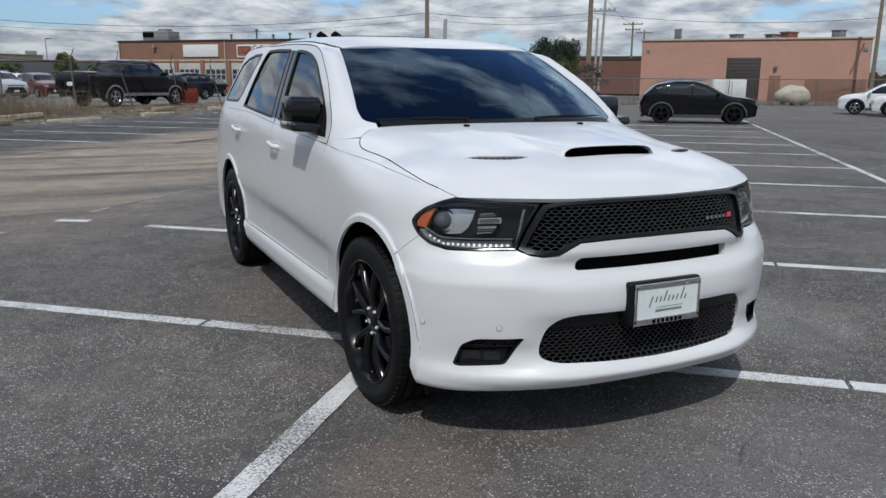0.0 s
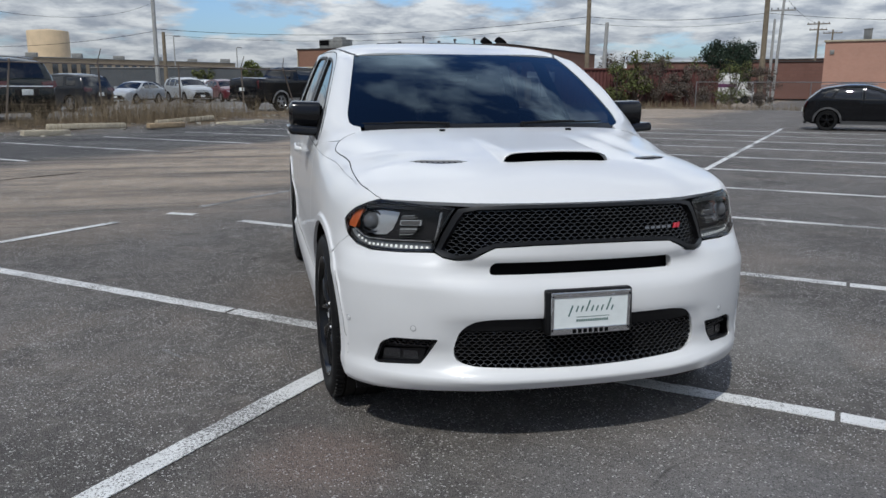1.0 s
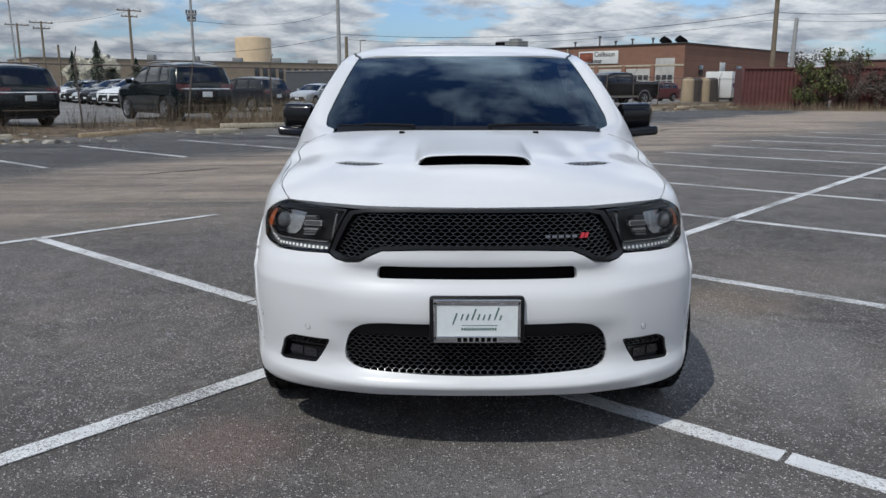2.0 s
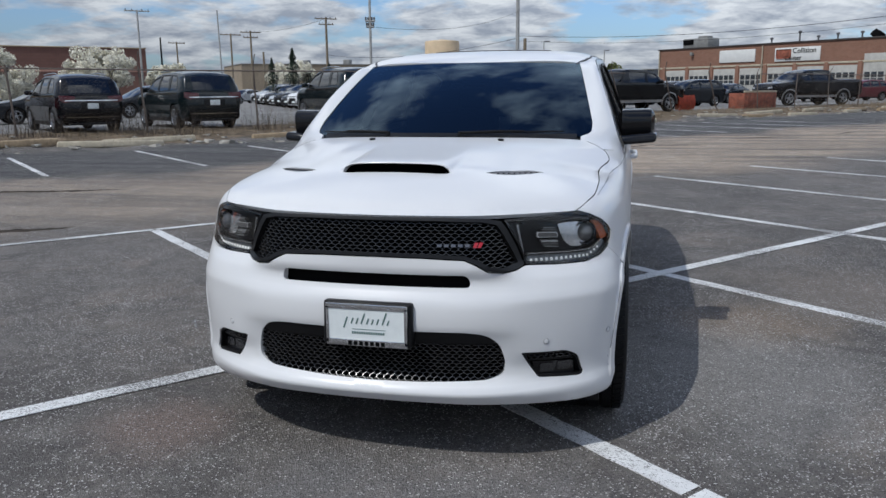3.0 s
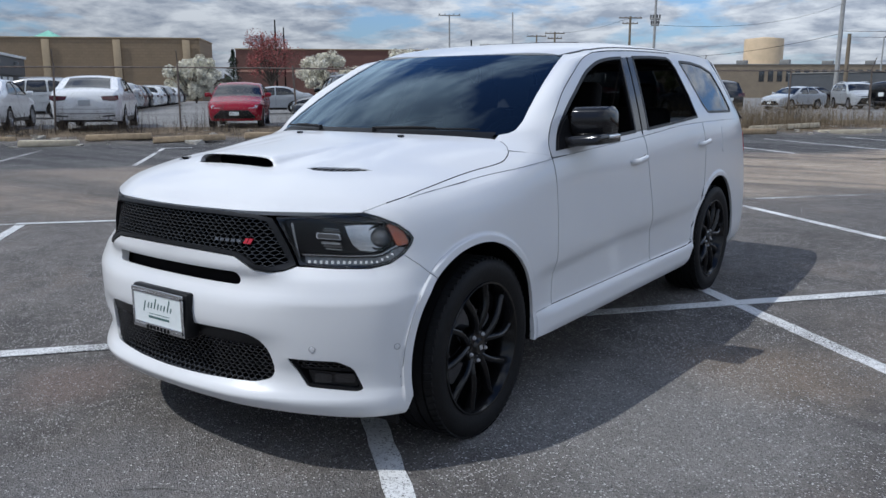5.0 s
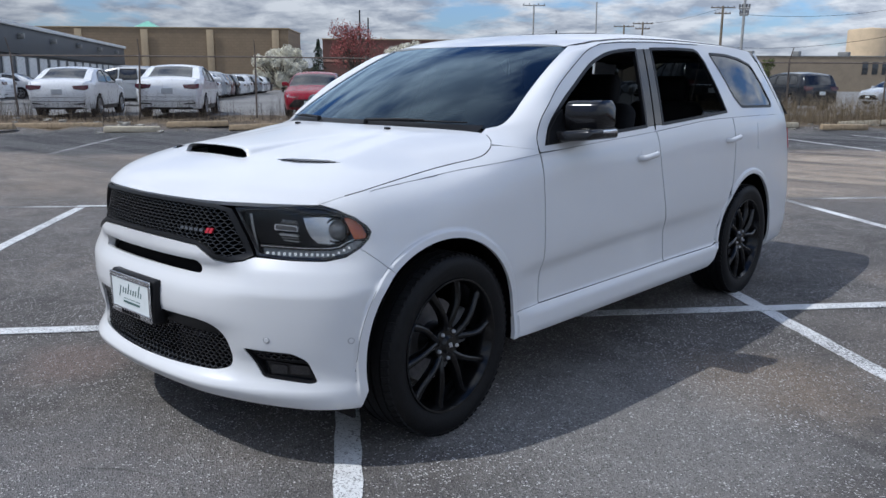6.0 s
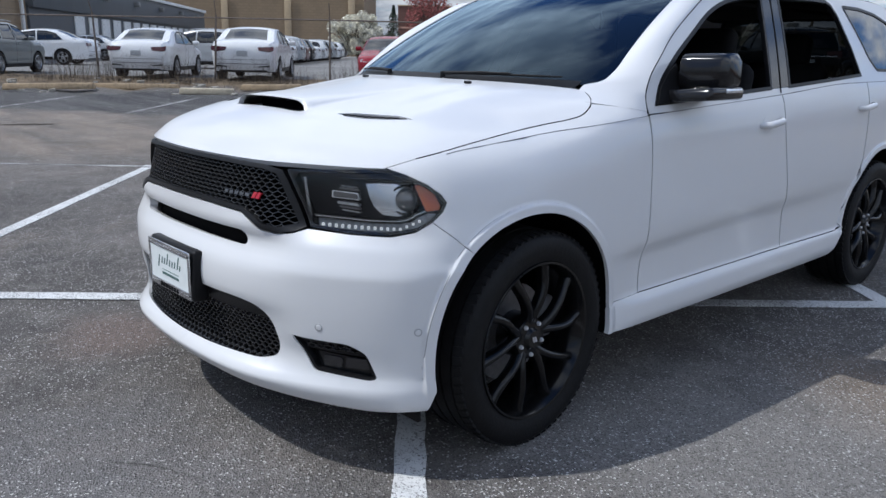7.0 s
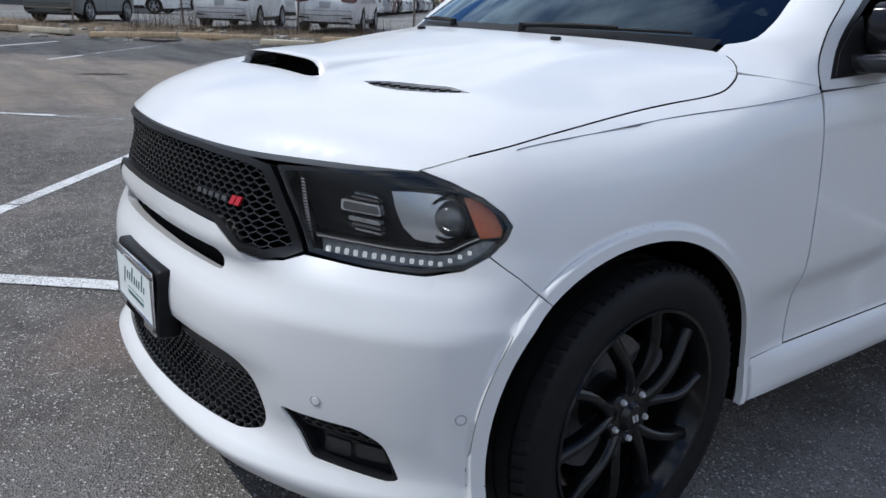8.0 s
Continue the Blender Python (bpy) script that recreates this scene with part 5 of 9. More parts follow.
def wheel(name, x, y, fx, steer=0.0):
    w = new(name)
    w.parent = car
    w.location, w.rotation_euler = (x, y, WHEEL_Z), (0, 0, radians(steer) + (math.pi if fx < 0 else 0))
    bm = bmesh.new()
    # tread blocks along both shoulders
    for k in range(72):
        a = 2 * math.pi * k / 72
        for sg in (1, -1):
            blk = box((0.034, 0.0215, 0.008), (0, 0, 0))
            m = Matrix.Rotation(a + (0.02 if sg > 0 else 0), 4, "X") @ Matrix.Translation((sg * 0.101, 0, 0.3745)) @ Matrix.Rotation(radians(sg * 8), 4, "Y") @ Matrix.Rotation(radians(sg * 12), 4, "Z")
            bmesh.ops.transform(blk, matrix=m, verts=blk.verts)
            join_bm(bm, blk)
    tyre = part("tyre", lathe(tyre_prof, "x", 96), M_RUBBER, w, angle=30)
    part("tread", bm, M_RUBBER, tyre, angle=30)["kind"] = "stuff"
    rim = part("rim", lathe([(0.274, 0.104), (0.281, 0.118), (0.277, 0.126), (0.269, 0.124), (0.263, 0.114), (0.254, 0.09), (0.232, 0.03), (0.228, -0.05), (0.24, -0.11), (0.262, -0.118)], "x", 72), M_WHEEL, w)
    part("hub", lathe([(0.0001, 0.108), (0.030, 0.107), (0.034, 0.102), (0.040, 0.094), (0.070, 0.092), (0.076, 0.084), (0.080, 0.03), (0.080, -0.02)], "x", 40), M_WHEEL, w)
    bm = bmesh.new()
    for k in range(2):
        box((0.004, 0.006, 0.020), (0.1085, -0.005 + k * 0.011, 0), turn=Matrix.Rotation(radians(22), 4, "X"), bm=bm)
    part("cap_mark", bm, M_LUG, w)
    for k in range(5):
        base = radians(90 + 72 * k)
        for sd in (1, -1):
            bm = bmesh.new()
            rows_ = []
            for t in np.linspace(0, 1, 9):
                r = 0.050 + 0.212 * t
                ang = base + sd * (radians(15) * t ** 1.3 + radians(7) * math.sin(math.pi * t) + radians(3)) + radians(7) * t * t
                ax = 0.088 + 0.016 * math.sin(math.pi * min(1, t * 1.1)) + 0.016 * t
                hw = 0.019 - 0.005 * math.sin(math.pi * t)
                c, s = math.cos(ang), math.sin(ang)
                tx, tz = -s, c
                ring = []
                for u, v in ((-1, -0.034), (-1, -0.006), (-0.35, 0.004), (0.35, 0.004), (1, -0.006), (1, -0.034)):
                    ring.append(bm.verts.new((ax + v, c * r + tx * hw * u, s * r + tz * hw * u)))
                rows_.append(ring)
            for a, b in zip(rows_, rows_[1:]):
                for q in range(6):
                    bm.faces.new((a[q], a[(q + 1) % 6], b[(q + 1) % 6], b[q]))
            part("spoke", bm, M_WHEEL, w, angle=50)
    for k in range(5):
        a = radians(90 + 36 + 72 * k)
        bm = lathe([(0.0001, 0.084), (0.0055, 0.083), (0.0078, 0.078), (0.0085, 0.068), (0.0085, 0.05)], "x", 6)
        bmesh.ops.translate(bm, vec=(0.020, 0.058 * math.cos(a), 0.058 * math.sin(a)), verts=bm.verts)
        part("lug_nut", bm, M_LUG, w, angle=20)
    part("brake_disc", lathe([(0.07, -0.01), (0.07, 0.0), (0.175, 0.0), (0.175, -0.028), (0.07, -0.028)], "x", 40), M_STEEL, w)
    part("brake_caliper", box((0.07, 0.10, 0.16), (-0.01, 0.165, 0.02), 0.02, 2), M_GREY, w)
    return w


nose_end = int(np.searchsorted(fine_s, near_s(0.96, 2.0)))
for fx in (1, -1):
    for y, st in ((0.0, 2.0), (3.043, 0.0)):
        wheel("wheel", fx * 0.822, y, fx, st)
    for ay, az, ar in ARCHES:
        # liner of the wheel arch
        bm = bmesh.new()
        ra = arc(ay, az, ar + 0.015, -10, 190, 30)
        o = [bm.verts.new((fx * (min(0.935, float(np.interp(y, fine_y[:nose_end], fine_x[:nose_end])) - 0.03)), y, z)) for y, z in ra]
        i_ = [bm.verts.new((fx * 0.56, y, z)) for y, z in ra]
        for k in range(len(ra) - 1):
            bm.faces.new((o[k], o[k + 1], i_[k + 1], i_[k]))
        bm.faces.new(i_)
        part("arch_liner", bm, M_DARK, car)

# underbody, engine bay block and cabin
part("underbody", box((1.40, 4.4, 0.10), (0, 1.80, 0.34), 0.03), M_DARK, car)
part("bay_block", box((1.02, 0.62, 0.52), (0, -0.25, 0.60), 0.05), M_DARK, car)
part("splash_tray", box((1.20, 0.50, 0.03), (0, -0.45, 0.290), 0.01), M_DARK, car)
for fx in (1, -1):
    part("wheel_deflector", box((0.20, 0.016, 0.075), (fx * 0.76, -0.455, 0.225), 0.005), M_SATIN, car)
part("cabin_floor", box((1.70, 3.3, 0.05), (0, 2.2, 0.46), 0.01), M_CLOTH, car)
part("bulkhead", box((1.60, 0.03, 0.62), (0, 0.42, 0.78), 0.005), M_DARK, car)
bm = bmesh.new()
prof = [(0.42, 1.08), (0.40, 1.175), (0.52, 1.195), (0.80, 1.165), (0.98, 1.12), (1.02, 1.02), (0.98, 0.86), (0.82, 0.72), (0.5, 0.7)]
ends_ = []
for x in (-0.69, -0.55, -0.2, 0.2, 0.55, 0.69):
    dz = 0.025 if abs(abs(x) - 0.6) < 0.21 and x > 0 else 0.0
    ends_.append([bm.verts.new((x, y, z + (dz if 0.6 < y < 1.0 and z > 1.1 else 0))) for y, z in prof])
for a, b in zip(ends_, ends_[1:]):
    for k in range(len(prof)):
        bm.faces.new((a[k], a[(k + 1) % len(prof)], b[(k + 1) % len(prof)], b[k]))
bm.faces.new(ends_[0])
bm.faces.new(ends_[-1])
part("dashboard", bm, M_DASH, car)
wheel_turn = Matrix.Translation((0.38, 1.10, 1.10)) @ Matrix.Rotation(radians(-24), 4, "X")
bm = tube([(0.185 * math.cos(q), 0, 0.185 * math.sin(q)) for q in np.linspace(0, 2 * math.pi, 33)[:-1]], 0.016, 8, closed=True)
box((0.15, 0.05, 0.12), (0, 0.0, -0.01), 0.02, bm=bm)
box((0.34, 0.02, 0.035), (0, 0.01, 0.01), 0.008, bm=bm)
bmesh.ops.transform(bm, matrix=wheel_turn, verts=bm.verts)
part("steering_wheel", bm, M_DASH, car)
bm = box((0.30, 0.006, 0.014), (0, 0, 0), 0.003)
bmesh.ops.transform(bm, matrix=wheel_turn @ Matrix.Translation((0, -0.02, 0.03)), verts=bm.verts)
part("wheel_trim", bm, M_CHROME, car)
for x, y in ((0.38, 1.62), (-0.38, 1.62), (0.38, 2.55), (-0.38, 2.55)):
    st = new("car_seat")
    st.parent = car
    st.location = (x, y, 0)
    part("cushion", box((0.52, 0.52, 0.16), (0, -0.05, 0.62), 0.06, 3), M_CLOTH, st)
    part("backrest", box((0.52, 0.15, 0.66), (0, 0.27, 0.98), 0.06, 3, Matrix.Rotation(radians(-12), 4, "X")), M_CLOTH, st)
    part("headrest", box((0.27, 0.11, 0.19), (0, 0.36, 1.38), 0.045, 3, Matrix.Rotation(radians(-8), 4, "X")), M_CLOTH, st)
part("console", box((0.24, 1.0, 0.30), (0, 1.45, 0.66), 0.04), M_DASH, car)
part("headliner", box((0.96, 2.0, 0.02), (0, 2.55, 1.60), 0.006), M_CLOTH, car)
for fx in (1, -1):
    part("door_card", box((0.035, 2.0, 0.72), (fx * 0.855, 1.70, 0.80), 0.012), M_TRIMG, car)
part("rear_view_mirror", box((0.24, 0.04, 0.065), (0, 1.10, 1.52), 0.018, 3), M_SATIN, car)
# ---- ground: one sheet, flat lot, low rough bank at the fence, higher lot beyond ----
U, N = Vector((0.655, 0.756, 0)).normalized(), Vector((0.756, -0.655, 0)).normalized()
BANK = 0.30
YAW_U = math.degrees(math.atan2(U.y, U.x))


def rise(u, n):
    h = BANK * float(smooth(-18.6, -22.2, np.float64(n)))
    if -24 < n < -18.4 and -40 < u < 75:
        k = float(smooth(-18.4, -19.4, np.float64(n)) * smooth(-24.0, -22.6, np.float64(n)))
        h += k * (0.10 * noise.noise((u * 0.9, n * 1.3, 0)) + 0.05 * noise.noise((u * 3.1, n * 3.3, 4)))
    return h


def lot(u, n, z=None):
    """A place by its distance along the stall rows and across them; on the ground unless a height is given."""
    p = U * u + N * n
    return Vector((p.x, p.y, rise(u, n) if z is None else z))


def lot_dir(du, dn):
    """Heading in degrees, so that a thing's front (-y) points along this way of the rows."""
    d = U * du + N * dn
    return math.degrees(math.atan2(d.y, d.x)) + 90


def ground_material():
    m = bpy.data.materials.new("lot_ground")
    m.use_nodes = True
    nt = m.node_tree
    nd, ln = nt.nodes, nt.links
    b = nd["Principled BSDF"]
    tc = nd.new("ShaderNodeTexCoord")

    def noise_(scale, detail=6, rough=0.6, dist=0.0):
        q = nd.new("ShaderNodeTexNoise")
        q.inputs["Scale"].default_value, q.inputs["Detail"].default_value = scale, detail
        q.inputs["Roughness"].default_value, q.inputs["Distortion"].default_value = rough, dist
        ln.new(tc.outputs["Object"], q.inputs["Vector"])
        return q.outputs["Fac"]

    def ramp(src, p0, p1, c0=(0, 0, 0), c1=(1, 1, 1)):
        r = nd.new("ShaderNodeValToRGB")
        r.color_ramp.elements[0].position, r.color_ramp.elements[1].position = p0, p1
        r.color_ramp.elements[0].color, r.color_ramp.elements[1].color = (*c0, 1), (*c1, 1)
        ln.new(src, r.inputs[0])
        return r.outputs["Color"]

    def math_(op, a, bb):
        q = nd.new("ShaderNodeMath")
        q.operation = op
        for k, v in enumerate((a, bb)):
            if isinstance(v, (int, float)):
                q.inputs[k].default_value = v
            else:
                ln.new(v, q.inputs[k])
        return q.outputs[0]

    def mix(fac, a, c, kind="MIX"):
        q = nd.new("ShaderNodeMix")
        q.data_type, q.blend_type = "RGBA", kind
        for key, v in (("Factor", fac), ("A", a), ("B", c)):
            if isinstance(v, tuple):
                q.inputs[key].default_value = (*v, 1)
            elif isinstance(v, (int, float)):
                q.inputs[key].default_value = v
            else:
                ln.new(v, q.inputs[key])
        return q.outputs["Result"]

    # distance across the rows
    dot = nd.new("ShaderNodeVectorMath")
    dot.operation = "DOT_PRODUCT"
    dot.inputs[1].default_value = tuple(N)
    ln.new(tc.outputs["Object"], dot.inputs[0])
    across = dot.outputs["Value"]
    wav = math_("MULTIPLY", math_("SUBTRACT", noise_(0.16, 5), 0.5), 7.0)
    across_w = math_("ADD", across, wav)

    def band(lo, hi, soft):
        up = nd.new("ShaderNodeMapRange")
        up.interpolation_type = "SMOOTHSTEP"
        up.inputs["From Min"].default_value, up.inputs["From Max"].default_value = lo - soft, lo + soft
        ln.new(across_w, up.inputs["Value"])
        dn = nd.new("ShaderNodeMapRange")
        dn.interpolation_type = "SMOOTHSTEP"
        dn.inputs["From Min"].default_value, dn.inputs["From Max"].default_value = hi + soft, hi - soft
        ln.new(across_w, dn.inputs["Value"])
        return math_("MULTIPLY", up.outputs[0], dn.outputs[0])

    # streaks along the lanes
    mp = nd.new("ShaderNodeMapping")
    mp.inputs["Rotation"].default_value = (0, 0, -radians(YAW_U))
    mp.inputs["Scale"].default_value = (0.12, 1.1, 1)
    ln.new(tc.outputs["Object"], mp.inputs["Vector"])
    st = nd.new("ShaderNodeTexNoise")
    st.inputs["Scale"].default_value, st.inputs["Detail"].default_value, st.inputs["Roughness"].default_value = 1.0, 9, 0.7
    ln.new(mp.outputs[0], st.inputs["Vector"])
    streak = st.outputs["Fac"]

    tar = ramp(noise_(0.35, 9, 0.68, 0.4), 0.34, 0.68, (0.088, 0.080, 0.074), (0.215, 0.196, 0.180))
    pale = ramp(noise_(0.9, 8, 0.7), 0.52, 0.74)
    base = mix(math_("MULTIPLY", pale, 0.5), tar, (0.250, 0.234, 0.218))
    mott = ramp(noise_(1.9, 10, 0.72, 0.3), 0.40, 0.60)
    base = mix(math_("MULTIPLY", mott, 0.45), base, (0.060, 0.057, 0.055))
    warm = ramp(noise_(0.75, 8, 0.68, 0.8), 0.55, 0.68)
    base = mix(math_("MULTIPLY", warm, 0.6), base, (0.235, 0.198, 0.168))
    # worn patches a hand wide: bared stone and closed tar side by side
    bare = ramp(noise_(7.0, 9, 0.74, 0.6), 0.50, 0.66)
    base = mix(math_("MULTIPLY", bare, 0.40), base, (0.300, 0.285, 0.268))
    shut = ramp(noise_(4.3, 9, 0.76, 0.9), 0.53, 0.66)
    base = mix(math_("MULTIPLY", shut, 0.45), base, (0.050, 0.048, 0.047))
    dirt = ramp(streak, 0.36, 0.56, (0.110, 0.092, 0.078), (0.50, 0.400, 0.302))
    drift = ramp(noise_(1.4, 9, 0.75, 1.0), 0.42, 0.62)
    dirt = mix(math_("MULTIPLY", drift, 0.52), dirt, (0.145, 0.130, 0.117))
    dot_u = nd.new("ShaderNodeVectorMath")
    dot_u.operation = "DOT_PRODUCT"
    dot_u.inputs[1].default_value = tuple(U)
    ln.new(tc.outputs["Object"], dot_u.inputs[0])
    thick = nd.new("ShaderNodeMapRange")
    thick.inputs["From Min"].default_value, thick.inputs["From Max"].default_value = -3.0, 9.0
    thick.inputs["To Min"].default_value, thick.inputs["To Max"].default_value = 0.42, 0.96
    ln.new(math_("ADD", dot_u.outputs["Value"], wav), thick.inputs["Value"])
    base = mix(math_("MULTIPLY", band(-12.6, -5.6, 1.5), thick.outputs[0]), base, dirt)
    dark = ramp(streak, 0.42, 0.62, (0.026, 0.027, 0.030), (0.120, 0.117, 0.116))
    base = mix(math_("MULTIPLY", band(-18.9, -12.6, 0.6), 0.92), base, dark)
    # stains and worn spots with a shape of their own: (place, radius, colour, strength)
    for (px_, py_), rad, col, amount in (((1.75, 1.45), 0.50, (0.255, 0.200, 0.150), 0.75), ((1.45, 0.45), 0.95, (0.300, 0.288, 0.272), 0.60), ((0.3, -1.35), 0.80, (0.230, 0.226, 0.228), 0.50),
                                         ((-1.04, -0.73), 0.34, (0.225, 0.165, 0.140), 0.60), ((-0.9, 1.9), 0.60, (0.200, 0.165, 0.140), 0.55), ((2.6, 2.4), 0.9, (0.225, 0.190, 0.160), 0.5)):
        gap_ = nd.new("ShaderNodeVectorMath")
        gap_.operation = "DISTANCE"
        gap_.inputs[1].default_value = (px_, py_, 0)
        ln.new(tc.outputs["Object"], gap_.inputs[0])
        edge_ = math_("ADD", gap_.outputs["Value"], math_("MULTIPLY", math_("SUBTRACT", noise_(2.4, 7, 0.7, 0.5), 0.5), 1.5 * rad))
        spot = nd.new("ShaderNodeMapRange")
        spot.interpolation_type = "SMOOTHSTEP"
        spot.inputs["From Min"].default_value, spot.inputs["From Max"].default_value = rad * 1.25, rad * 0.35
        ln.new(edge_, spot.inputs["Value"])
        base = mix(math_("MULTIPLY", spot.outputs[0], amount), base, col)
    # crushed stone: fine grain all over, pale chips where the tar is worn off, small dark pits
    worn_ = ramp(noise_(1.3, 7, 0.7, 0.4), 0.36, 0.62)
    grain = ramp(noise_(240, 3, 0.6), 0.30, 0.70, (0.62, 0.61, 0.60), (1.36, 1.35, 1.34))
    base = mix(0.9, base, grain, "MULTIPLY")
    chips = nd.new("ShaderNodeTexVoronoi")
    chips.inputs["Scale"].default_value = 165
    ln.new(tc.outputs["Object"], chips.inputs["Vector"])
    chip_c = nd.new("ShaderNodeSeparateColor")
    ln.new(chips.outputs["Color"], chip_c.inputs[0])
    base = mix(math_("MULTIPLY", math_("MULTIPLY", ramp(chip_c.outputs[0], 0.90, 0.97), math_("ADD", math_("MULTIPLY", worn_, 0.75), 0.20)), 1.0), base, (0.74, 0.72, 0.69))
    base = mix(math_("MULTIPLY", ramp(chip_c.outputs[1], 0.60, 0.95), 0.55), base, (0.020, 0.018, 0.018))
    big = nd.new("ShaderNodeTexVoronoi")
    big.inputs["Scale"].default_value = 70
    ln.new(tc.outputs["Object"], big.inputs["Vector"])
    big_c = nd.new("ShaderNodeSeparateColor")
    ln.new(big.outputs["Color"], big_c.inputs[0])
    stone = math_("MULTIPLY", ramp(big_c.outputs[2], 0.965, 0.985), ramp(big.outputs["Distance"], 0.22, 0.34, (1, 1, 1), (0, 0, 0)))
    base = mix(math_("MULTIPLY", stone, 0.85), base, (0.66, 0.64, 0.60))
    pit = math_("MULTIPLY", ramp(big_c.outputs[0], 0.90, 0.95), ramp(big.outputs["Distance"], 0.22, 0.40, (1, 1, 1), (0, 0, 0)))
    base = mix(math_("MULTIPLY", math_("MULTIPLY", pit, worn_), 0.75), base, (0.018, 0.017, 0.017))
    # hairline cracks
    cr = nd.new("ShaderNodeTexVoronoi")
    cr.feature = "DISTANCE_TO_EDGE"
    cr.inputs["Scale"].default_value = 0.42
    wob = nd.new("ShaderNodeMix")
    wob.data_type = "VECTOR"
    wob.inputs["Factor"].default_value = 0.16
    nz = nd.new("ShaderNodeTexNoise")
    nz.inputs["Scale"].default_value, nz.inputs["Detail"].default_value = 2.2, 6
    ln.new(tc.outputs["Object"], nz.inputs["Vector"])
    ln.new(tc.outputs["Object"], wob.inputs["A"])
    ln.new(nz.outputs["Color"], wob.inputs["B"])
    ln.new(wob.outputs["Result"], cr.inputs["Vector"])
    crack = ramp(cr.outputs["Distance"], 0.0012, 0.0045, (1, 1, 1), (0, 0, 0))
    crack_m = math_("MULTIPLY", crack, ramp(noise_(0.5, 4), 0.57, 0.66))
    base = mix(math_("MULTIPLY", crack_m, 0.5), base, (0.016, 0.015, 0.015))
    # rough bank of soil and dead grass
    soil = ramp(noise_(2.2, 9, 0.72), 0.34, 0.68, (0.045, 0.033, 0.023), (0.27, 0.205, 0.135))
    base = mix(band(-23.8, -19.8, 0.35), base, soil)
    # paler old surface of the far lot
    far = nd.new("ShaderNodeMapRange")
    far.inputs["From Min"].default_value, far.inputs["From Max"].default_value = -23.6, -24.4
    ln.new(across_w, far.inputs["Value"])
    conc = ramp(noise_(0.22, 8, 0.66), 0.30, 0.70, (0.15, 0.148, 0.142), (0.27, 0.262, 0.25))
    base = mix(far.outputs[0], base, conc)
    ln.new(base, b.inputs["Base Color"])
    b.inputs["Roughness"].default_value = 0.86
    b.inputs["Specular IOR Level"].default_value = 0.35
    h = math_("ADD", math_("MULTIPLY", chips.outputs["Distance"], 0.8), math_("MULTIPLY", noise_(34, 6, 0.7), 1.1))
    h = math_("SUBTRACT", math_("ADD", h, math_("MULTIPLY", stone, 0.6)), math_("MULTIPLY", pit, 0.8))
    h = math_("SUBTRACT", h, math_("MULTIPLY", crack_m, 1.2))
    bp = nd.new("ShaderNodeBump")
    bp.inputs["Strength"].default_value, bp.inputs["Distance"].default_value = 0.75, 0.013
    ln.new(h, bp.inputs["Height"])
    ln.new(bp.outputs[0], b.inputs["Normal"])
    return m


us_ = [-1500, -500, -200, -90, -50] + list(np.arange(-34, 72, 0.6)) + [85, 120, 200, 500, 1500]
ns_ = [-1500, -500, -200, -90, -50, -30] + list(np.arange(-24.5, -17.9, 0.22)) + [-16, -12, -8, -4, 0, 4, 8, 20, 60, 200, 500, 1500]
bm = bmesh.new()
gridv = [[bm.verts.new(lot(u, n)) for n in ns_] for u in us_]
for i in range(len(us_) - 1):
    for j in range(len(ns_) - 1):
        bm.faces.new((gridv[i][j], gridv[i + 1][j], gridv[i + 1][j + 1], gridv[i][j + 1]))
ground = part("ground", bm, ground_material(), angle=60)
tagged(ground, "worn grey asphalt with dirt streaks, cracks and stone chips", "parking lot", kind="structure")


# ---- painted stall lines ----
def paint_material(name="line_paint", worn=0.62):
    m = material(name, (0.66, 0.66, 0.65), 0.75, vary=0.12, scale=6, bump=0.25, bump_scale=160)
    nt = m.node_tree
    nd, ln = nt.nodes, nt.links
    b = nd["Principled BSDF"]
    src = b.inputs["Base Color"].links[0].from_socket
    tc = nd.new("ShaderNodeTexCoord")
    n1 = nd.new("ShaderNodeTexNoise")
    n1.inputs["Scale"].default_value, n1.inputs["Detail"].default_value, n1.inputs["Roughness"].default_value = 95, 6, 0.75
    n2 = nd.new("ShaderNodeTexNoise")
    n2.inputs["Scale"].default_value, n2.inputs["Detail"].default_value = 1.1, 5
    ad = nd.new("ShaderNodeMath")
    ad.operation = "ADD"
    ml = nd.new("ShaderNodeMath")
    ml.operation = "MULTIPLY"
    ml.inputs[1].default_value = 0.55
    for q in (n1, n2):
        ln.new(tc.outputs["Object"], q.inputs["Vector"])
    ln.new(n2.outputs["Fac"], ml.inputs[0])
    ln.new(n1.outputs["Fac"], ad.inputs[0])
    ln.new(ml.outputs[0], ad.inputs[1])
    r = nd.new("ShaderNodeValToRGB")
    r.color_ramp.elements[0].position, r.color_ramp.elements[1].position = worn, worn + 0.09
    ln.new(ad.outputs[0], r.inputs[0])
    mx = nd.new("ShaderNodeMix")
    mx.data_type = "RGBA"
    mx.inputs["A"].default_value = (0.13, 0.125, 0.12, 1)
    ln.new(r.outputs["Color"], mx.inputs["Factor"])
    ln.new(src, mx.inputs["B"])
    ln.new(mx.outputs["Result"], b.inputs["Base Color"])
    return m


M_LINE, M_FADED = paint_material(worn=0.69), paint_material("faded_line_paint", 0.80)
random.seed(5)


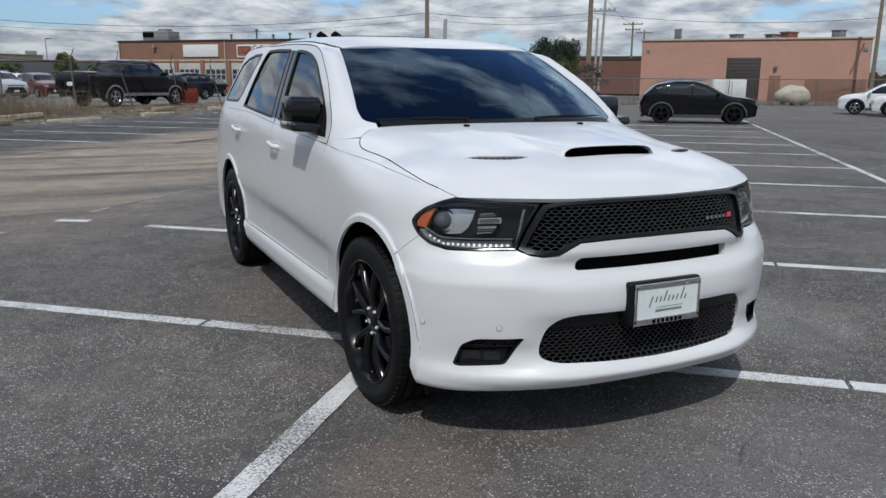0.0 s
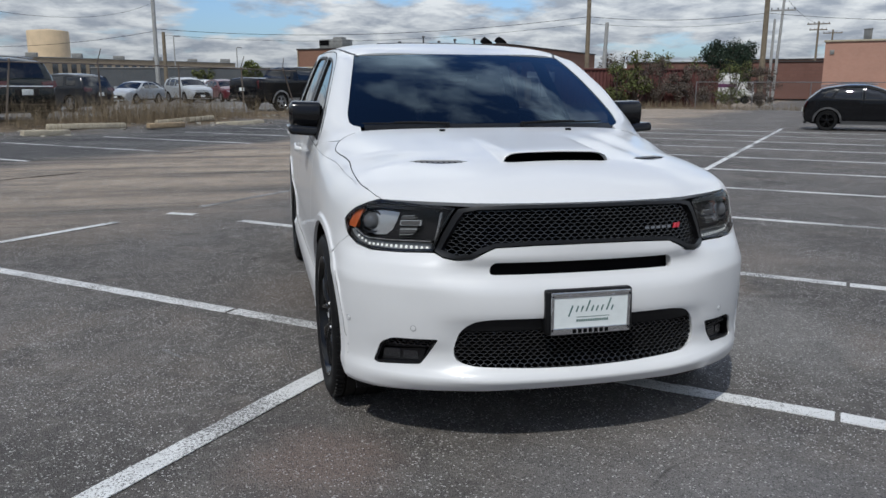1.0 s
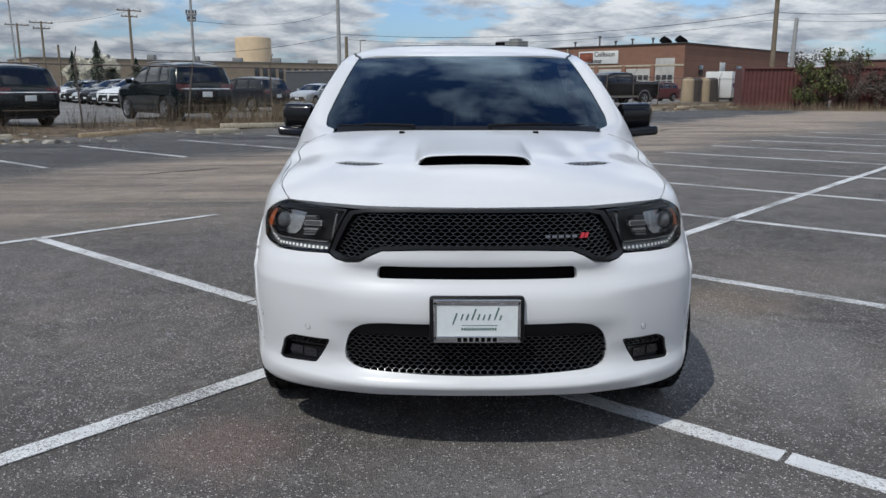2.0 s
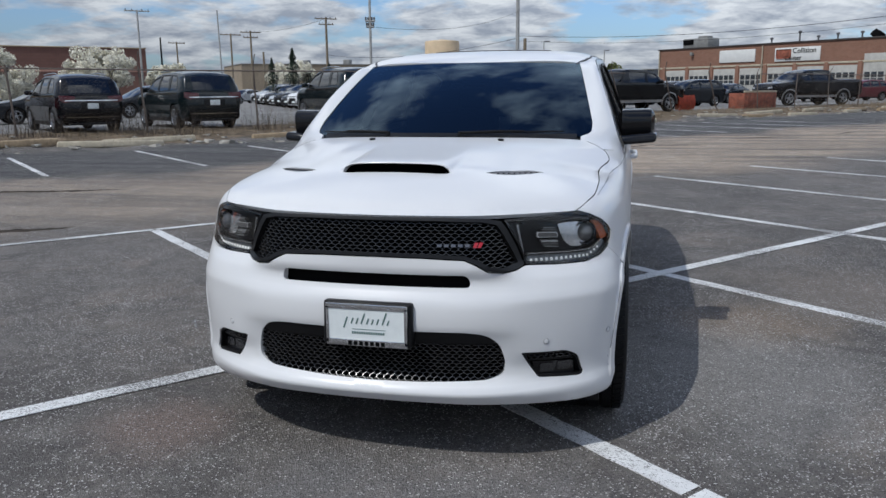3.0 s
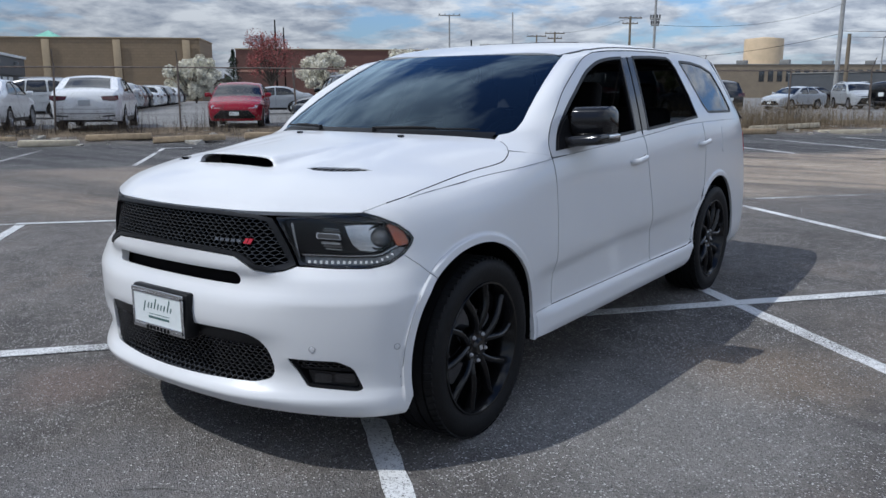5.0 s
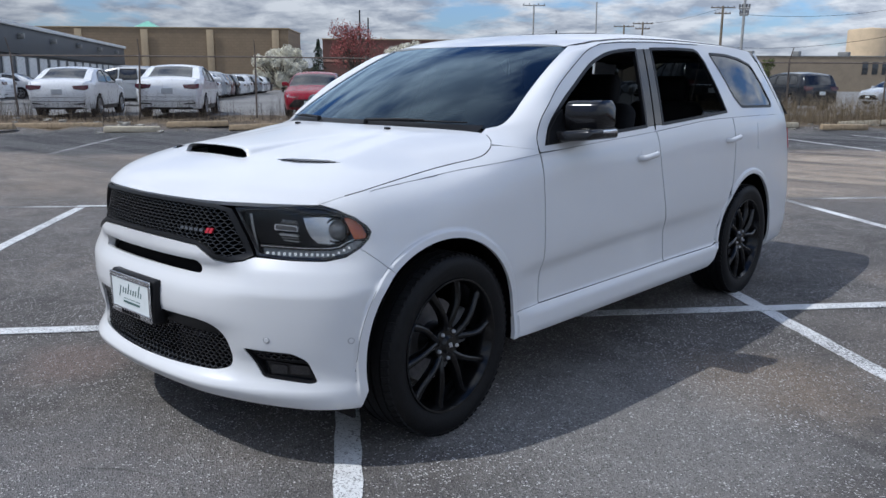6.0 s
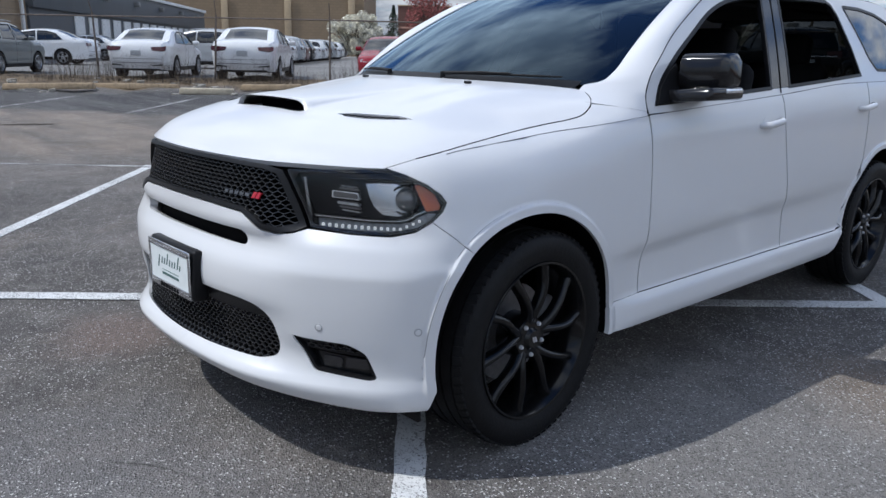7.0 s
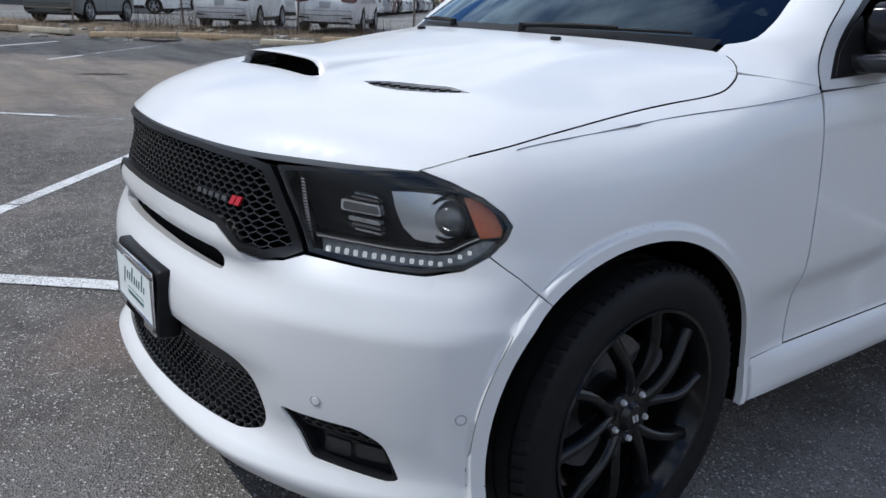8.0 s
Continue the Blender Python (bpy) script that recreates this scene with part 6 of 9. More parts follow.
def stripe(name, u0, n0, u1, n1, width=0.105, breaks=(), mat=None, lift=0.0):
    """A painted line with ragged edges, broken where cracks cross it (breaks: parts of its length)."""
    a, b = U * u0 + N * n0, U * u1 + N * n1
    d = b - a
    length = d.length
    d.normalize()
    s = Vector((-d.y, d.x, 0))
    bm = bmesh.new()
    cuts = [0.0] + [v for c in sorted(breaks) for v in (c - 0.012, c + 0.012)] + [length]
    for x0, x1 in zip(cuts[::2], cuts[1::2]):
        k = max(2, int((x1 - x0) / 0.12))
        prev = None
        for i in range(k + 1):
            x = x0 + (x1 - x0) * i / k
            w0, w1 = width / 2 + random.uniform(-0.004, 0.004), width / 2 + random.uniform(-0.004, 0.004)
            p, q = a + d * x + s * w0, a + d * x - s * w1
            zz = rise(u0 + (u1 - u0) * x / length, n0 + (n1 - n0) * x / length) + 0.0045 + lift
            row = [bm.verts.new((p.x, p.y, zz)), bm.verts.new((q.x, q.y, zz)), bm.verts.new((q.x, q.y, zz - 0.004)), bm.verts.new((p.x, p.y, zz - 0.004))]
            if prev:
                for j in (0, 1, 3):
                    bm.faces.new((prev[j], prev[(j + 1) % 4], row[(j + 1) % 4], row[j]))
            prev = row
    return tagged(part(name, bm, mat or M_LINE, angle=20), "worn white painted parking line on asphalt", "road marking", "stall lines", "structure")


DIVIDERS = [-13.9, -11.1, -8.3, -5.60, -2.83, 0.19, 2.86, 5.68, 8.45, 11.2, 13.95, 16.7, 19.45, 22.2, 24.95]
for u in DIVIDERS:
    br = ()
    if u == 0.19:
        br = (3.44, 6.95)
    if u == 2.86:
        br = (5.85,)
    stripe("line", u, -4.38 if u == 2.86 else -5.5, u + (0.16 if u == -2.83 else 0), 3.85, breaks=br or (random.uniform(2, 7),))
stripe("line", -16, -0.86, 27.5, -0.86, 0.11, lift=0.0035, breaks=(12.2, 15.9, 17.35, 21.4, 25.0, 30.1))
stripe("line", -10.0, -5.66, -4.54, -5.63, 0.09, breaks=(3.0,), lift=0.0035)
stripe("line", -4.5, -5.63, -2.92, -5.60, 0.06, mat=M_FADED)
stripe("line", -2.90, -5.60, 2.15, -5.46, 0.095, breaks=(1.5, 3.1), lift=0.0035)
stripe("line", 2.86, -5.46, 2.93, -5.12)
stripe("line", 3.4, -5.5, 8.6, -5.5, 0.09, mat=M_FADED)
stripe("line", -6.0, 3.85, 30.5, 3.85, breaks=(9, 21.5, 31), lift=0.0035)
for k in range(-4, 12):
    u = -2.70 + 2.94 * k
    n0, n1, cut = -12.2 - random.uniform(0, 0.5), -17.7 + random.uniform(-0.3, 0.2), random.uniform(1, 4.5)
    if k == -2:
        stripe("line", u, -12.3, u - 0.05, -13.6, 0.10)
        stripe("line", u - 0.05, -13.62, u - 0.2, n1, 0.09, mat=M_FADED)
    else:
        stripe("line", u, n0, u, n1, 0.10, breaks=(cut,), mat=M_FADED if k == -1 else None)
stripe("line", -2.9, -17.9, -2.0, -17.9, 0.09)
# a short scrap of old paint beside the stall
stripe("line", -0.565, -1.852, -0.611, -1.669, 0.020, mat=M_FADED)


# eroded cracks and tar patches in the lane
M_CRACK = material("eroded_crack", (0.050, 0.040, 0.032), 0.95, vary=0.6, scale=9, bump=0.5, bump_scale=60, spec=0.1)


def crack(u0, n0, u1, n1, w, seed):
    """A jagged dark furrow with crumbled edges, thin at both ends."""
    rnd = random.Random(seed)
    bm = bmesh.new()
    k = max(8, int(math.hypot(u1 - u0, n1 - n0) / 0.06))
    prev, drift = None, 0.0
    for i in range(k + 1):
        t = i / k
        drift = drift * 0.9 + rnd.gauss(0, 0.022)
        hw = w * (0.12 + math.sin(math.pi * t)) * rnd.uniform(0.25, 1.0) / 2
        u, n = u0 + (u1 - u0) * t, n0 + (n1 - n0) * t + drift
        a, b = lot(u, n - hw), lot(u + rnd.uniform(-0.03, 0.03), n + hw)
        row = [bm.verts.new((a.x, a.y, a.z + 0.004)), bm.verts.new((b.x, b.y, b.z + 0.004))]
        if prev:
            bm.faces.new((prev[0], prev[1], row[1], row[0]))
        prev = row
    return tagged(part("crack", bm, M_CRACK, smooth=False), "dark crumbled crack in the worn asphalt lane", "crack", "cracks", "structure")


for k, (u0, n0, u1, n1, w) in enumerate(((-1.5, -10.8, 0.9, -9.5, 0.30), (-1.6, -6.45, -0.45, -6.25, 0.24), (12.2, -10.4, 14.3, -10.35, 0.34), (14.0, -10.15, 15.3, -9.6, 0.26), (17.9, -10.6, 19.6, -9.9, 0.34),
                                         (3.5, -10.2, 5.4, -10.0, 0.14), (8.5, -11.6, 10.4, -11.4, 0.16), (22.0, -9.6, 24.0, -10.0, 0.20), (-6.75, -9.88, -5.85, -10.2, 0.34))):
    crack(u0, n0, u1, n1, w, 400 + k)
# ---- parked vehicles ----
def paint(name, colour, rough=0.3):
    dark = max(colour) < 0.06
    return material(name, colour, 0.10 if dark else rough, coat=0.0 if dark else 0.8, vary=0.04, scale=3.0, spec=0.42 if dark else 0.5)


P_WHITE, P_BLACK = paint("car_white", (0.74, 0.75, 0.76)), paint("car_black", (0.004, 0.0045, 0.006))
P_RED, P_SILVER = material("car_red", (0.24, 0.005, 0.018), 0.22, vary=0.04, scale=3, spec=0.4), paint("car_silver", (0.38, 0.40, 0.42))
P_GREY, P_DARK = paint("car_grey", (0.13, 0.145, 0.145)), paint("car_graphite", (0.016, 0.019, 0.024))
P_TEAL, P_MAROON = paint("car_teal", (0.004, 0.009, 0.011)), paint("car_maroon", (0.10, 0.012, 0.018))
M_CARGLASS = glass("parked_glass", (0.045, 0.05, 0.054), ior=1.75)
M_TAIL = material("tail_lamp_red", (0.055, 0.004, 0.006), 0.2, coat=0.3, vary=0.15, scale=40)
M_HEADL = material("head_lamp_clear", (0.45, 0.46, 0.48), 0.15, 0.4, vary=0.15, scale=40, coat=0.8)
M_CLAD = material("cladding_grey", (0.07, 0.07, 0.073), 0.6, vary=0.15, scale=20, bump=0.1, bump_scale=200)
M_ALLOY = material("alloy_silver", (0.42, 0.43, 0.45), 0.28, 0.9, vary=0.1, scale=25)

SHAPES = {
    # outline from the nose's foot over the roof to the tail's foot, belt height, windows, wheels
    "sedan": dict(line=[(-2.30, 0.24), (-2.36, 0.42), (-2.34, 0.62), (-2.22, 0.74), (-1.95, 0.82), (-1.15, 0.955), (-0.35, 1.38), (0.15, 1.45), (0.70, 1.440), (1.04, 1.395), (1.78, 1.065), (2.18, 1.06), (2.31, 0.98), (2.35, 0.70), (2.33, 0.45), (2.26, 0.26)],
                  glass=((5, 6), (9, 10)), belt=(0.93, 1.02), hw=0.90, wheels=(-1.42, 1.28), r=0.325,
                  windows=[[(-0.86, 1.00), (-0.28, 1.33), (0.22, 1.395), (0.24, 1.01)], [(0.32, 1.015), (0.30, 1.395), (0.68, 1.385), (1.05, 1.30), (1.32, 1.05)]]),
    "suv": dict(line=[(-2.26, 0.28), (-2.33, 0.50), (-2.32, 0.78), (-2.20, 0.92), (-1.90, 1.00), (-1.10, 1.10), (-0.42, 1.56), (0.10, 1.665), (1.0, 1.67), (1.75, 1.62), (1.98, 1.57), (2.22, 1.10), (2.30, 1.00), (2.33, 0.70), (2.32, 0.48), (2.22, 0.32)],
                glass=((5, 6), (10, 11)), belt=(1.04, 1.12), hw=0.925, wheels=(-1.38, 1.40), r=0.355,
                windows=[[(-0.86, 1.12), (-0.36, 1.475), (0.16, 1.59), (0.16, 1.12)], [(0.25, 1.12), (0.25, 1.595), (1.0, 1.595), (1.10, 1.14)], [(1.20, 1.15), (1.12, 1.59), (1.55, 1.555), (1.78, 1.28), (1.74, 1.17)]]),
    "crossover": dict(line=[(-2.02, 0.28), (-2.10, 0.48), (-2.09, 0.72), (-1.98, 0.86), (-1.70, 0.94), (-0.98, 1.02), (-0.30, 1.42), (0.15, 1.545), (0.80, 1.54), (1.38, 1.45), (1.55, 1.40), (1.95, 1.06), (2.03, 0.95), (2.07, 0.66), (2.06, 0.46), (1.98, 0.30)],
                      glass=((5, 6), (10, 11)), belt=(0.97, 1.07), hw=0.895, wheels=(-1.27, 1.31), r=0.345,
                      windows=[[(-0.76, 1.05), (-0.24, 1.36), (0.20, 1.475), (0.20, 1.06)], [(0.29, 1.065), (0.29, 1.48), (0.78, 1.475), (1.02, 1.40), (1.16, 1.10)], [(1.24, 1.12), (1.12, 1.37), (1.30, 1.36), (1.48, 1.17)]]),
    "pickup": dict(line=[(-2.85, 0.50), (-2.95, 0.62), (-2.94, 1.05), (-2.84, 1.18), (-2.5, 1.22), (-1.55, 1.30), (-1.05, 1.78), (-0.55, 1.92), (0.45, 1.94), (0.88, 1.90), (1.10, 1.40), (2.98, 1.41), (3.07, 1.36), (3.09, 1.20), (3.10, 0.80), (3.08, 0.58)],
                   glass=((5, 6), (14, 15)), belt=(1.26, 1.32), hw=0.99, wheels=(-1.85, 1.75), r=0.40,
                   windows=[[(-1.28, 1.33), (-0.98, 1.70), (-0.50, 1.80), (-0.42, 1.34)], [(-0.33, 1.34), (-0.36, 1.81), (0.62, 1.82), (0.66, 1.35)]] ),
}


def parked(name, kind, colour, label, alloy=None, clad=None, rails=False, m=None, group="", category="car"):
    """A parked vehicle built from its side outline: flanks with arches and windows, a skin over nose, bonnet, roof and tail, and fittings."""
    q = SHAPES[kind]
    line, hw, r = q["line"], q["hw"], q["r"]
    y0, y1 = min(p[0] for p in line), max(p[0] for p in line)
    belt_f = lambda y: np.interp(y, [y0, y1], q["belt"])
    crest_y, crest_z = [p[0] for p in line[1:-2]], [p[1] for p in line[1:-2]]

    def flank(y, z):
        y, z = np.asarray(y, float), np.asarray(z, float)
        endf = np.clip((y0 + 0.62 - y) / 0.62, 0, 1)
        endr = np.clip((y - y1 + 0.50) / 0.50, 0, 1)
        b = belt_f(y)
        x = hw - 0.20 * endf**2.2 - 0.13 * endr**2.6
        x = x - 0.075 * np.clip(1 - (np.interp(y, crest_y, crest_z) - z) / 0.13, 0, 1) ** 2
        x = x - 0.34 * np.clip(z - b, 0, 9) ** 1.08 - 0.05 * np.clip((0.42 - z) / 0.2, 0, 1) - 0.025 * smooth(0.72, 0.55, z)
        return np.stack([x, y, z], -1)

    own = thing(name, label, category, m, group)
    # flank outline with wheel arches
    foot = 0.22 if kind != "pickup" else 0.46
    loop = [(y, z) for y, z in line]
    for wy in sorted(q["wheels"], reverse=True):
        loop += [(wy + r + 0.07, foot + 0.02)] + arc(wy, r, r + 0.055, -12 if kind != "pickup" else 8, 192 if kind != "pickup" else 172, 12) + [(wy - r - 0.07, foot + 0.02)]
    wins = q["windows"]
    for mir in BOTH:
        side_ = sheet("flank", colour, own, loop, flank, holes=wins, step=0.11, depth=0.02, gap=0, mirror=mir)
        for w in wins:
            sheet("side_window", M_CARGLASS, own, w, flank, lift=-0.006, depth=0.0, step=0.2, gap=-0.004, mirror=mir)
            sheet("window_trim", M_SATIN, own, shrink(w, -0.012), flank, holes=[shrink(w, 0.006)], lift=0.004, depth=0.012, step=0.15, gap=0, mirror=mir)
        mid_y = wins[1][0][0] - 0.04
        seam([(mid_y, 0.36 if kind != "pickup" else 0.56), (mid_y, belt_f(mid_y))], flank, "door_joint", own, 0.010, mirror=mir)
        seam([(wins[0][0][0] + 0.02, 0.40 if kind != "pickup" else 0.56), (wins[0][0][0] - 0.02, belt_f(0) - 0.02)], flank, "door_joint", own, 0.010, mirror=mir)
        for wy in q["wheels"]:
            if clad:
                ring = arc(wy, r, r + 0.115, -5, 185, 14) + arc(wy, r, r + 0.052, 185, -5, 14)
                sheet("arch_cladding", clad, own, ring, flank, lift=0.010, depth=0.03, step=0.08, gap=0, mirror=mir)
        wy0, wy1 = q["wheels"]
        sheet("sill", clad or M_SATIN, own, [(wy0 + r + 0.08, foot + 0.0), (wy1 - r - 0.08, foot + 0.0), (wy1 - r - 0.10, foot + 0.12), (wy0 + r + 0.10, foot + 0.12)], flank, lift=0.008, depth=0.02, step=0.2, gap=0, mirror=mir)
        for hy in (wins[0][-1][0] - 0.18, wins[1][-1][0] - 0.26):
            hz = belt_f(hy) - 0.10
            x = float(flank(hy, hz)[0])
            part("door_handle", box((0.03, 0.19, 0.03), ((x + 0.012) * (-1 if mir else 1), hy, hz), 0.008), colour, own)
        mx, my, mz = float(flank(wins[0][0][0] + 0.12, q["belt"][0] + 0.12)[0]), wins[0][0][0] + 0.10, q["belt"][0] + 0.13
        part("door_mirror", box((0.21, 0.11, 0.14), ((mx + 0.12) * (-1 if mir else 1), my, mz), 0.035, 3), colour, own)
        if rails:
            rl = [(float(flank(y, z)[0]) - 0.03, y, z + 0.055) for y, z in ((-0.15, line[7][1] - 0.02), (0.3, line[7][1] + 0.01), (1.0, line[8][1] + 0.01), (1.6, line[9][1]))]
            part("roof_rail", tube([((-1 if mir else 1) * a, b, c) for a, b, c in rl], 0.018, 6), M_ALLOY, own)
    # skin over the top
    pts = [line[0]]
    marks = {}
    for k, (p, w) in enumerate(zip(line, line[1:])):
        n = max(2, int(math.dist(p, w) / 0.12))
        marks[k] = len(pts) - 1
        pts += [(p[0] + (w[0] - p[0]) * i / n, p[1] + (w[1] - p[1]) * i / n) for i in range(1, n + 1)]
    marks[len(line) - 1] = len(pts) - 1
    arr = np.array(pts)
    sm = arr.copy()
    for _ in range(3):
        sm[1:-1] = 0.25 * sm[:-2] + 0.5 * sm[1:-1] + 0.25 * sm[2:]
    tang = np.gradient(sm, axis=0)
    nrm = np.stack([tang[:, 1] * -1, tang[:, 0]], 1)
    nrm /= np.linalg.norm(nrm, axis=1, keepdims=True)
    if nrm[len(nrm) // 2][1] < 0:
        nrm = -nrm
    nx = 9
    half_w = flank(sm[:, 0], sm[:, 1])[:, 0] - 0.004
    grid = []
    for i in range(len(sm)):
        rowv = []
        for j in range(nx):
            t = -1 + 2 * j / (nx - 1)
            c = 0.055 * (1 - abs(t) ** 2.4)
            rowv.append((half_w[i] * t, sm[i, 0] + nrm[i, 0] * c, sm[i, 1] + nrm[i, 1] * c))
        grid.append(rowv)

    def strip(i0, i1, j0, j1, nm, mt, lift=0.0):
        bm = bmesh.new()
        vv = [[bm.verts.new(Vector(grid[i][j]) + Vector((0, nrm[i, 0], nrm[i, 1])) * lift) for j in range(j0, j1)] for i in range(i0, i1)]
        for a, b in zip(vv, vv[1:]):
            for j in range(len(a) - 1):
                bm.faces.new((a[j], a[j + 1], b[j + 1], b[j]))
        return part(nm, bm, mt, own, angle=50)

    g0, g1 = q["glass"]
    a0, a1, b0, b1 = marks[g0[0]], marks[g0[1]], marks[g1[0]], marks[g1[1]]
    has_rear = kind != "pickup"
    strip(0, a0 + 1, 0, nx, "bonnet_skin", colour)
    strip(a0, a1 + 1, 0, nx, "windscreen", M_CARGLASS)
    strip(a1, (b0 if has_rear else len(sm) - 1) + 1, 0, nx, "roof_skin", colour)
    if has_rear:
        strip(b0, b1 + 1, 1, nx - 1, "rear_window", M_CARGLASS)
        strip(b0, b1 + 1, 0, 2, "rear_pillar", colour)
        strip(b0, b1 + 1, nx - 2, nx, "rear_pillar", colour)
        strip(b1, len(sm), 0, nx, "tail_skin", colour)
    # lamps, grille, plates, bumpers
    zf, zr = (0.66, 0.86) if kind == "sedan" else (0.80, 0.98) if kind != "pickup" else (0.98, 1.15)
    if kind == "crossover":
        zf, zr = 0.70, 0.90
    zb = 0.46 if kind != "pickup" else 0.66

    def panel(name, mt, loop, front, lift=0.006, depth=0.03):
        """A fitting that follows the curve of the nose or the tail: (x, z) corners on the end's face."""
        ys, zs = (sm[:, 0], sm[:, 1])
        half_i = len(sm) // 2
        sel = slice(0, half_i) if front else slice(half_i, len(sm))
        zz, yy, ww = zs[sel], ys[sel], half_w[sel]
        order = np.argsort(zz)

        def surf(x, z):
            x, z = np.asarray(x, float), np.asarray(z, float)
            t = np.clip(np.abs(x) / np.interp(z, zz[order], ww[order]), 0, 1)
            y = np.interp(z, zz[order], yy[order])
            c = 0.055 * (1 - t ** 2.4)
            return np.stack([x, y - c if front else y + c, z], -1)

        probe = normal_of(surf, np.array([0.0]), np.array([float(np.mean([p[1] for p in loop]))]))[0, 1]
        sg_n = 1 if (probe < 0) == front else -1
        return sheet(name, mt, own, loop, surf, gap=0, lift=lift * sg_n, depth=depth * sg_n, step=0.06)

    for sg in (1, -1):
        flip_x = lambda lp: [(sg * x, z) for x, z in lp]
        w_ = hw - 0.06
        panel("head_lamp", M_HEADL, flip_x([(w_ - 0.10, zf + 0.075), (w_ - 0.42, zf + 0.015), (w_ - 0.40, zf - 0.035), (w_ - 0.12, zf - 0.02)]), True)
        if kind == "pickup":
            part("tail_lamp", box((0.12, 0.10, 0.36), (sg * (hw - 0.13), y1 - 0.10, zr), 0.02, 2), M_TAIL, own)
        else:
            lamp_h = 0.075 if kind == "sedan" else 0.10
            panel("tail_lamp", M_TAIL, flip_x([(w_ + 0.01, zr + lamp_h), (w_ - 0.42, zr + lamp_h * 0.7), (w_ - 0.38, zr - lamp_h * 0.6), (w_ - 0.10, zr - lamp_h), (w_ + 0.01, zr - lamp_h * 0.4)]), False, 0.012)
            panel("bumper_vent", M_SATIN, flip_x([(w_ - 0.10, zb - 0.03), (w_ - 0.42, zb - 0.06), (w_ - 0.42, zb - 0.085), (w_ - 0.12, zb - 0.075)]), False)
    panel("grille", M_BLACK, [(-hw * 0.52, zf + 0.02), (hw * 0.52, zf + 0.02), (hw * 0.48, zf - 0.035), (-hw * 0.48, zf - 0.035)], True)
    panel("lower_grille", M_SATIN, [(-hw * 0.50, zf - 0.09), (hw * 0.50, zf - 0.09), (hw * 0.74, zb - 0.10), (hw * 0.70, zb - 0.15), (-hw * 0.70, zb - 0.15), (-hw * 0.74, zb - 0.10)], True)
    part("rear_valance", box((hw * 1.45, 0.12, 0.06), (0, y1 - 0.075, zb - 0.19), 0.02, 2), M_SATIN, own)
    plate_z = zr - 0.20 if kind != "sedan" else 0.74
    pw_, ph_ = (0.20, 0.075) if kind == "sedan" else (0.30, 0.09)
    panel("plate_recess", P_WHITE if colour is P_WHITE else M_SATIN, [(-pw_, plate_z - ph_), (pw_, plate_z - ph_), (pw_ + 0.03, plate_z + ph_), (-pw_ - 0.03, plate_z + ph_)], False, 0.003)
    part("rear_plate", box((0.30, 0.02, 0.15), (0, y1 + 0.058, plate_z), 0.004, 1), M_PLATE if colour is not P_WHITE else P_SILVER, own)
    panel("bumper_strip", M_CHROME if rails else M_SEAM, [(-hw * 0.78, zb - 0.004), (hw * 0.78, zb - 0.004), (hw * 0.78, zb + 0.012), (-hw * 0.78, zb + 0.012)], False)
    panel("boot_joint", M_DARK, [(-hw * 0.80, zb + 0.115), (hw * 0.80, zb + 0.115), (hw * 0.80, zb + 0.123), (-hw * 0.80, zb + 0.123)], False, 0.003, 0.004)
    if rails:
        panel("tail_strip", M_CHROME, [(-hw * 0.80, zr - 0.055), (hw * 0.80, zr - 0.055), (hw * 0.80, zr - 0.035), (-hw * 0.80, zr - 0.035)], False, 0.016)
    part("front_plate", box((0.30, 0.02, 0.12), (0, y0 - 0.065, zb + 0.0), 0.004, 1), M_PLATE, own)
    part("under_body", box((hw * 1.6, y1 - y0 - 0.5, 0.30), (0, (y0 + y1) / 2, foot + 0.16), 0.02), M_DARK, own)
    part("cabin_block", box((hw * 1.35, 2.0, 0.42), (0, 0.35, q["belt"][0] - 0.12), 0.06), M_CLOTH, own)
    for sg in (1, -1):
        part("seat_back", box((0.48, 0.14, 0.52), (sg * 0.36, 0.25, q["belt"][0] + 0.10), 0.05, 2, Matrix.Rotation(radians(-12), 4, "X")), M_CLOTH, own)
        for wy in q["wheels"]:
            bm = bmesh.new()
            o = arc(wy, r, r + 0.06, -10, 190, 12)
            va, vb = [bm.verts.new((sg * (hw - 0.02), y, z)) for y, z in o], [bm.verts.new((sg * (hw - 0.34), y, z)) for y, z in o]
            for k in range(len(o) - 1):
                bm.faces.new((va[k], va[k + 1], vb[k + 1], vb[k]))
            bm.faces.new(vb)
            part("arch_liner", bm, M_DARK, own)
            wh = new("wheel")
            wh.parent = own
            wh.location = (sg * (hw - 0.115), wy, r)
            if sg < 0:
                wh.rotation_euler = (0, 0, math.pi)
            part("tyre", lathe([(r * 0.68, -0.10), (r * 0.93, -0.11), (r, -0.085), (r, 0.085), (r * 0.93, 0.11), (r * 0.68, 0.10)], "x", 28), M_RUBBER, wh)
            bm = lathe([(r * 0.70, 0.098), (r * 0.66, 0.104), (r * 0.62, 0.08), (r * 0.60, -0.05)], "x", 28)
            for k in range(5):
                for off in (-0.16, 0.16):
                    sp = box((0.022, r * 0.085, r * 0.56), (0.085, 0, r * 0.36), 0.0)
                    bmesh.ops.transform(sp, matrix=Matrix.Rotation(2 * math.pi * k / 5 + off, 4, "X"), verts=sp.verts)
                    join_bm(bm, sp)
            join_bm(bm, lathe([(0.0001, 0.102), (r * 0.12, 0.100), (r * 0.20, 0.085), (r * 0.20, 0.05)], "x", 16))
            part("rim", bm, alloy or M_ALLOY, wh)
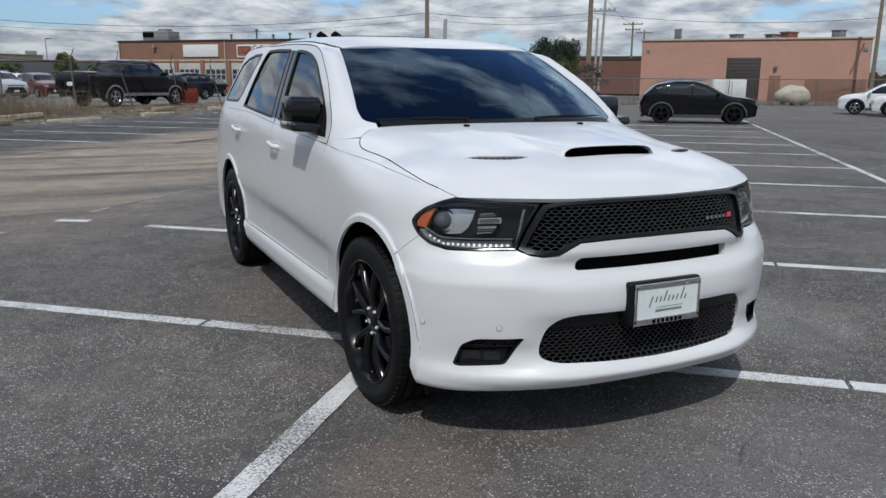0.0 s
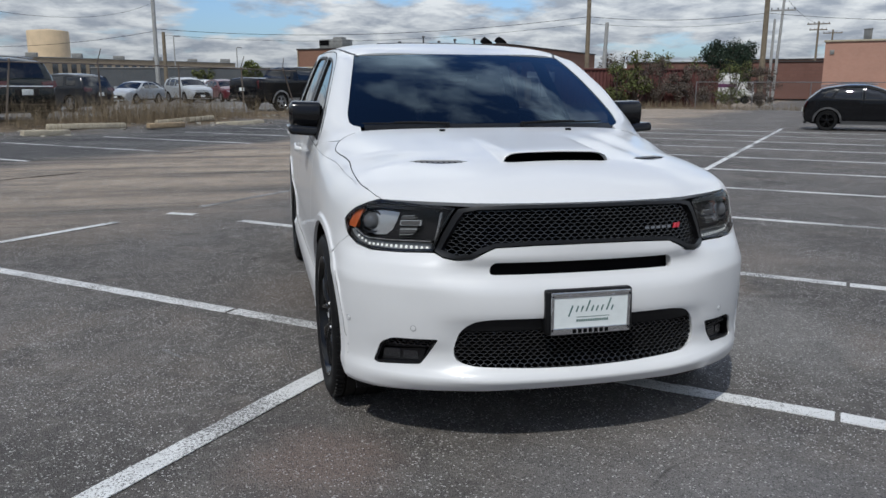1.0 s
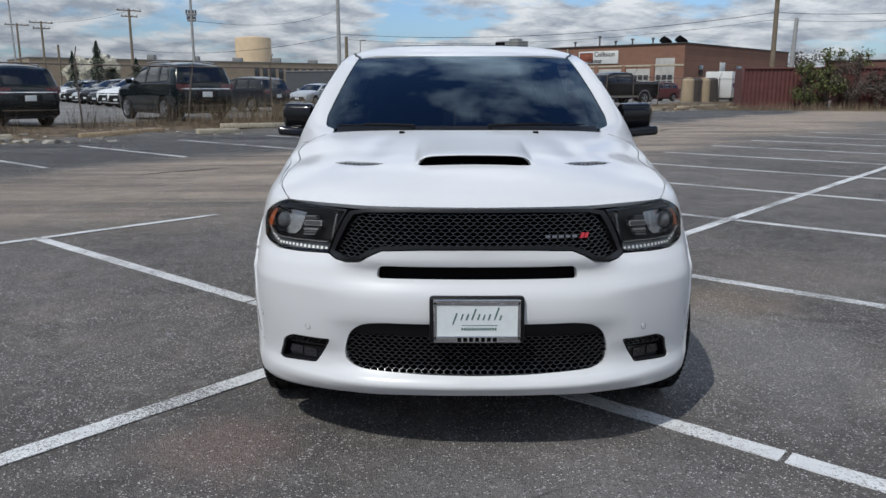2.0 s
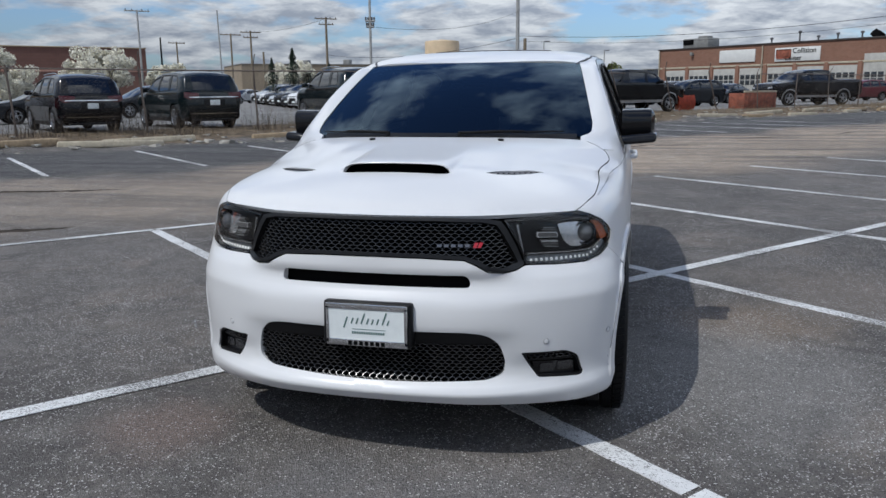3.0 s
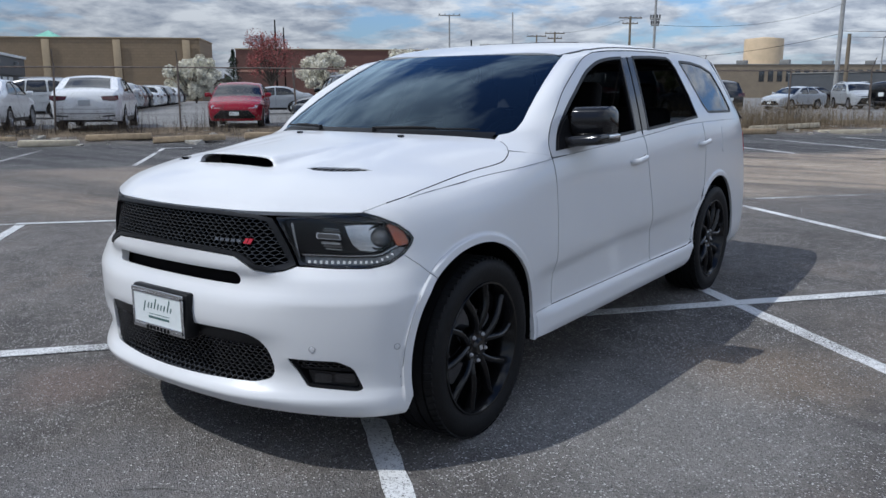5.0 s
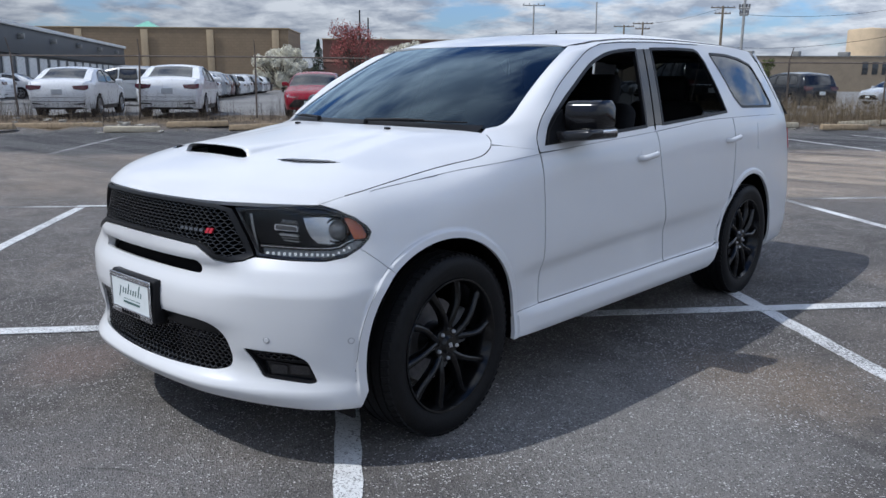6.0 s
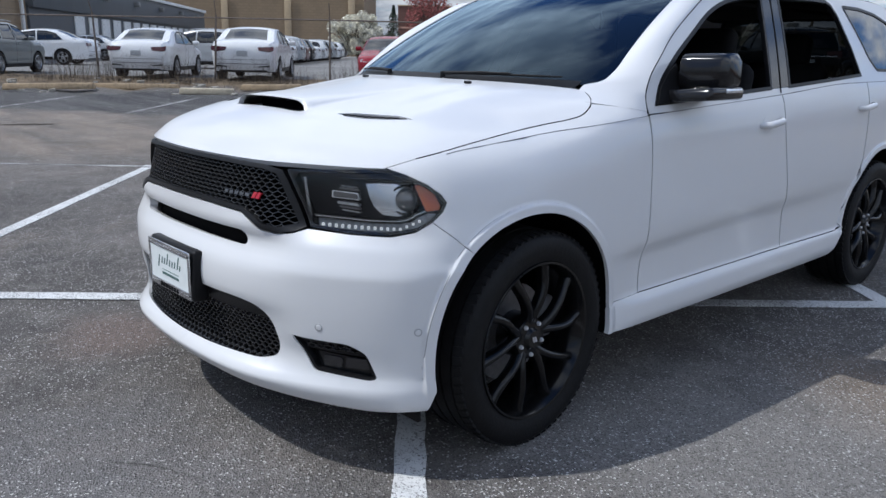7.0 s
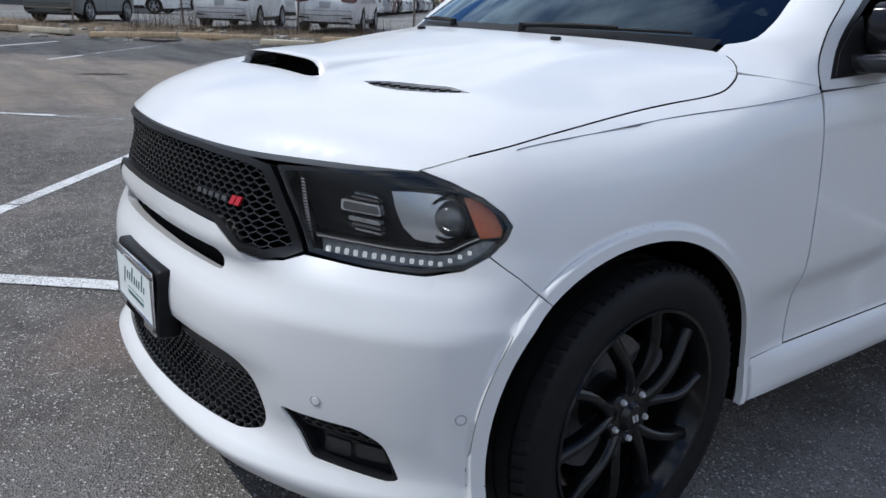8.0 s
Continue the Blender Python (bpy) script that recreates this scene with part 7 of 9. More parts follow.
            part("brake_disc", lathe([(0.0001, 0.02), (r * 0.60, 0.02), (r * 0.60, 0.0)], "x", 20), M_DARK, wh)
    return own


def at_lot(u, n, du, dn, yaw=0.0):
    p = lot(u, n, BANK if n < -22 else rise(u, n))
    return pose(p.x, p.y, p.z, 0, 0, lot_dir(du, dn) + yaw)


FLEET = "cars in the fenced lot"
away, towards = (0, -1), (0, 1)
parked("suv", "suv", P_BLACK, "black sport-utility car, rear towards the fence", rails=True, m=at_lot(2.95, -24.6, *away, 4) @ Matrix.Scale(1.03, 4), group=FLEET)
atlas = parked("suv", "suv", P_TEAL, "dark large sport-utility car with chrome tail strip", rails=True, m=at_lot(6.65, -24.6, *away, 3) @ Matrix.Scale(1.09, 4), group=FLEET)
copy_thing(atlas, at_lot(12.9, -24.7, *away, -6) @ Matrix.Scale(1.10, 4))

parked("sedan", "sedan", P_RED, "bright red sedan facing the fence", m=at_lot(-0.85, -24.9, *towards, -4), group=FLEET)
jetta = parked("sedan", "sedan", P_WHITE, "white sedan, rear towards the fence", m=at_lot(-8.70, -24.35, *away, 2) @ Matrix.Scale(1.06, 4), group=FLEET)
copy_thing(jetta, at_lot(-5.40, -24.35, *away, 2) @ Matrix.Scale(1.06, 4))
copy_thing(jetta, at_lot(-18.7, -37.0, -1, 0, 4) @ Matrix.Scale(1.08, 4))
parked("suv", "suv", P_GREY, "grey sport-utility car, rear towards the fence", rails=True, m=at_lot(-14.3, -24.3, *away, 2), group=FLEET)
wsuv = parked("suv", "suv", P_WHITE, "white sport-utility car in the fenced lot", rails=True, m=at_lot(-13.5, -43.0, -1, 0, 0), group=FLEET)
ssuv = parked("suv", "suv", P_SILVER, "silver sport-utility car in the fenced lot", rails=True, m=at_lot(-10.2, -35.2, -1, -0.2, 0) @ Matrix.Scale(1.05, 4), group=FLEET)
dsed = parked("sedan", "sedan", P_DARK, "dark blue-black sedan in the fenced lot", m=at_lot(3.6, -32.6, -1, 0.05, 0), group=FLEET)
copy_thing(dsed, at_lot(9.0, -37.5, -1, 0.1, 3) @ Matrix.Scale(1.05, 4))
gsed = parked("sedan", "sedan", P_SILVER, "silver sedan in the fenced lot", m=at_lot(0.4, -41.0, -1, 0, 0), group=FLEET)
bsuv = parked("suv", "suv", P_DARK, "graphite sport-utility car in the fenced lot", m=at_lot(21.0, -31.5, *away, 6), group=FLEET)
mar = parked("suv", "suv", P_MAROON, "maroon sport-utility car in the fenced lot", m=at_lot(43.5, -42.5, *towards, -25), group=FLEET)
# rows farther back: one line of tails, one of noses
for k, src in enumerate((wsuv, ssuv, mar, bsuv, jetta, gsed, wsuv, bsuv, ssuv, jetta, gsed, wsuv, bsuv)):
    copy_thing(src, at_lot(-9.9, -47.0 - 2.9 * k, -1, 0, random.uniform(-2, 2)))
for k, src in enumerate((bsuv, wsuv, wsuv, dsed, bsuv, gsed, bsuv, wsuv, dsed, ssuv)):
    copy_thing(src, at_lot(21.0 + 1.05 * k, -39.6 - 3.5 * k, -1, 0.22, random.uniform(-2, 2)) @ Matrix.Scale(1.06, 4))
for k, src in enumerate((dsed, bsuv, gsed, dsed, bsuv, dsed)):
    copy_thing(src, at_lot(21.5 + 4.4 * k, -76.0 - 1.5 * k, -1, 0.3, random.uniform(-3, 3)))
for k, src in enumerate((wsuv, jetta, wsuv, gsed)):
    copy_thing(src, at_lot(-26.5 + 5.3 * k, -46.5 - 2.5 * (k % 2), -1, 0, random.uniform(-2, 2)))
copy_thing(wsuv, at_lot(45.5, -48.0, *away, 15))
copy_thing(gsed, at_lot(34.0, -41.5, -1, 0.3, 0))
copy_thing(dsed, at_lot(38.5, -46.0, -1, 0.3, 0))
copy_thing(dsed, at_lot(33.8, -29.0, 0.4, -1, 10))
copy_thing(bsuv, at_lot(47.0, -36.0, -1, 0.2, 0))
copy_thing(dsed, at_lot(55.0, -38.0, -1, 0.2, 0))
copy_thing(mar, at_lot(64.0, -30.0, -1, -0.4, 0))
copy_thing(ssuv, at_lot(39.2, -42.0, *towards, -22))
copy_thing(bsuv, at_lot(40.8, -29.4, -1, -0.25, 0))
copy_thing(dsed, at_lot(51.5, -34.0, -1, 0.15, 0))
copy_thing(bsuv, at_lot(58.0, -31.0, -1, 0.2, 0))
copy_thing(gsed, at_lot(-3.0, -86.0, -1, 0, 0))
pk = parked("pickup_truck", "pickup", P_BLACK, "black crew-cab pickup with covered bed and silver arches", clad=M_ALLOY, m=at_lot(28.3, -23.7, 1, 0.12, 0) @ Matrix.Scale(1.07, 4), group=FLEET, category="truck")
copy_thing(pk, at_lot(46.8, -24.9, -0.95, -0.33, 0) @ Matrix.Scale(1.07, 4))
# in the open lot
parked("crossover", "crossover", P_BLACK, "black compact crossover with grey cladding across stalls", alloy=M_WHEEL, clad=M_CLAD, rails=True, m=at_lot(27.65, 1.85, 0.04, 1, 0))
wx = parked("crossover", "crossover", P_WHITE, "white compact crossover at the lot's edge", clad=M_CLAD, m=at_lot(40.3, 11.4, 0.25, -1, 0), group="white cars at the edge")
copy_thing(wx, at_lot(37.2, 12.2, 0.2, -1, 0))
# ---- fence, bank, buildings, poles, trees ----
def face(name, pts, mat, parent=None):
    bm = bmesh.new()
    bm.faces.new([bm.verts.new(p) for p in pts])
    return part(name, bm, mat, parent)


M_GALV = material("galvanised_steel", (0.22, 0.22, 0.225), 0.5, 0.7, vary=0.25, scale=12)
M_RUST = material("rusty_post", (0.16, 0.13, 0.11), 0.7, 0.3, vary=0.3, scale=9)
FENCE_N = -21.6
fence = thing("chain_link_fence", "old chain-link fence with leaning posts and top rail", "fence")
random.seed(11)
post_u = [-31 + 3.55 * k for k in range(30)]
bm_top = bmesh.new()
for u in post_u:
    lean_u, lean_n = random.gauss(0, 0.05), random.gauss(0, 0.03)
    if 24 < u < 33:
        lean_u = -0.45
    h = 1.95
    a = lot(u, FENCE_N, BANK - 0.1)
    t = a + U * lean_u * h + N * lean_n * h + Vector((0, 0, h + 0.1))
    bm = tube([a, t], 0.030, 8)
    if random.random() < 0.6:
        tube([t, t + N * 0.22 + U * lean_u * 0.4 + Vector((0, 0, 0.42))], 0.016, 6, bm=bm)
    part("post", bm, M_RUST, fence)
for i, (u0, u1) in enumerate(zip(post_u, post_u[1:])):
    if not 24 < u0 < 33:
        part("top_rail", tube([lot(u0, FENCE_N + 0.01, 2.16 + 0.02 * math.sin(i)), lot(u1, FENCE_N + 0.01, 2.16 + 0.02 * math.sin(i + 1))], 0.022, 6), M_RUST, fence)
verts, faces_ = [], []
for k in range(int(104 / 0.13)):
    u = post_u[0] + k * 0.13
    for sg in (1, -1):
        if 23 < u < 34:
            continue
        p, q = lot(u, FENCE_N + 0.02 + 0.01 * sg, BANK - 0.05), lot(u + sg * 1.8, FENCE_N + 0.02 + 0.01 * sg, 2.14)
        o = len(verts)
        for c in (p, q):
            verts += [tuple(c + U * 0.0012), tuple(c + N * 0.0012), tuple(c - U * 0.0012), tuple(c - N * 0.0012)]
        faces_ += [(o + j, o + (j + 1) % 4, o + 4 + (j + 1) % 4, o + 4 + j) for j in range(4)]
me = bpy.data.meshes.new("wire_net")
me.from_pydata(verts, [], faces_)
net = link_mesh("wire_net", me, M_RUST, fence)
net["kind"] = "stuff"

# concrete and timber stops along the bank
M_STOP = material("wheel_stop_concrete", (0.42, 0.37, 0.28), 0.85, vary=0.25, scale=6, bump=0.4, bump_scale=60)
M_TIMBER = material("weathered_timber", (0.32, 0.24, 0.15), 0.85, vary=0.35, scale=9, bump=0.4, bump_scale=50)
random.seed(21)
for k in range(40):
    u = -24 + 2.2 * k + random.uniform(-0.6, 0.6)
    if random.random() < 0.2:
        continue
    ln_ = random.uniform(1.5, 2.9)
    b = box((ln_, 0.20, 0.17), (0, 0, 0.085), 0.03, 2, taper=(0.98, 0.8))
    for v in b.verts:
        v.co += Vector((0, 0.012 * noise.noise(v.co * 5), 0.010 * noise.noise(v.co * 4)))
    o = part("wheel_stop", b, M_STOP if random.random() < 0.5 else M_TIMBER)
    nn_ = -19.45 - 0.7 * (k % 2) + random.uniform(-0.25, 0.3)
    p = lot(u, nn_)
    o.matrix_basis = pose(p.x, p.y, p.z + 0.0, random.uniform(-3, 3), random.uniform(-2, 2), YAW_U + random.uniform(-6, 6))
    tagged(o, "weathered concrete wheel stop lying along the bank", "wheel stop", "wheel stops")
# broken lumps, litter
M_LUMP = material("broken_concrete", (0.33, 0.31, 0.27), 0.9, vary=0.3, scale=10, bump=0.4, bump_scale=50)
random.seed(31)
verts, faces_ = [], []
for k in range(420):
    u, n = random.uniform(-25, 62), random.uniform(-21.4, -18.9)
    p, s = lot(u, n), random.uniform(0.03, 0.13) * (1.6 if random.random() < 0.08 else 1)
    o = len(verts)
    for sx in (-1, 1):
        for sy in (-1, 1):
            for sz in (-0.3, 0.7):
                verts.append((p.x + sx * s * random.uniform(0.5, 1.2), p.y + sy * s * random.uniform(0.5, 1.2), p.z + sz * s * random.uniform(0.4, 0.8)))
    faces_ += [(o, o + 1, o + 3, o + 2), (o + 4, o + 6, o + 7, o + 5), (o, o + 4, o + 5, o + 1), (o + 2, o + 3, o + 7, o + 6), (o + 1, o + 5, o + 7, o + 3)]
me = bpy.data.meshes.new("rubble")
me.from_pydata(verts, [], faces_)
tagged(link_mesh("rubble", me, M_LUMP), "broken concrete lumps and litter along the bank", "rubble", kind="stuff")

# dead weeds
M_WEED = material("dead_weeds", (0.20, 0.155, 0.10), 0.9, vary=0.3, scale=3, island=0.35)
random.seed(41)
verts, faces_ = [], []


def blade(p, h, lean, w=0.006):
    o = len(verts)
    a = random.uniform(0, 6.28)
    d = Vector((math.cos(a), math.sin(a), 0))
    m = p + d * lean * 0.35 + Vector((0, 0, h * 0.55))
    t = p + d * lean + Vector((0, 0, h))
    s = Vector((-d.y, d.x, 0)) * w
    verts.extend([tuple(p - s), tuple(p + s), tuple(m + s * 0.7), tuple(m - s * 0.7), tuple(t)])
    faces_.extend([(o, o + 1, o + 2, o + 3), (o + 3, o + 2, o + 4)])


for k in range(11000):
    if random.random() < 0.40:
        u, n, hh = random.gauss(16.5, 3.2), random.gauss(-21.1, 0.55), random.uniform(0.35, 1.15)
    else:
        u, n, hh = random.uniform(-28, 64), random.gauss(-20.9, 0.6), random.uniform(0.08, 0.45)
    if n > -19.2 or n < -23:
        continue
    blade(lot(u, n), hh, random.uniform(0.1, 0.75) * hh, 0.004)
me = bpy.data.meshes.new("weeds")
me.from_pydata(verts, [], faces_)
tagged(link_mesh("weeds", me, M_WEED), "dry tan weeds and dead grass along the fence", "weeds", kind="stuff")

# dark dead twigs tangled in the net
random.seed(43)
verts, faces_ = [], []
for k in range(2800):
    c = random.choice((-10.6, -9.2, -7.4, -6.1, -4.2, -1.6, 1.4, 3.9, 5.2, 8.3, 10.4, 18.5))
    u, n = random.gauss(c, 0.55), random.gauss(-21.3, 0.22)
    hh = random.uniform(0.25, 1.05)
    blade(lot(u, n), hh, random.uniform(0.15, 0.9) * hh, 0.0035)
me = bpy.data.meshes.new("twigs")
me.from_pydata(verts, [], faces_)
tagged(link_mesh("twigs", me, material("dead_twigs", (0.055, 0.042, 0.034), 0.9, vary=0.3, scale=3, island=0.4)), "dark dead twigs tangled in the fence net", "twigs", kind="stuff")

# orange plough blade and a rusty skip beyond the fence
M_ORANGE = material("orange_paint", (0.48, 0.080, 0.035), 0.7, vary=0.5, scale=5, bump=0.4, bump_scale=40)
M_SKIP = material("rusty_red_steel", (0.24, 0.075, 0.045), 0.8, vary=0.6, scale=4, bump=0.5, bump_scale=30)
pl = thing("snow_plough", "faded orange snow plough blade on its frame", "plough", at_lot(31.6, -22.6, 0.25, 1) @ Matrix.Scale(1.05, 4))
bm = bmesh.new()
rows_ = []
for t in np.linspace(0, 1, 7):
    a = radians(-35 + 75 * t)
    rows_.append([bm.verts.new((x, -0.42 * math.cos(a) + 0.3, 0.06 + 0.70 * t + 0.05 * math.sin(7 * x))) for x in (-0.95, -0.5, 0.0, 0.5, 0.95)])
for a, b in zip(rows_, rows_[1:]):
    for k in range(4):
        bm.faces.new((a[k], a[k + 1], b[k + 1], b[k]))
bmesh.ops.solidify(bm, geom=list(bm.faces), thickness=0.03)
part("blade", bm, M_ORANGE, pl)
for x in (-0.75, -0.25, 0.25, 0.75):
    part("rib", box((0.04, 0.22, 0.66), (x, 0.08, 0.42), 0.01), M_ORANGE, pl)
part("push_frame", box((0.8, 0.9, 0.12), (0, 0.6, 0.30), 0.02), M_DARK, pl)
sk = thing("plough_box", "rusty red steel pusher box beside the fence", "plough", at_lot(37.9, -22.4, 0.06, 1) @ Matrix.Scale(1.04, 4))
part("back_plate", box((3.2, 0.08, 0.85), (0, 0, 0.46), 0.01), M_SKIP, sk)
for x in (-1.6, 1.6):
    part("side_plate", box((0.06, 0.9, 0.80), (x, 0.42, 0.43), 0.01), M_SKIP, sk)
part("top_edge", box((3.24, 0.12, 0.10), (0, 0, 0.90), 0.02), M_STOP, sk)


def facade(name, label, p0, p1, top, depth, mat, base=0.0, cap=None, category="building"):
    """A block of a building: front wall from p0 to p1 (seen from their right), going back by depth, with a flat roof and coping."""
    a, b = Vector((*p0, 0)), Vector((*p1, 0))
    d = (b - a).normalized()
    back = Vector((-d.y, d.x, 0))
    own = thing(name, label, category)
    own.location = a
    own.rotation_euler = (0, 0, math.atan2(d.y, d.x))
    w = (b - a).length
    walls_ = part("wall", box((w, depth, top - base), (w / 2, depth / 2, (top + base) / 2)), mat, own)
    part("roof", box((w - 0.6, depth - 0.6, 0.1), (w / 2, depth / 2, top - 0.02)), M_GREY, own)
    part("coping", box((w + 0.16, 0.36, 0.16), (w / 2, 0.06, top + 0.06), 0.02), cap or M_STOP, own)
    part("coping", box((0.36, depth, 0.16), (0.06, depth / 2, top + 0.06), 0.02), cap or M_STOP, own)
    part("coping", box((0.36, depth, 0.16), (w - 0.06, depth / 2, top + 0.06), 0.02), cap or M_STOP, own)
    return own


def brick_material(name, c1, c2, mortar, scale=1.0):
    m = material(name, c1, 0.85, vary=0.1, scale=2)
    nt = m.node_tree
    nd, ln = nt.nodes, nt.links
    b = nd["Principled BSDF"]
    tc = nd.new("ShaderNodeTexCoord")
    mp = nd.new("ShaderNodeMapping")
    mp.inputs["Rotation"].default_value = (radians(90), 0, 0)
    ln.new(tc.outputs["Object"], mp.inputs["Vector"])
    br = nd.new("ShaderNodeTexBrick")
    br.inputs["Scale"].default_value = scale
    br.inputs["Brick Width"].default_value, br.inputs["Row Height"].default_value, br.inputs["Mortar Size"].default_value = 0.40, 0.20, 0.012
    br.inputs["Color1"].default_value, br.inputs["Color2"].default_value, br.inputs["Mortar"].default_value = (*c1, 1), (*c2, 1), (*mortar, 1)
    ln.new(mp.outputs[0], br.inputs["Vector"])
    n1 = nd.new("ShaderNodeTexNoise")
    n1.inputs["Scale"].default_value, n1.inputs["Detail"].default_value, n1.inputs["Roughness"].default_value = 0.35, 8, 0.7
    ln.new(tc.outputs["Object"], n1.inputs["Vector"])
    mr = nd.new("ShaderNodeMapRange")
    mr.inputs["To Min"].default_value, mr.inputs["To Max"].default_value = 0.80, 1.18
    ln.new(n1.outputs["Fac"], mr.inputs["Value"])
    mx = nd.new("ShaderNodeMix")
    mx.data_type, mx.blend_type = "RGBA", "MULTIPLY"
    mx.inputs["Factor"].default_value = 1
    ln.new(br.outputs["Color"], mx.inputs["A"])
    ln.new(mr.outputs[0], mx.inputs["B"])
    ln.new(mx.outputs["Result"], b.inputs["Base Color"])
    return m


M_PINK = brick_material("salmon_brick", (0.43, 0.235, 0.175), (0.46, 0.26, 0.195), (0.46, 0.29, 0.23), 1.8)
M_BRICK = brick_material("red_brown_brick", (0.205, 0.100, 0.066), (0.245, 0.125, 0.084), (0.225, 0.148, 0.110), 1.8)
M_TAN = brick_material("tan_block", (0.24, 0.175, 0.11), (0.26, 0.19, 0.12), (0.21, 0.155, 0.10), 0.5)
M_RBR = brick_material("dark_red_block", (0.155, 0.075, 0.058), (0.17, 0.085, 0.066), (0.14, 0.075, 0.06), 0.5)
M_CREAM = material("cream_pilaster", (0.40, 0.31, 0.20), 0.85, vary=0.1, scale=1.5)
M_ROLLER = material("dusty_roller_door", (0.40, 0.39, 0.36), 0.7, vary=0.2, scale=1.5)
M_WHITEW = material("white_wall", (0.66, 0.66, 0.64), 0.7, vary=0.08, scale=1.5)
M_GREYW = material("grey_metal_siding", (0.075, 0.082, 0.09), 0.55, vary=0.15, scale=1.2)
M_DOORD = material("brown_steel_door", (0.045, 0.036, 0.032), 0.6, vary=0.2, scale=2)
M_WINDOW = material("dark_window", (0.03, 0.035, 0.04), 0.12, vary=0.3, scale=1.0, coat=0.6)
M_BEIGE = material("beige_wall", (0.28, 0.225, 0.16), 0.85, vary=0.15, scale=0.6)
M_HVAC = material("roof_unit_grey", (0.24, 0.24, 0.23), 0.6, 0.3, vary=0.25, scale=3)
M_WOOD = material("pole_wood", (0.19, 0.155, 0.11), 0.85, vary=0.3, scale=4, bump=0.3, bump_scale=40)
M_POLEG = material("pole_grey", (0.36, 0.36, 0.35), 0.6, 0.2, vary=0.15, scale=4)

# salmon brick works with a roller door
pink = facade("brick_works", "single-storey salmon brick works with brown roller door", (48.1, 57.7), (62.0, 43.8), 5.5, 18, M_PINK, 0.0, M_STOP)
W_ = math.dist((48.1, 57.7), (62.0, 43.8))


def fit_on(own, name, x0, x1, z0, z1, mat, proud=0.06, sub=None):
    p = part(name, box((x1 - x0, 0.12, z1 - z0), ((x0 + x1) / 2, 0.06 - proud, (z0 + z1) / 2), 0.01), mat, own)
    return p


d_ = fit_on(pink, "roller_door", W_ * 0.395, W_ * 0.545, 0.0, 3.9, M_DOORD, 0.02)
for k in range(12):
    part("slat", box((W_ * 0.145, 0.03, 0.05), (W_ * 0.47, -0.03, 0.3 + 0.31 * k), 0.01), M_DOORD, d_)
fit_on(pink, "side_door", W_ * 0.585, W_ * 0.635, 0.0, 2.3, M_BRICK, 0.03)
part("wall_lamp", box((0.3, 0.3, 0.35), (W_ * 0.61, -0.2, 3.1), 0.05), M_HVAC, pink)
fit_on(pink, "low_wall", W_ * 0.74, W_ * 0.995, 0.0, 2.0, M_BRICK, 0.04)
for x, z in ((0.03, 4.6), (0.975, 4.6)):
    part("vent_plate", box((0.35, 0.08, 0.4), (W_ * x, -0.03, z), 0.02), M_HVAC, pink)
for x, w, h in ((0.43, 0.9, 0.55), (0.60, 1.6, 0.5), (0.66, 1.3, 0.7), (0.87, 0.8, 0.8), (0.16, 0.15, 1.1)):
    rt = thing("roof_vent", "weathered metal vent on the flat roof", "roof vent", pose(*(Vector((48.1, 57.7, 0)).lerp(Vector((62.0, 43.8, 0)), x) + Vector((1.2, 1.2, 0)))[:2], 5.45))
    part("casing", box((w, 0.9, h), (0, 0, h / 2), 0.05), M_HVAC if x != 0.66 else M_SKIP, rt)
    part("hood", box((w * 1.15, 1.0, 0.12), (0, 0, h + 0.05), 0.03), M_HVAC, rt)

# collision repair shop
CL, CR = (4.0, 98.5), (25.1, 79.0)
shop = facade("repair_shop", "red-brown brick repair shop with white roller doors", CL, CR, 6.0, 30, M_BRICK, 0.2, M_DOORD)
SW = math.dist(CL, CR)
for k in range(8):
    x = 0.95 + k * 3.47
    tall, wide = (4.6, SW - x - 1.3) if k == 7 else (3.55, 2.85)
    d_ = fit_on(shop, "roller_door", x + 0.25, x + 0.25 + wide, 0.3, tall, M_ROLLER, 0.02)
    for j in range(3 if k == 7 else 4):
        for r_ in range(2):
            part("pane", box((0.52, 0.04, 0.5), (x + 0.67 + j * 0.66, -0.035, 2.0 + r_ * 0.60), 0.01), M_WINDOW, d_)
    fit_on(shop, "pilaster", x - 0.25, x + 0.15, 0.2, 3.9, M_BRICK, 0.12)
fit_on(shop, "band", 0.0, SW, 3.75, 3.95, M_STOP, 0.05)
fit_on(shop, "sign_blank", 8.9, 13.5, 4.25, 5.6, M_WHITEW, 0.12)
sg_ = fit_on(shop, "shop_sign", 15.9, 21.0, 4.15, 5.55, M_WHITEW, 0.12)
part("sign_shape", box((1.7, 0.03, 0.95), (16.95, -0.14, 4.90), 0.1, 2), M_SKIP, sg_)
for txt, x, z in (("Collision", 17.95, 4.95), ("Center", 17.1, 4.25)):
    cu = bpy.data.curves.new("sign_word", "FONT")
    cu.body, cu.size, cu.extrude = txt, 0.74 if txt == "Collision" else 0.66, 0.015
    wd = new("sign_word", cu)
    cu.materials.append(M_DARK)
    wd.parent = sg_
    wd.matrix_basis = pose(x, -0.15, z, 90, 0, 0)
for x in (14.4, 0.15):
    part("downpipe", tube([(x, -0.14, 0.3), (x, -0.14, 5.9)], 0.07, 8), M_STOP, shop)
part("wall_lamp", box((0.35, 0.4, 0.4), (5.1, -0.25, 5.4), 0.08), M_HVAC, shop)
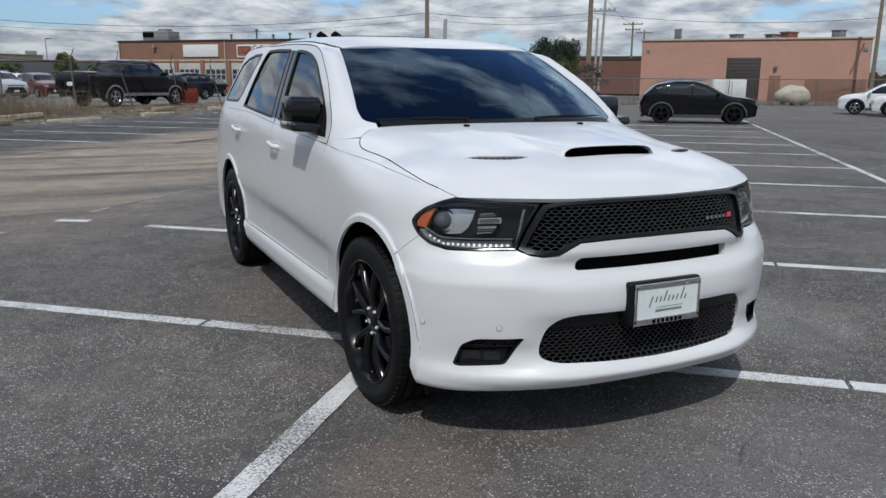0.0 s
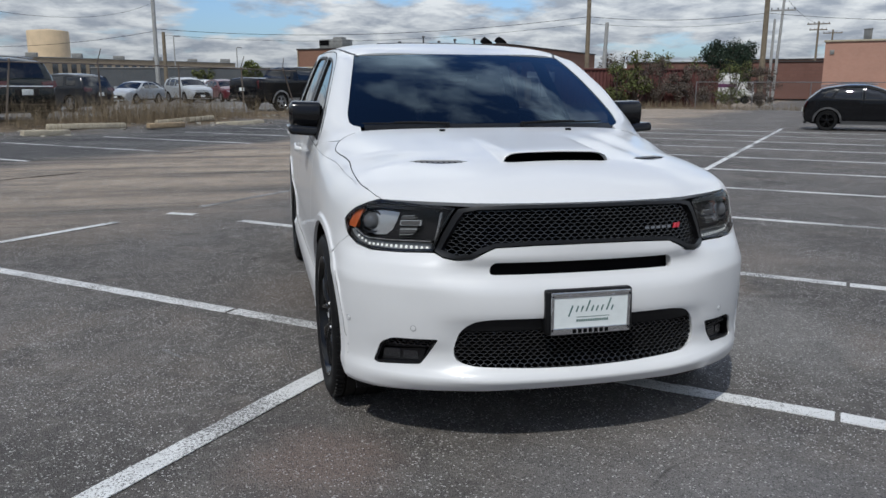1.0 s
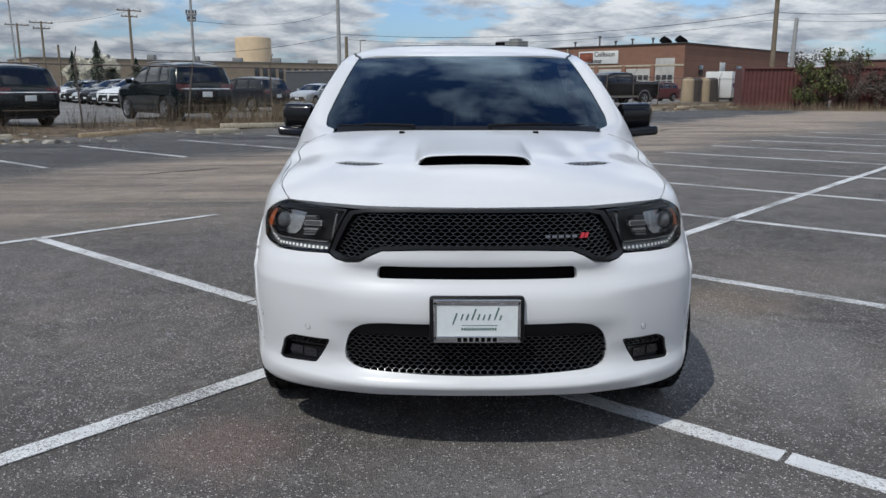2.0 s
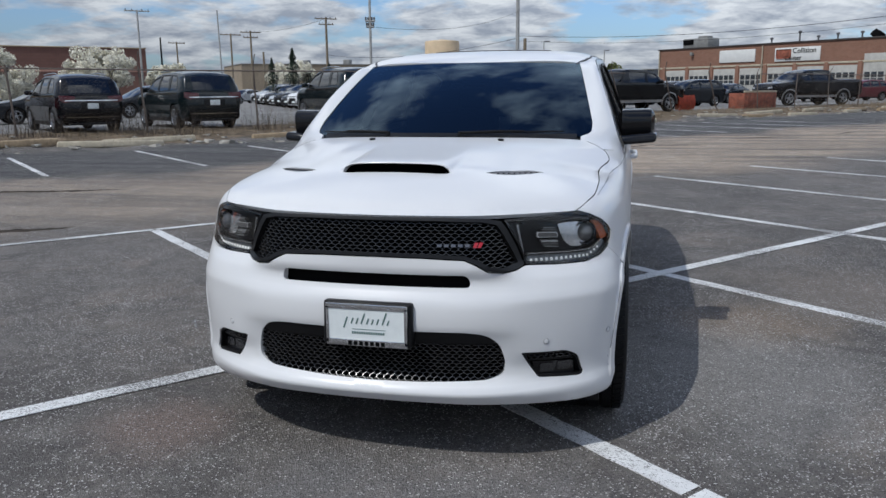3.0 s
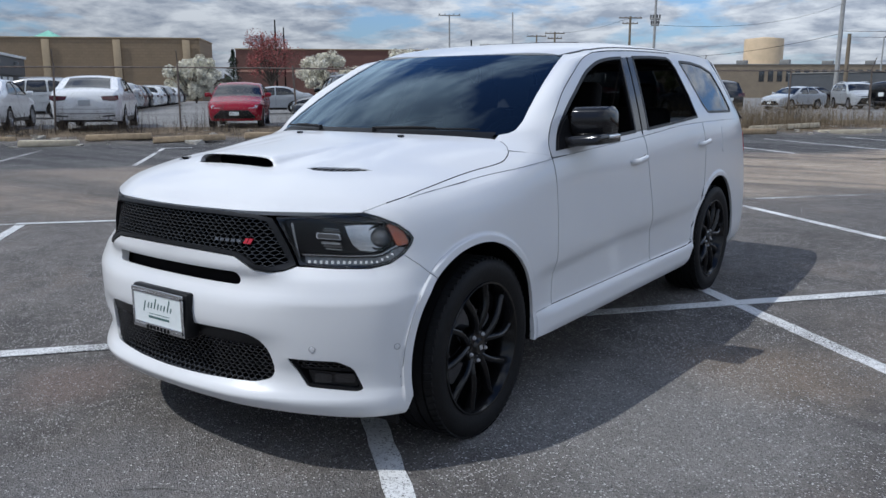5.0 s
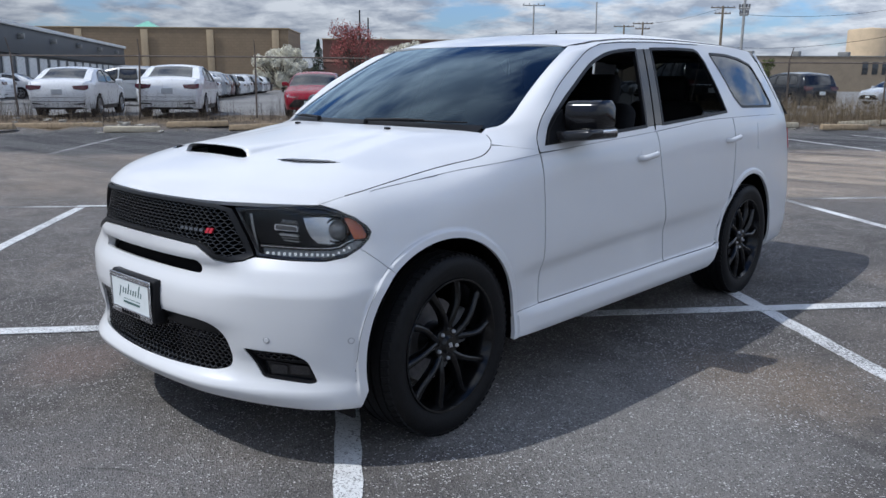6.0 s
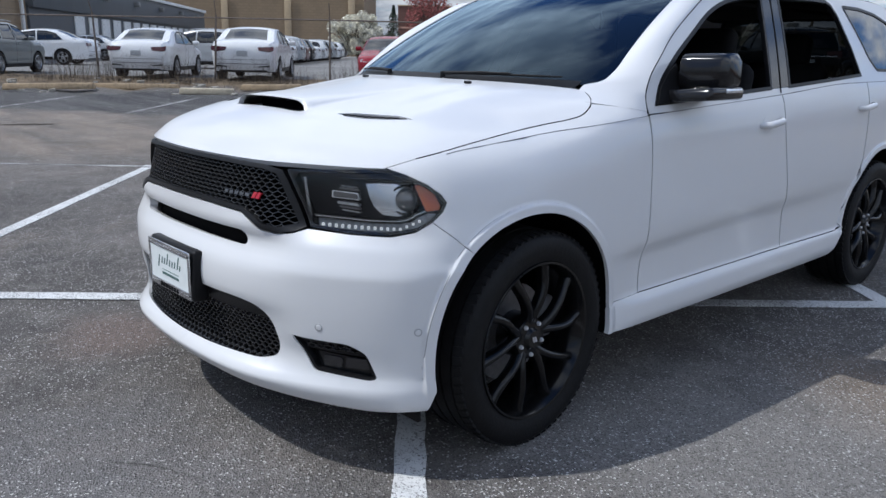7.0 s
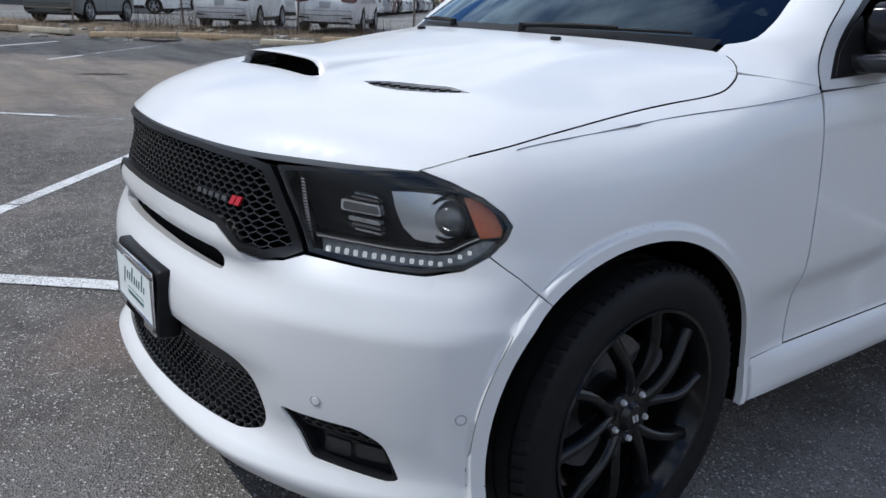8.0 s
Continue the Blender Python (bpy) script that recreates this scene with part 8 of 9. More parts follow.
# its side wall fittings (towards the lot's far end)
for y, z0, z1, w, mt in ((4.0, 2.8, 3.9, 1.0, M_WINDOW), (9.5, 3.2, 4.3, 1.4, M_WHITEW), (14.0, 3.0, 4.0, 1.6, M_WINDOW), (20.0, 3.0, 4.0, 1.6, M_WINDOW), (3.8, 0.3, 2.5, 1.0, M_DOORD)):
    part("side_window", box((0.12, w, z1 - z0), (SW + 0.0, y, (z0 + z1) / 2), 0.01), mt, shop)
unit = thing("roof_unit", "grey rooftop air unit with dark intake", "roof unit", shop.matrix_basis @ pose(3.6, 4.0, 6.0))
unit.matrix_basis = Matrix.Translation(Vector((*CL, 0))) @ Matrix.Rotation(math.atan2(CR[1] - CL[1], CR[0] - CL[0]), 4, "Z") @ pose(3.8, 3.0, 5.95)
part("casing", box((3.6, 2.2, 1.25), (0, 0, 0.75), 0.08), M_HVAC, unit)
part("intake", box((1.5, 0.1, 0.6), (-1.0, -1.12, 0.95), 0.02), M_DARK, unit)
part("cap", box((1.2, 1.2, 0.3), (0.6, 0, 1.5), 0.05), M_HVAC, unit)
SHOP_M = Matrix.Translation(Vector((*CL, 0))) @ Matrix.Rotation(math.atan2(CR[1] - CL[1], CR[0] - CL[0]), 4, "Z")
for x, h in ((14.0, 0.9), (17.3, 1.6), (19.4, 0.8), (21.5, 1.0), (24.0, 1.0)):
    vp = thing("roof_vent", "small dark vent pipe on the shop roof", "roof vent", SHOP_M @ pose(x, 2.0, 5.95))
    part("pipe", tube([(0, 0, 0), (0, 0, h * 0.75)], 0.09, 10), M_GREY, vp)
    part("cowl", lathe([(0.0001, 0.22), (0.18, 0.16), (0.20, 0.0)], "z", 12), M_GREY, vp).location = (0, 0, h * 0.75)
for x in (25.0, 26.8):
    dsh = thing("roof_fan", "dark round rooftop fan housing tipped on its frame", "roof vent", SHOP_M @ pose(x, 3.0, 6.4, 0, 35, 20))
    part("drum", lathe([(0.0001, 0.5), (0.55, 0.45), (0.7, 0.0), (0.66, -0.3)], "z", 18), M_DARK, dsh)
    part("stand", box((0.5, 0.5, 0.8), (0, 0, -0.5), 0.04), M_DARK, dsh)

# tan warehouse with cream pilasters, red-brown hall, grey-and-white workshop
tan_ = facade("warehouse", "large tan block warehouse with cream pilasters", (-140.5, 22.2), (-92.0, 69.1), 9.0, 12, M_TAN, 0.2, M_CREAM)
TW = math.dist((-140.5, 22.2), (-92.3, 68.8))
for k in range(6):
    fit_on(tan_, "pilaster", TW - 1.9 - k * 9.4, TW - 0.9 - k * 9.4, 0.2, 8.8, M_CREAM, 0.30)
for k in range(2):
    part("pilaster", box((0.4, 1.0, 8.6), (TW + 0.1, 1.2 + 9.5 * k, 4.5), 0.02), M_CREAM, tan_)
hall = facade("brick_hall", "long dark red-brown brick hall beyond the lot", (-94.5, 77.5), (-70.0, 101.9), 8.0, 30, M_RBR, 0.2, M_CREAM)
fit_on(hall, "light_band", 0, 34.5, 4.6, 4.9, M_PINK, 0.05)
gw = thing("workshop", "low workshop with grey metal fascia and white doors", "building")
ga, gb = Vector((-50.0, 12.6, 0)), Vector((-92.6, 44.3, 0))
gd_ = (gb - ga).normalized()
gw.location = ga
gw.rotation_euler = (0, 0, math.atan2(gd_.y, gd_.x))
GL = (gb - ga).length
part("wall", box((GL, 22, 3.4), (GL / 2, 11.1, 1.9)), M_GREYW, gw)
part("fascia", box((GL, 22.4, 2.0), (GL / 2, 11.0, 4.4), 0.02), M_GREYW, gw)
part("coping", box((GL + 0.2, 0.5, 0.28), (GL / 2, -0.18, 5.48), 0.02), M_WHITEW, gw)
for k in range(14):
    part("door_panel", box((1.9, 0.10, 2.9), (8.5 + k * 2.9, 0.05, 1.75), 0.02), M_WHITEW, gw)
for k in range(6):
    part("wall_lamp", box((0.35, 0.5, 0.4), (5 + k * 8.5, -0.4, 4.7), 0.06), M_HVAC, gw)
part("end_wall", box((9, 0.3, 5.8), (-4.5, 0.4, 3.0)), M_TAN, gw)
part("downpipe", tube([(-1.2, 0.0, 0.3), (-1.2, 0.0, 4.6), (-1.6, 0.0, 5.2)], 0.12, 8), M_WHITEW, gw)
gable = thing("green_roof", "distant pale green copper roof", "roof", pose(-127, 66, 9.6, 0, 0, 45))
bm = bmesh.new()
vs = [bm.verts.new(p) for p in ((-3.4, -3, 0), (3.4, -3, 0), (3.4, 3, 0), (-3.4, 3, 0), (0, 0, 2.0))]
for f in ((0, 1, 4), (1, 2, 4), (2, 3, 4), (3, 0, 4)):
    bm.faces.new([vs[i] for i in f])
part("hip", bm, material("copper_green", (0.22, 0.52, 0.40), 0.6, vary=0.1, scale=1), gable)

# far low buildings
far1 = facade("long_building", "long low beige industrial building in the distance", (-75, 141), (-6, 196), 7.0, 20, M_BEIGE, 0.2, M_HVAC)
for k in range(22):
    fit_on(far1, "window", 44 + k * 1.9, 45.1 + k * 1.9, 3.6, 6.0, M_WINDOW, 0.05)
for k in range(9):
    rv = thing("roof_unit", "small rooftop unit on the long building", "roof unit", pose(-66 + k * 7.2, 152 + k * 5.8, 7.0))
    part("casing", box((random.uniform(1.2, 3.0), 1.5, random.uniform(0.6, 1.3)), (0, 0, 0.5), 0.05), M_HVAC, rv)
far2 = facade("low_building", "low brown building beyond the yard", (60, 96), (84, 74), 5.2, 16, M_BRICK, 0.2, M_DOORD)
far3 = facade("low_building", "low brown brick building behind the poles", (46, 92), (66, 78), 4.6, 12, M_RBR, 0.2, M_DOORD)
fit_on(far3, "window", 12, 15, 1.5, 3.6, M_WINDOW, 0.05)
far4 = facade("low_building", "grey low building past the repair shop", (-26, 128), (4, 118), 4.2, 14, M_GREYW, 0.2, M_HVAC)
tank = thing("storage_tank", "large cream steel storage tank in the distance", "tank", pose(-50.6, 210.6, 0))
part("shell", lathe([(4.75, 0.0), (4.75, 14.4), (4.6, 14.75), (0.01, 15.3)], "z", 40), material("tank_cream", (0.60, 0.46, 0.30), 0.7, vary=0.12, scale=0.5), tank)
part("ladder", box((0.25, 0.25, 14), (3.2, -2.7, 7), 0.02), M_CREAM, tank)

# red containers in a row, vans, trailer, tarped heap
M_CONT = material("faded_red_container", (0.115, 0.040, 0.036), 0.65, vary=0.25, scale=1.5)


def container(p0, p1, z, h):
    a, b = Vector((*p0, 0)), Vector((*p1, 0))
    d = (b - a).normalized()
    own = thing("container", "faded red corrugated steel container", "container", group="containers")
    own.location, own.rotation_euler = (a.x, a.y, z), (0, 0, math.atan2(d.y, d.x))
    w = (b - a).length
    bm = bmesh.new()
    n = int(w / 0.28)
    prev = None
    for i in range(n * 4 + 1):
        x = w * i / (n * 4)
        y = (0, 0, 0.05, 0.05)[i % 4]
        row = [bm.verts.new((x, y, 0.12)), bm.verts.new((x, y, h - 0.12))]
        if prev:
            bm.faces.new((prev[0], row[0], row[1], prev[1]))
        prev = row
    part("side_panel", bm, M_CONT, own, smooth=False)
    part("shell", box((w - 0.02, 2.3, h - 0.1), (w / 2, 1.22, h / 2)), M_CONT, own)
    for zz in (0.06, h - 0.06):
        part("rail", box((w, 0.14, 0.13), (w / 2, 0.0, zz), 0.01), M_CONT, own)
    for x in (0.06, w - 0.06):
        part("corner_post", box((0.14, 0.14, h), (x, 0.0, h / 2), 0.01), M_CONT, own)
    return own


container((21.4, 53.0), (27.3, 52.2), 0.0, 2.9)
container((27.9, 52.0), (33.2, 50.6), 0.0, 2.9)
M_LEAFY = material("budding_leaves", (0.10, 0.115, 0.035), 0.8, vary=0.3, scale=3, island=0.4)
M_BLOSSOM = material("white_blossom", (0.74, 0.71, 0.60), 0.8, vary=0.15, scale=3, island=0.25)
M_REDLEAF = material("red_buds", (0.30, 0.085, 0.075), 0.8, vary=0.3, scale=3, island=0.35)
M_PINE = material("pine_needles", (0.018, 0.035, 0.020), 0.85, vary=0.4, scale=4, island=0.4)
M_BARK = material("bark", (0.09, 0.072, 0.058), 0.9, vary=0.35, scale=8, bump=0.5, bump_scale=30)
M_TWIG = material("bare_twigs", (0.10, 0.08, 0.065), 0.9, vary=0.3, scale=5, island=0.3)


def tree(name, label, x, y, z, h, spread, leaf, count, size=0.14, seed=0, low=0.28, clump_n=15):
    """A tapered trunk with forking limbs that reach into clumps of small leaf tufts; the crown's outline is uneven, with gaps."""
    rnd = random.Random(seed)
    own = thing(name, label, "tree", pose(x, y, z))
    bm = bmesh.new()
    fork = Vector((rnd.gauss(0, 0.02), rnd.gauss(0, 0.02), low)) * h
    tube([(0, 0, -0.2), fork * 0.5, fork], [h * 0.026, h * 0.021, h * 0.017], 8, bm=bm)
    clumps = []
    for k in range(clump_n):
        a, q = rnd.uniform(0, 6.28), rnd.random() ** 0.6
        up = rnd.uniform(low + 0.10, 0.92)
        wide = spread * 0.46 * math.sin(math.pi * min(0.97, max(0.12, (up - low) / (1.06 - low)))) ** 0.7
        c = Vector((math.cos(a) * wide * q, math.sin(a) * wide * q, up)) * h
        clumps.append((c, h * rnd.uniform(0.09, 0.16)))
        m = fork.lerp(c, 0.5) + Vector((rnd.gauss(0, 0.03), rnd.gauss(0, 0.03), -0.02)) * h
        tube([fork * rnd.uniform(0.8, 1.0), m, c], [h * 0.011, h * 0.007, h * 0.003], 5, bm=bm)
        for j in range(4):
            e = c + Vector((rnd.gauss(0, 0.07), rnd.gauss(0, 0.07), rnd.uniform(0.0, 0.10))) * h
            tube([m.lerp(c, rnd.uniform(0.4, 1)), e], [h * 0.004, h * 0.0012], 4, bm=bm)
    part("trunk", bm, M_BARK, own)
    v, f = [], []
    for k in range(count):
        c, r_ = rnd.choice(clumps)
        d = Vector((rnd.gauss(0, 1), rnd.gauss(0, 1), rnd.gauss(0, 0.85))).normalized() * r_ * rnd.random() ** 0.45
        c = c + d
        o = len(v)
        a, b_ = Vector((rnd.gauss(0, 1), rnd.gauss(0, 1), rnd.gauss(0, 1))).normalized(), Vector((rnd.gauss(0, 1), rnd.gauss(0, 1), rnd.gauss(0, 1))).normalized()
        s = size * rnd.uniform(0.4, 1.1)
        v += [tuple(c + a * s), tuple(c + b_ * s), tuple(c - a * s), tuple(c - b_ * s)]
        f.append((o, o + 1, o + 2, o + 3))
    me_ = bpy.data.meshes.new("crown")
    me_.from_pydata(v, [], f)
    link_mesh("crown", me_, leaf, own)
    return own


def pine(x, y, z, h, seed=0, r=0.30):
    rnd = random.Random(seed)
    own = thing("conifer", "dark green conifer standing behind the lots", "tree", pose(x, y, z))
    part("trunk", tube([(0, 0, -0.2), (0, 0, h * 0.95)], [h * 0.02, h * 0.004], 7), M_BARK, own)
    v, f = [], []
    for k in range(2600):
        t = rnd.random() ** 0.7
        zz = h * (0.10 + 0.90 * t)
        rad = h * r * (1 - t) ** 0.8 * (0.72 + 0.28 * math.sin(zz * 7 + rnd.random()))
        a, q = rnd.uniform(0, 6.28), rnd.random() ** 0.4
        c = Vector((rad * q * math.cos(a), rad * q * math.sin(a), zz - 0.12 * h * q * 0.5))
        d = Vector((math.cos(a), math.sin(a), -0.45 + rnd.gauss(0, 0.2))).normalized() * h * 0.030
        s = Vector((-math.sin(a), math.cos(a), rnd.gauss(0, 0.3))) * h * 0.010
        o = len(v)
        v += [tuple(c - s), tuple(c + s), tuple(c + d)]
        f.append((o, o + 1, o + 2))
    me_ = bpy.data.meshes.new("crown")
    me_.from_pydata(v, [], f)
    link_mesh("crown", me_, M_PINE, own)
    return own


for k, (x, y, h) in enumerate(((-60, 62.5, 5.6), (-53, 68, 5.8), (-72, 53, 5.0), (-36, 79, 4.4), (-48, 73.5, 4.2))):
    tree("blossom_tree", "pear tree in full white blossom", x, y, 0.3, h, 1.35, M_BLOSSOM, 24000, 0.12, 100 + k, low=0.08, clump_n=60)
tree("red_tree", "young tree with dark red buds", -49.6, 44.2, 0.3, 6.2, 0.85, M_REDLEAF, 5200, 0.075, 7, low=0.34, clump_n=30)
for k, (x, y, h) in enumerate(((30.5, 54.5, 4.3), (33.5, 57, 4.0), (36.5, 60, 4.4), (27.5, 56.5, 4.2))):
    tree("scrub_tree", "bare scrub tree just coming into leaf", x, y, 0, h, 0.7, M_TWIG if k % 2 else M_LEAFY, 1100, 0.09, 50 + k, low=0.16)
tree("scrub_tree", "green leafing scrub tree by the containers", 26.6, 51.0, 0, 4.2, 0.7, M_LEAFY, 1800, 0.10, 61, low=0.12)
tree("scrub_tree", "green leafing scrub tree by the containers", 29.5, 50.0, 0, 2.9, 0.7, M_TWIG, 1500, 0.09, 62, low=0.1)
for k, (x, y, h) in enumerate(((25.4, 51.2, 3.6), (28.0, 50.2, 3.8), (31.0, 49.6, 3.2), (33.4, 49.0, 3.6), (35.2, 48.2, 3.0))):
    tree("scrub_tree", "tangled bare scrub before the containers", x, y, 0, h, 0.95, M_TWIG if k % 3 else M_LEAFY, 2600, 0.07, 80 + k, low=0.05, clump_n=26)
for k, (x, y, h) in enumerate(((-2, 116, 4.8), (-9, 122, 4.2), (2, 111, 4.0), (-46, 130, 6), (60, 110, 5), (70, 120, 5.5))):
    tree("leafing_tree", "round tree with fresh green leaves in the distance", x, y, 0.3, h, 0.8, M_LEAFY, 1600, 0.2, 70 + k, low=0.15)
for k, (x, y, h) in enumerate(((-59.4, 48.2, 5.6), (-34.4, 79.2, 4.9), (-32.3, 80.2, 5.3), (-28.5, 62.0, 5.2), (-31, 63, 4.4))):
    pine(x, y, 0.2, h * (0.86 if 0 < k < 3 else 1.0), 200 + k, 0.40 if 0 < k < 3 else 0.28)
for x, y, h, sd in ((50.5, 77.0, 7.6, 301), (53.0, 77.5, 6.6, 302)):
    tree("conifer", "broad dark green pine behind the lots", x, y, 0, h, 0.56, M_PINE, 9000, 0.12, sd, low=0.22, clump_n=34)

# utility poles and lamp posts
def pole(x, y, h, r, mat, arms=(), lean=(0, 0), lamp=False, label="weathered wooden utility pole"):
    own = thing("utility_pole" if not lamp else "lamp_post", label, "pole", pose(x, y, 0))
    part("shaft", tube([(0, 0, -0.2), (lean[0] * h, lean[1] * h, h)], [r, r * 0.7], 10), mat, own)
    for z, w, ang in arms:
        d = Vector((math.cos(radians(ang)), math.sin(radians(ang)), 0)) * w / 2
        c = Vector((lean[0] * z, lean[1] * z, z))
        part("cross_arm", tube([c - d, c + d], 0.07, 6), mat, own)
        for t in (-0.9, -0.4, 0.4, 0.9):
            part("insulator", lathe([(0.0001, 0.22), (0.05, 0.2), (0.05, 0.0)], "z", 8), M_GREY, own).location = c + d * t
    if lamp:
        part("lamp_head", box((0.9, 0.35, 0.14), (0.5, 0, h), 0.04), M_GREY, own)
    return own


pole(40.4, 55.6, 14.0, 0.25, M_WOOD, (), (0.004, 0))
pole(41.6, 56.2, 7.2, 0.14, M_POLEG, (), (0.02, 0.01), label="short grey steel pole")
pole(42.7, 57.1, 11.0, 0.14, M_POLEG, ((9.2, 2.2, -40), (8.0, 2.0, -40)), (0.03, -0.02), label="grey pole with cross arms")
pole(66.9, 82.6, 9.6, 0.16, M_WOOD, ((9.3, 2.6, -40), (8.6, 2.0, -40)))
pole(80.8, 97.0, 9.9, 0.16, M_WOOD, ((9.4, 2.6, -40),))
pole(58.6, 41.0, 11.5, 0.18, M_WOOD, ((9.4, 2.0, 30),), (0.02, 0))
pole(-9.7, 70.9, 15.0, 0.20, M_POLEG, label="tall dark grey steel pole")
pole(-9.0, 70.9, 6.15, 0.20, M_WOOD)
pole(-13.5, 128.0, 9.2, 0.12, M_POLEG, lamp=True, label="slim grey lamp post")
pole(-4.5, 150.0, 8.6, 0.13, M_POLEG, lamp=True, label="slim grey lamp post")
pole(24.4, 55.3, 12.0, 0.20, M_WOOD)
pole(24.7, 53.0, 6.3, 0.19, M_POLEG, (), (0.035, 0), label="leaning grey steel pole")
pole(-51.4, 73.3, 10.3, 0.13, M_POLEG, ((10.2, 2.6, 45),), label="tall slim grey lamp pole")
pole(-28.3, 49.2, 7.3, 0.07, M_POLEG, (), (-0.02, 0), label="tall slim grey pole")
pole(-38.4, 95.1, 11.0, 0.20, M_WOOD, ((10.8, 3.0, 40), (10.1, 2.0, 40)))
pole(-13.1, 38.1, 9.0, 0.08, M_POLEG, ((5.2, 0.5, 20), (4.9, 0.4, 20)), label="slim white pole with small fittings")
pole(-50.7, 97.9, 9.8, 0.17, M_WOOD, ((9.6, 2.8, 40), (8.9, 2.0, 40)))
pole(-56.9, 103.8, 10.0, 0.17, M_WOOD, ((9.8, 3.0, 40),))
pole(-71.0, 112.0, 9.6, 0.16, M_WOOD, ((9.4, 2.6, 40),))
pole(-46.0, 92.0, 6.6, 0.18, M_WOOD)
pole(-62.7, 94.7, 9.0, 0.15, M_DARK)
pole(-58.0, 52.5, 8.6, 0.10, M_DARK)
pole(-58.6, 54.2, 8.0, 0.09, M_DARK)


def cable(a, b, sag, r=0.018):
    a, b = Vector(a), Vector(b)
    pts = [a.lerp(b, t) - Vector((0, 0, sag * 4 * t * (1 - t))) for t in np.linspace(0, 1, 15)]
    return tagged(part("cable", tube(pts, r, 5), M_DARK), "thin dark overhead cable between poles", "cable", "cables")


cable((24.4, 55.3, 6.9), (40.4, 55.6, 7.6), 0.4)
cable((24.4, 55.3, 6.4), (40.4, 55.6, 7.0), 0.4, 0.012)
cable((-9.7, 70.9, 6.4), (24.4, 55.3, 6.9), 0.9)
cable((-9.0, 70.9, 5.9), (24.4, 55.3, 6.4), 0.9, 0.012)
cable((-9.7, 70.9, 6.2), (-38.4, 95.1, 6.2), 0.9)
cable((40.4, 55.6, 7.6), (58.7, 41.0, 6.9), 0.6)
cable((42.9, 56.8, 9.2), (66.9, 82.6, 9.4), 0.5, 0.014)
cable((-13.1, 38.1, 4.9), (-9.7, 70.9, 8.6), 0.7, 0.010)
cable((-38.4, 95.1, 10.8), (-50.7, 97.9, 9.6), 0.4, 0.014)

# second fence at the lot's far end, with scrub and clutter
fence2 = thing("chain_link_fence", "chain-link fence across the far end of the lot", "fence")
pts2 = [Vector((28.0, 45.0, 0)), Vector((38.0, 40.5, 0)), Vector((52.0, 33.5, 0)), Vector((64.0, 27.5, 0))]
for a, b in zip(pts2, pts2[1:]):
    n = int((b - a).length / 3)
    for k in range(n):
        p = a.lerp(b, k / n)
        part("post", tube([p, p + Vector((0, 0, 1.9))], 0.035, 6), M_GALV, fence2)
    part("top_rail", tube([a + Vector((0, 0, 1.85)), b + Vector((0, 0, 1.85))], 0.028, 6), M_GALV, fence2)
    verts, faces_ = [], []
    L_ = (b - a).length
    d = (b - a) / L_
    s_ = Vector((-d.y, d.x, 0))
    for k in range(int(L_ / 0.14)):
        for sg in (1, -1):
            p, q = a + d * k * 0.14, a + d * (k * 0.14 + sg * 1.8) + Vector((0, 0, 1.84))
            o = len(verts)
            for c in (p, q):
                verts += [tuple(c + d * 0.003), tuple(c + s_ * 0.003), tuple(c - d * 0.003), tuple(c - s_ * 0.003)]
            faces_ += [(o + j, o + (j + 1) % 4, o + 4 + (j + 1) % 4, o + 4 + j) for j in range(4)]
    me = bpy.data.meshes.new("wire_net")
    me.from_pydata(verts, [], faces_)
    link_mesh("wire_net", me, M_GALV, fence2)["kind"] = "stuff"
random.seed(77)
verts, faces_ = [], []
for k in range(5200):
    s_ = random.random()
    if s_ < 0.5:
        p = Vector((28, 45, 0)).lerp(Vector((60, 29.5, 0)), random.random())
    else:
        p = Vector((14, 51, 0)).lerp(Vector((31, 45.5, 0)), random.random())
    p = p + Vector((random.gauss(0, 0.5), random.gauss(0, 0.6), 0))
    blade(p, random.uniform(0.1, 0.75), random.uniform(0.05, 0.3), 0.009)
me = bpy.data.meshes.new("weeds")
me.from_pydata(verts, [], faces_)
tagged(link_mesh("weeds", me, M_WEED), "dry weeds along the far end of the lot", "weeds", kind="stuff")

# box trailer, tarped heap, white van
tr = thing("box_trailer", "white enclosed box trailer with double doors", "trailer", pose(43.5, 42.0, 0, 0, 0, -38))
part("body", box((2.4, 3.0, 1.55), (0, 0, 1.1), 0.06), M_WHITEW, tr)
part("front_slope", box((2.3, 0.5, 1.2), (0, 1.6, 1.0), 0.2), M_WHITEW, tr)
for x in (-0.58, 0.58):
    dd = part("door", box((1.08, 0.05, 1.4), (x, -1.52, 1.07), 0.01), M_WHITEW, tr)
    part("door_bar", tube([(x - 0.4 * (1 if x > 0 else -1), -1.57, 0.45), (x - 0.4 * (1 if x > 0 else -1), -1.57, 1.70)], 0.02, 6), M_GALV, dd)
for x in (-1.12, 1.12):
    wh = part("wheel", lathe([(0.0001, -0.1), (0.3, -0.1), (0.33, -0.06), (0.33, 0.06), (0.3, 0.1), (0.0001, 0.1)], "x", 20), M_RUBBER, tr)
    wh.location = (x, 0.1, 0.33)
heap = thing("covered_boat", "pale tarpaulin over a low heap on a stand", "tarpaulin", pose(46.2, 38.2, 0, 0, 0, -38))
bm = bmesh.new()
bmesh.ops.create_icosphere(bm, subdivisions=4, radius=1.0)
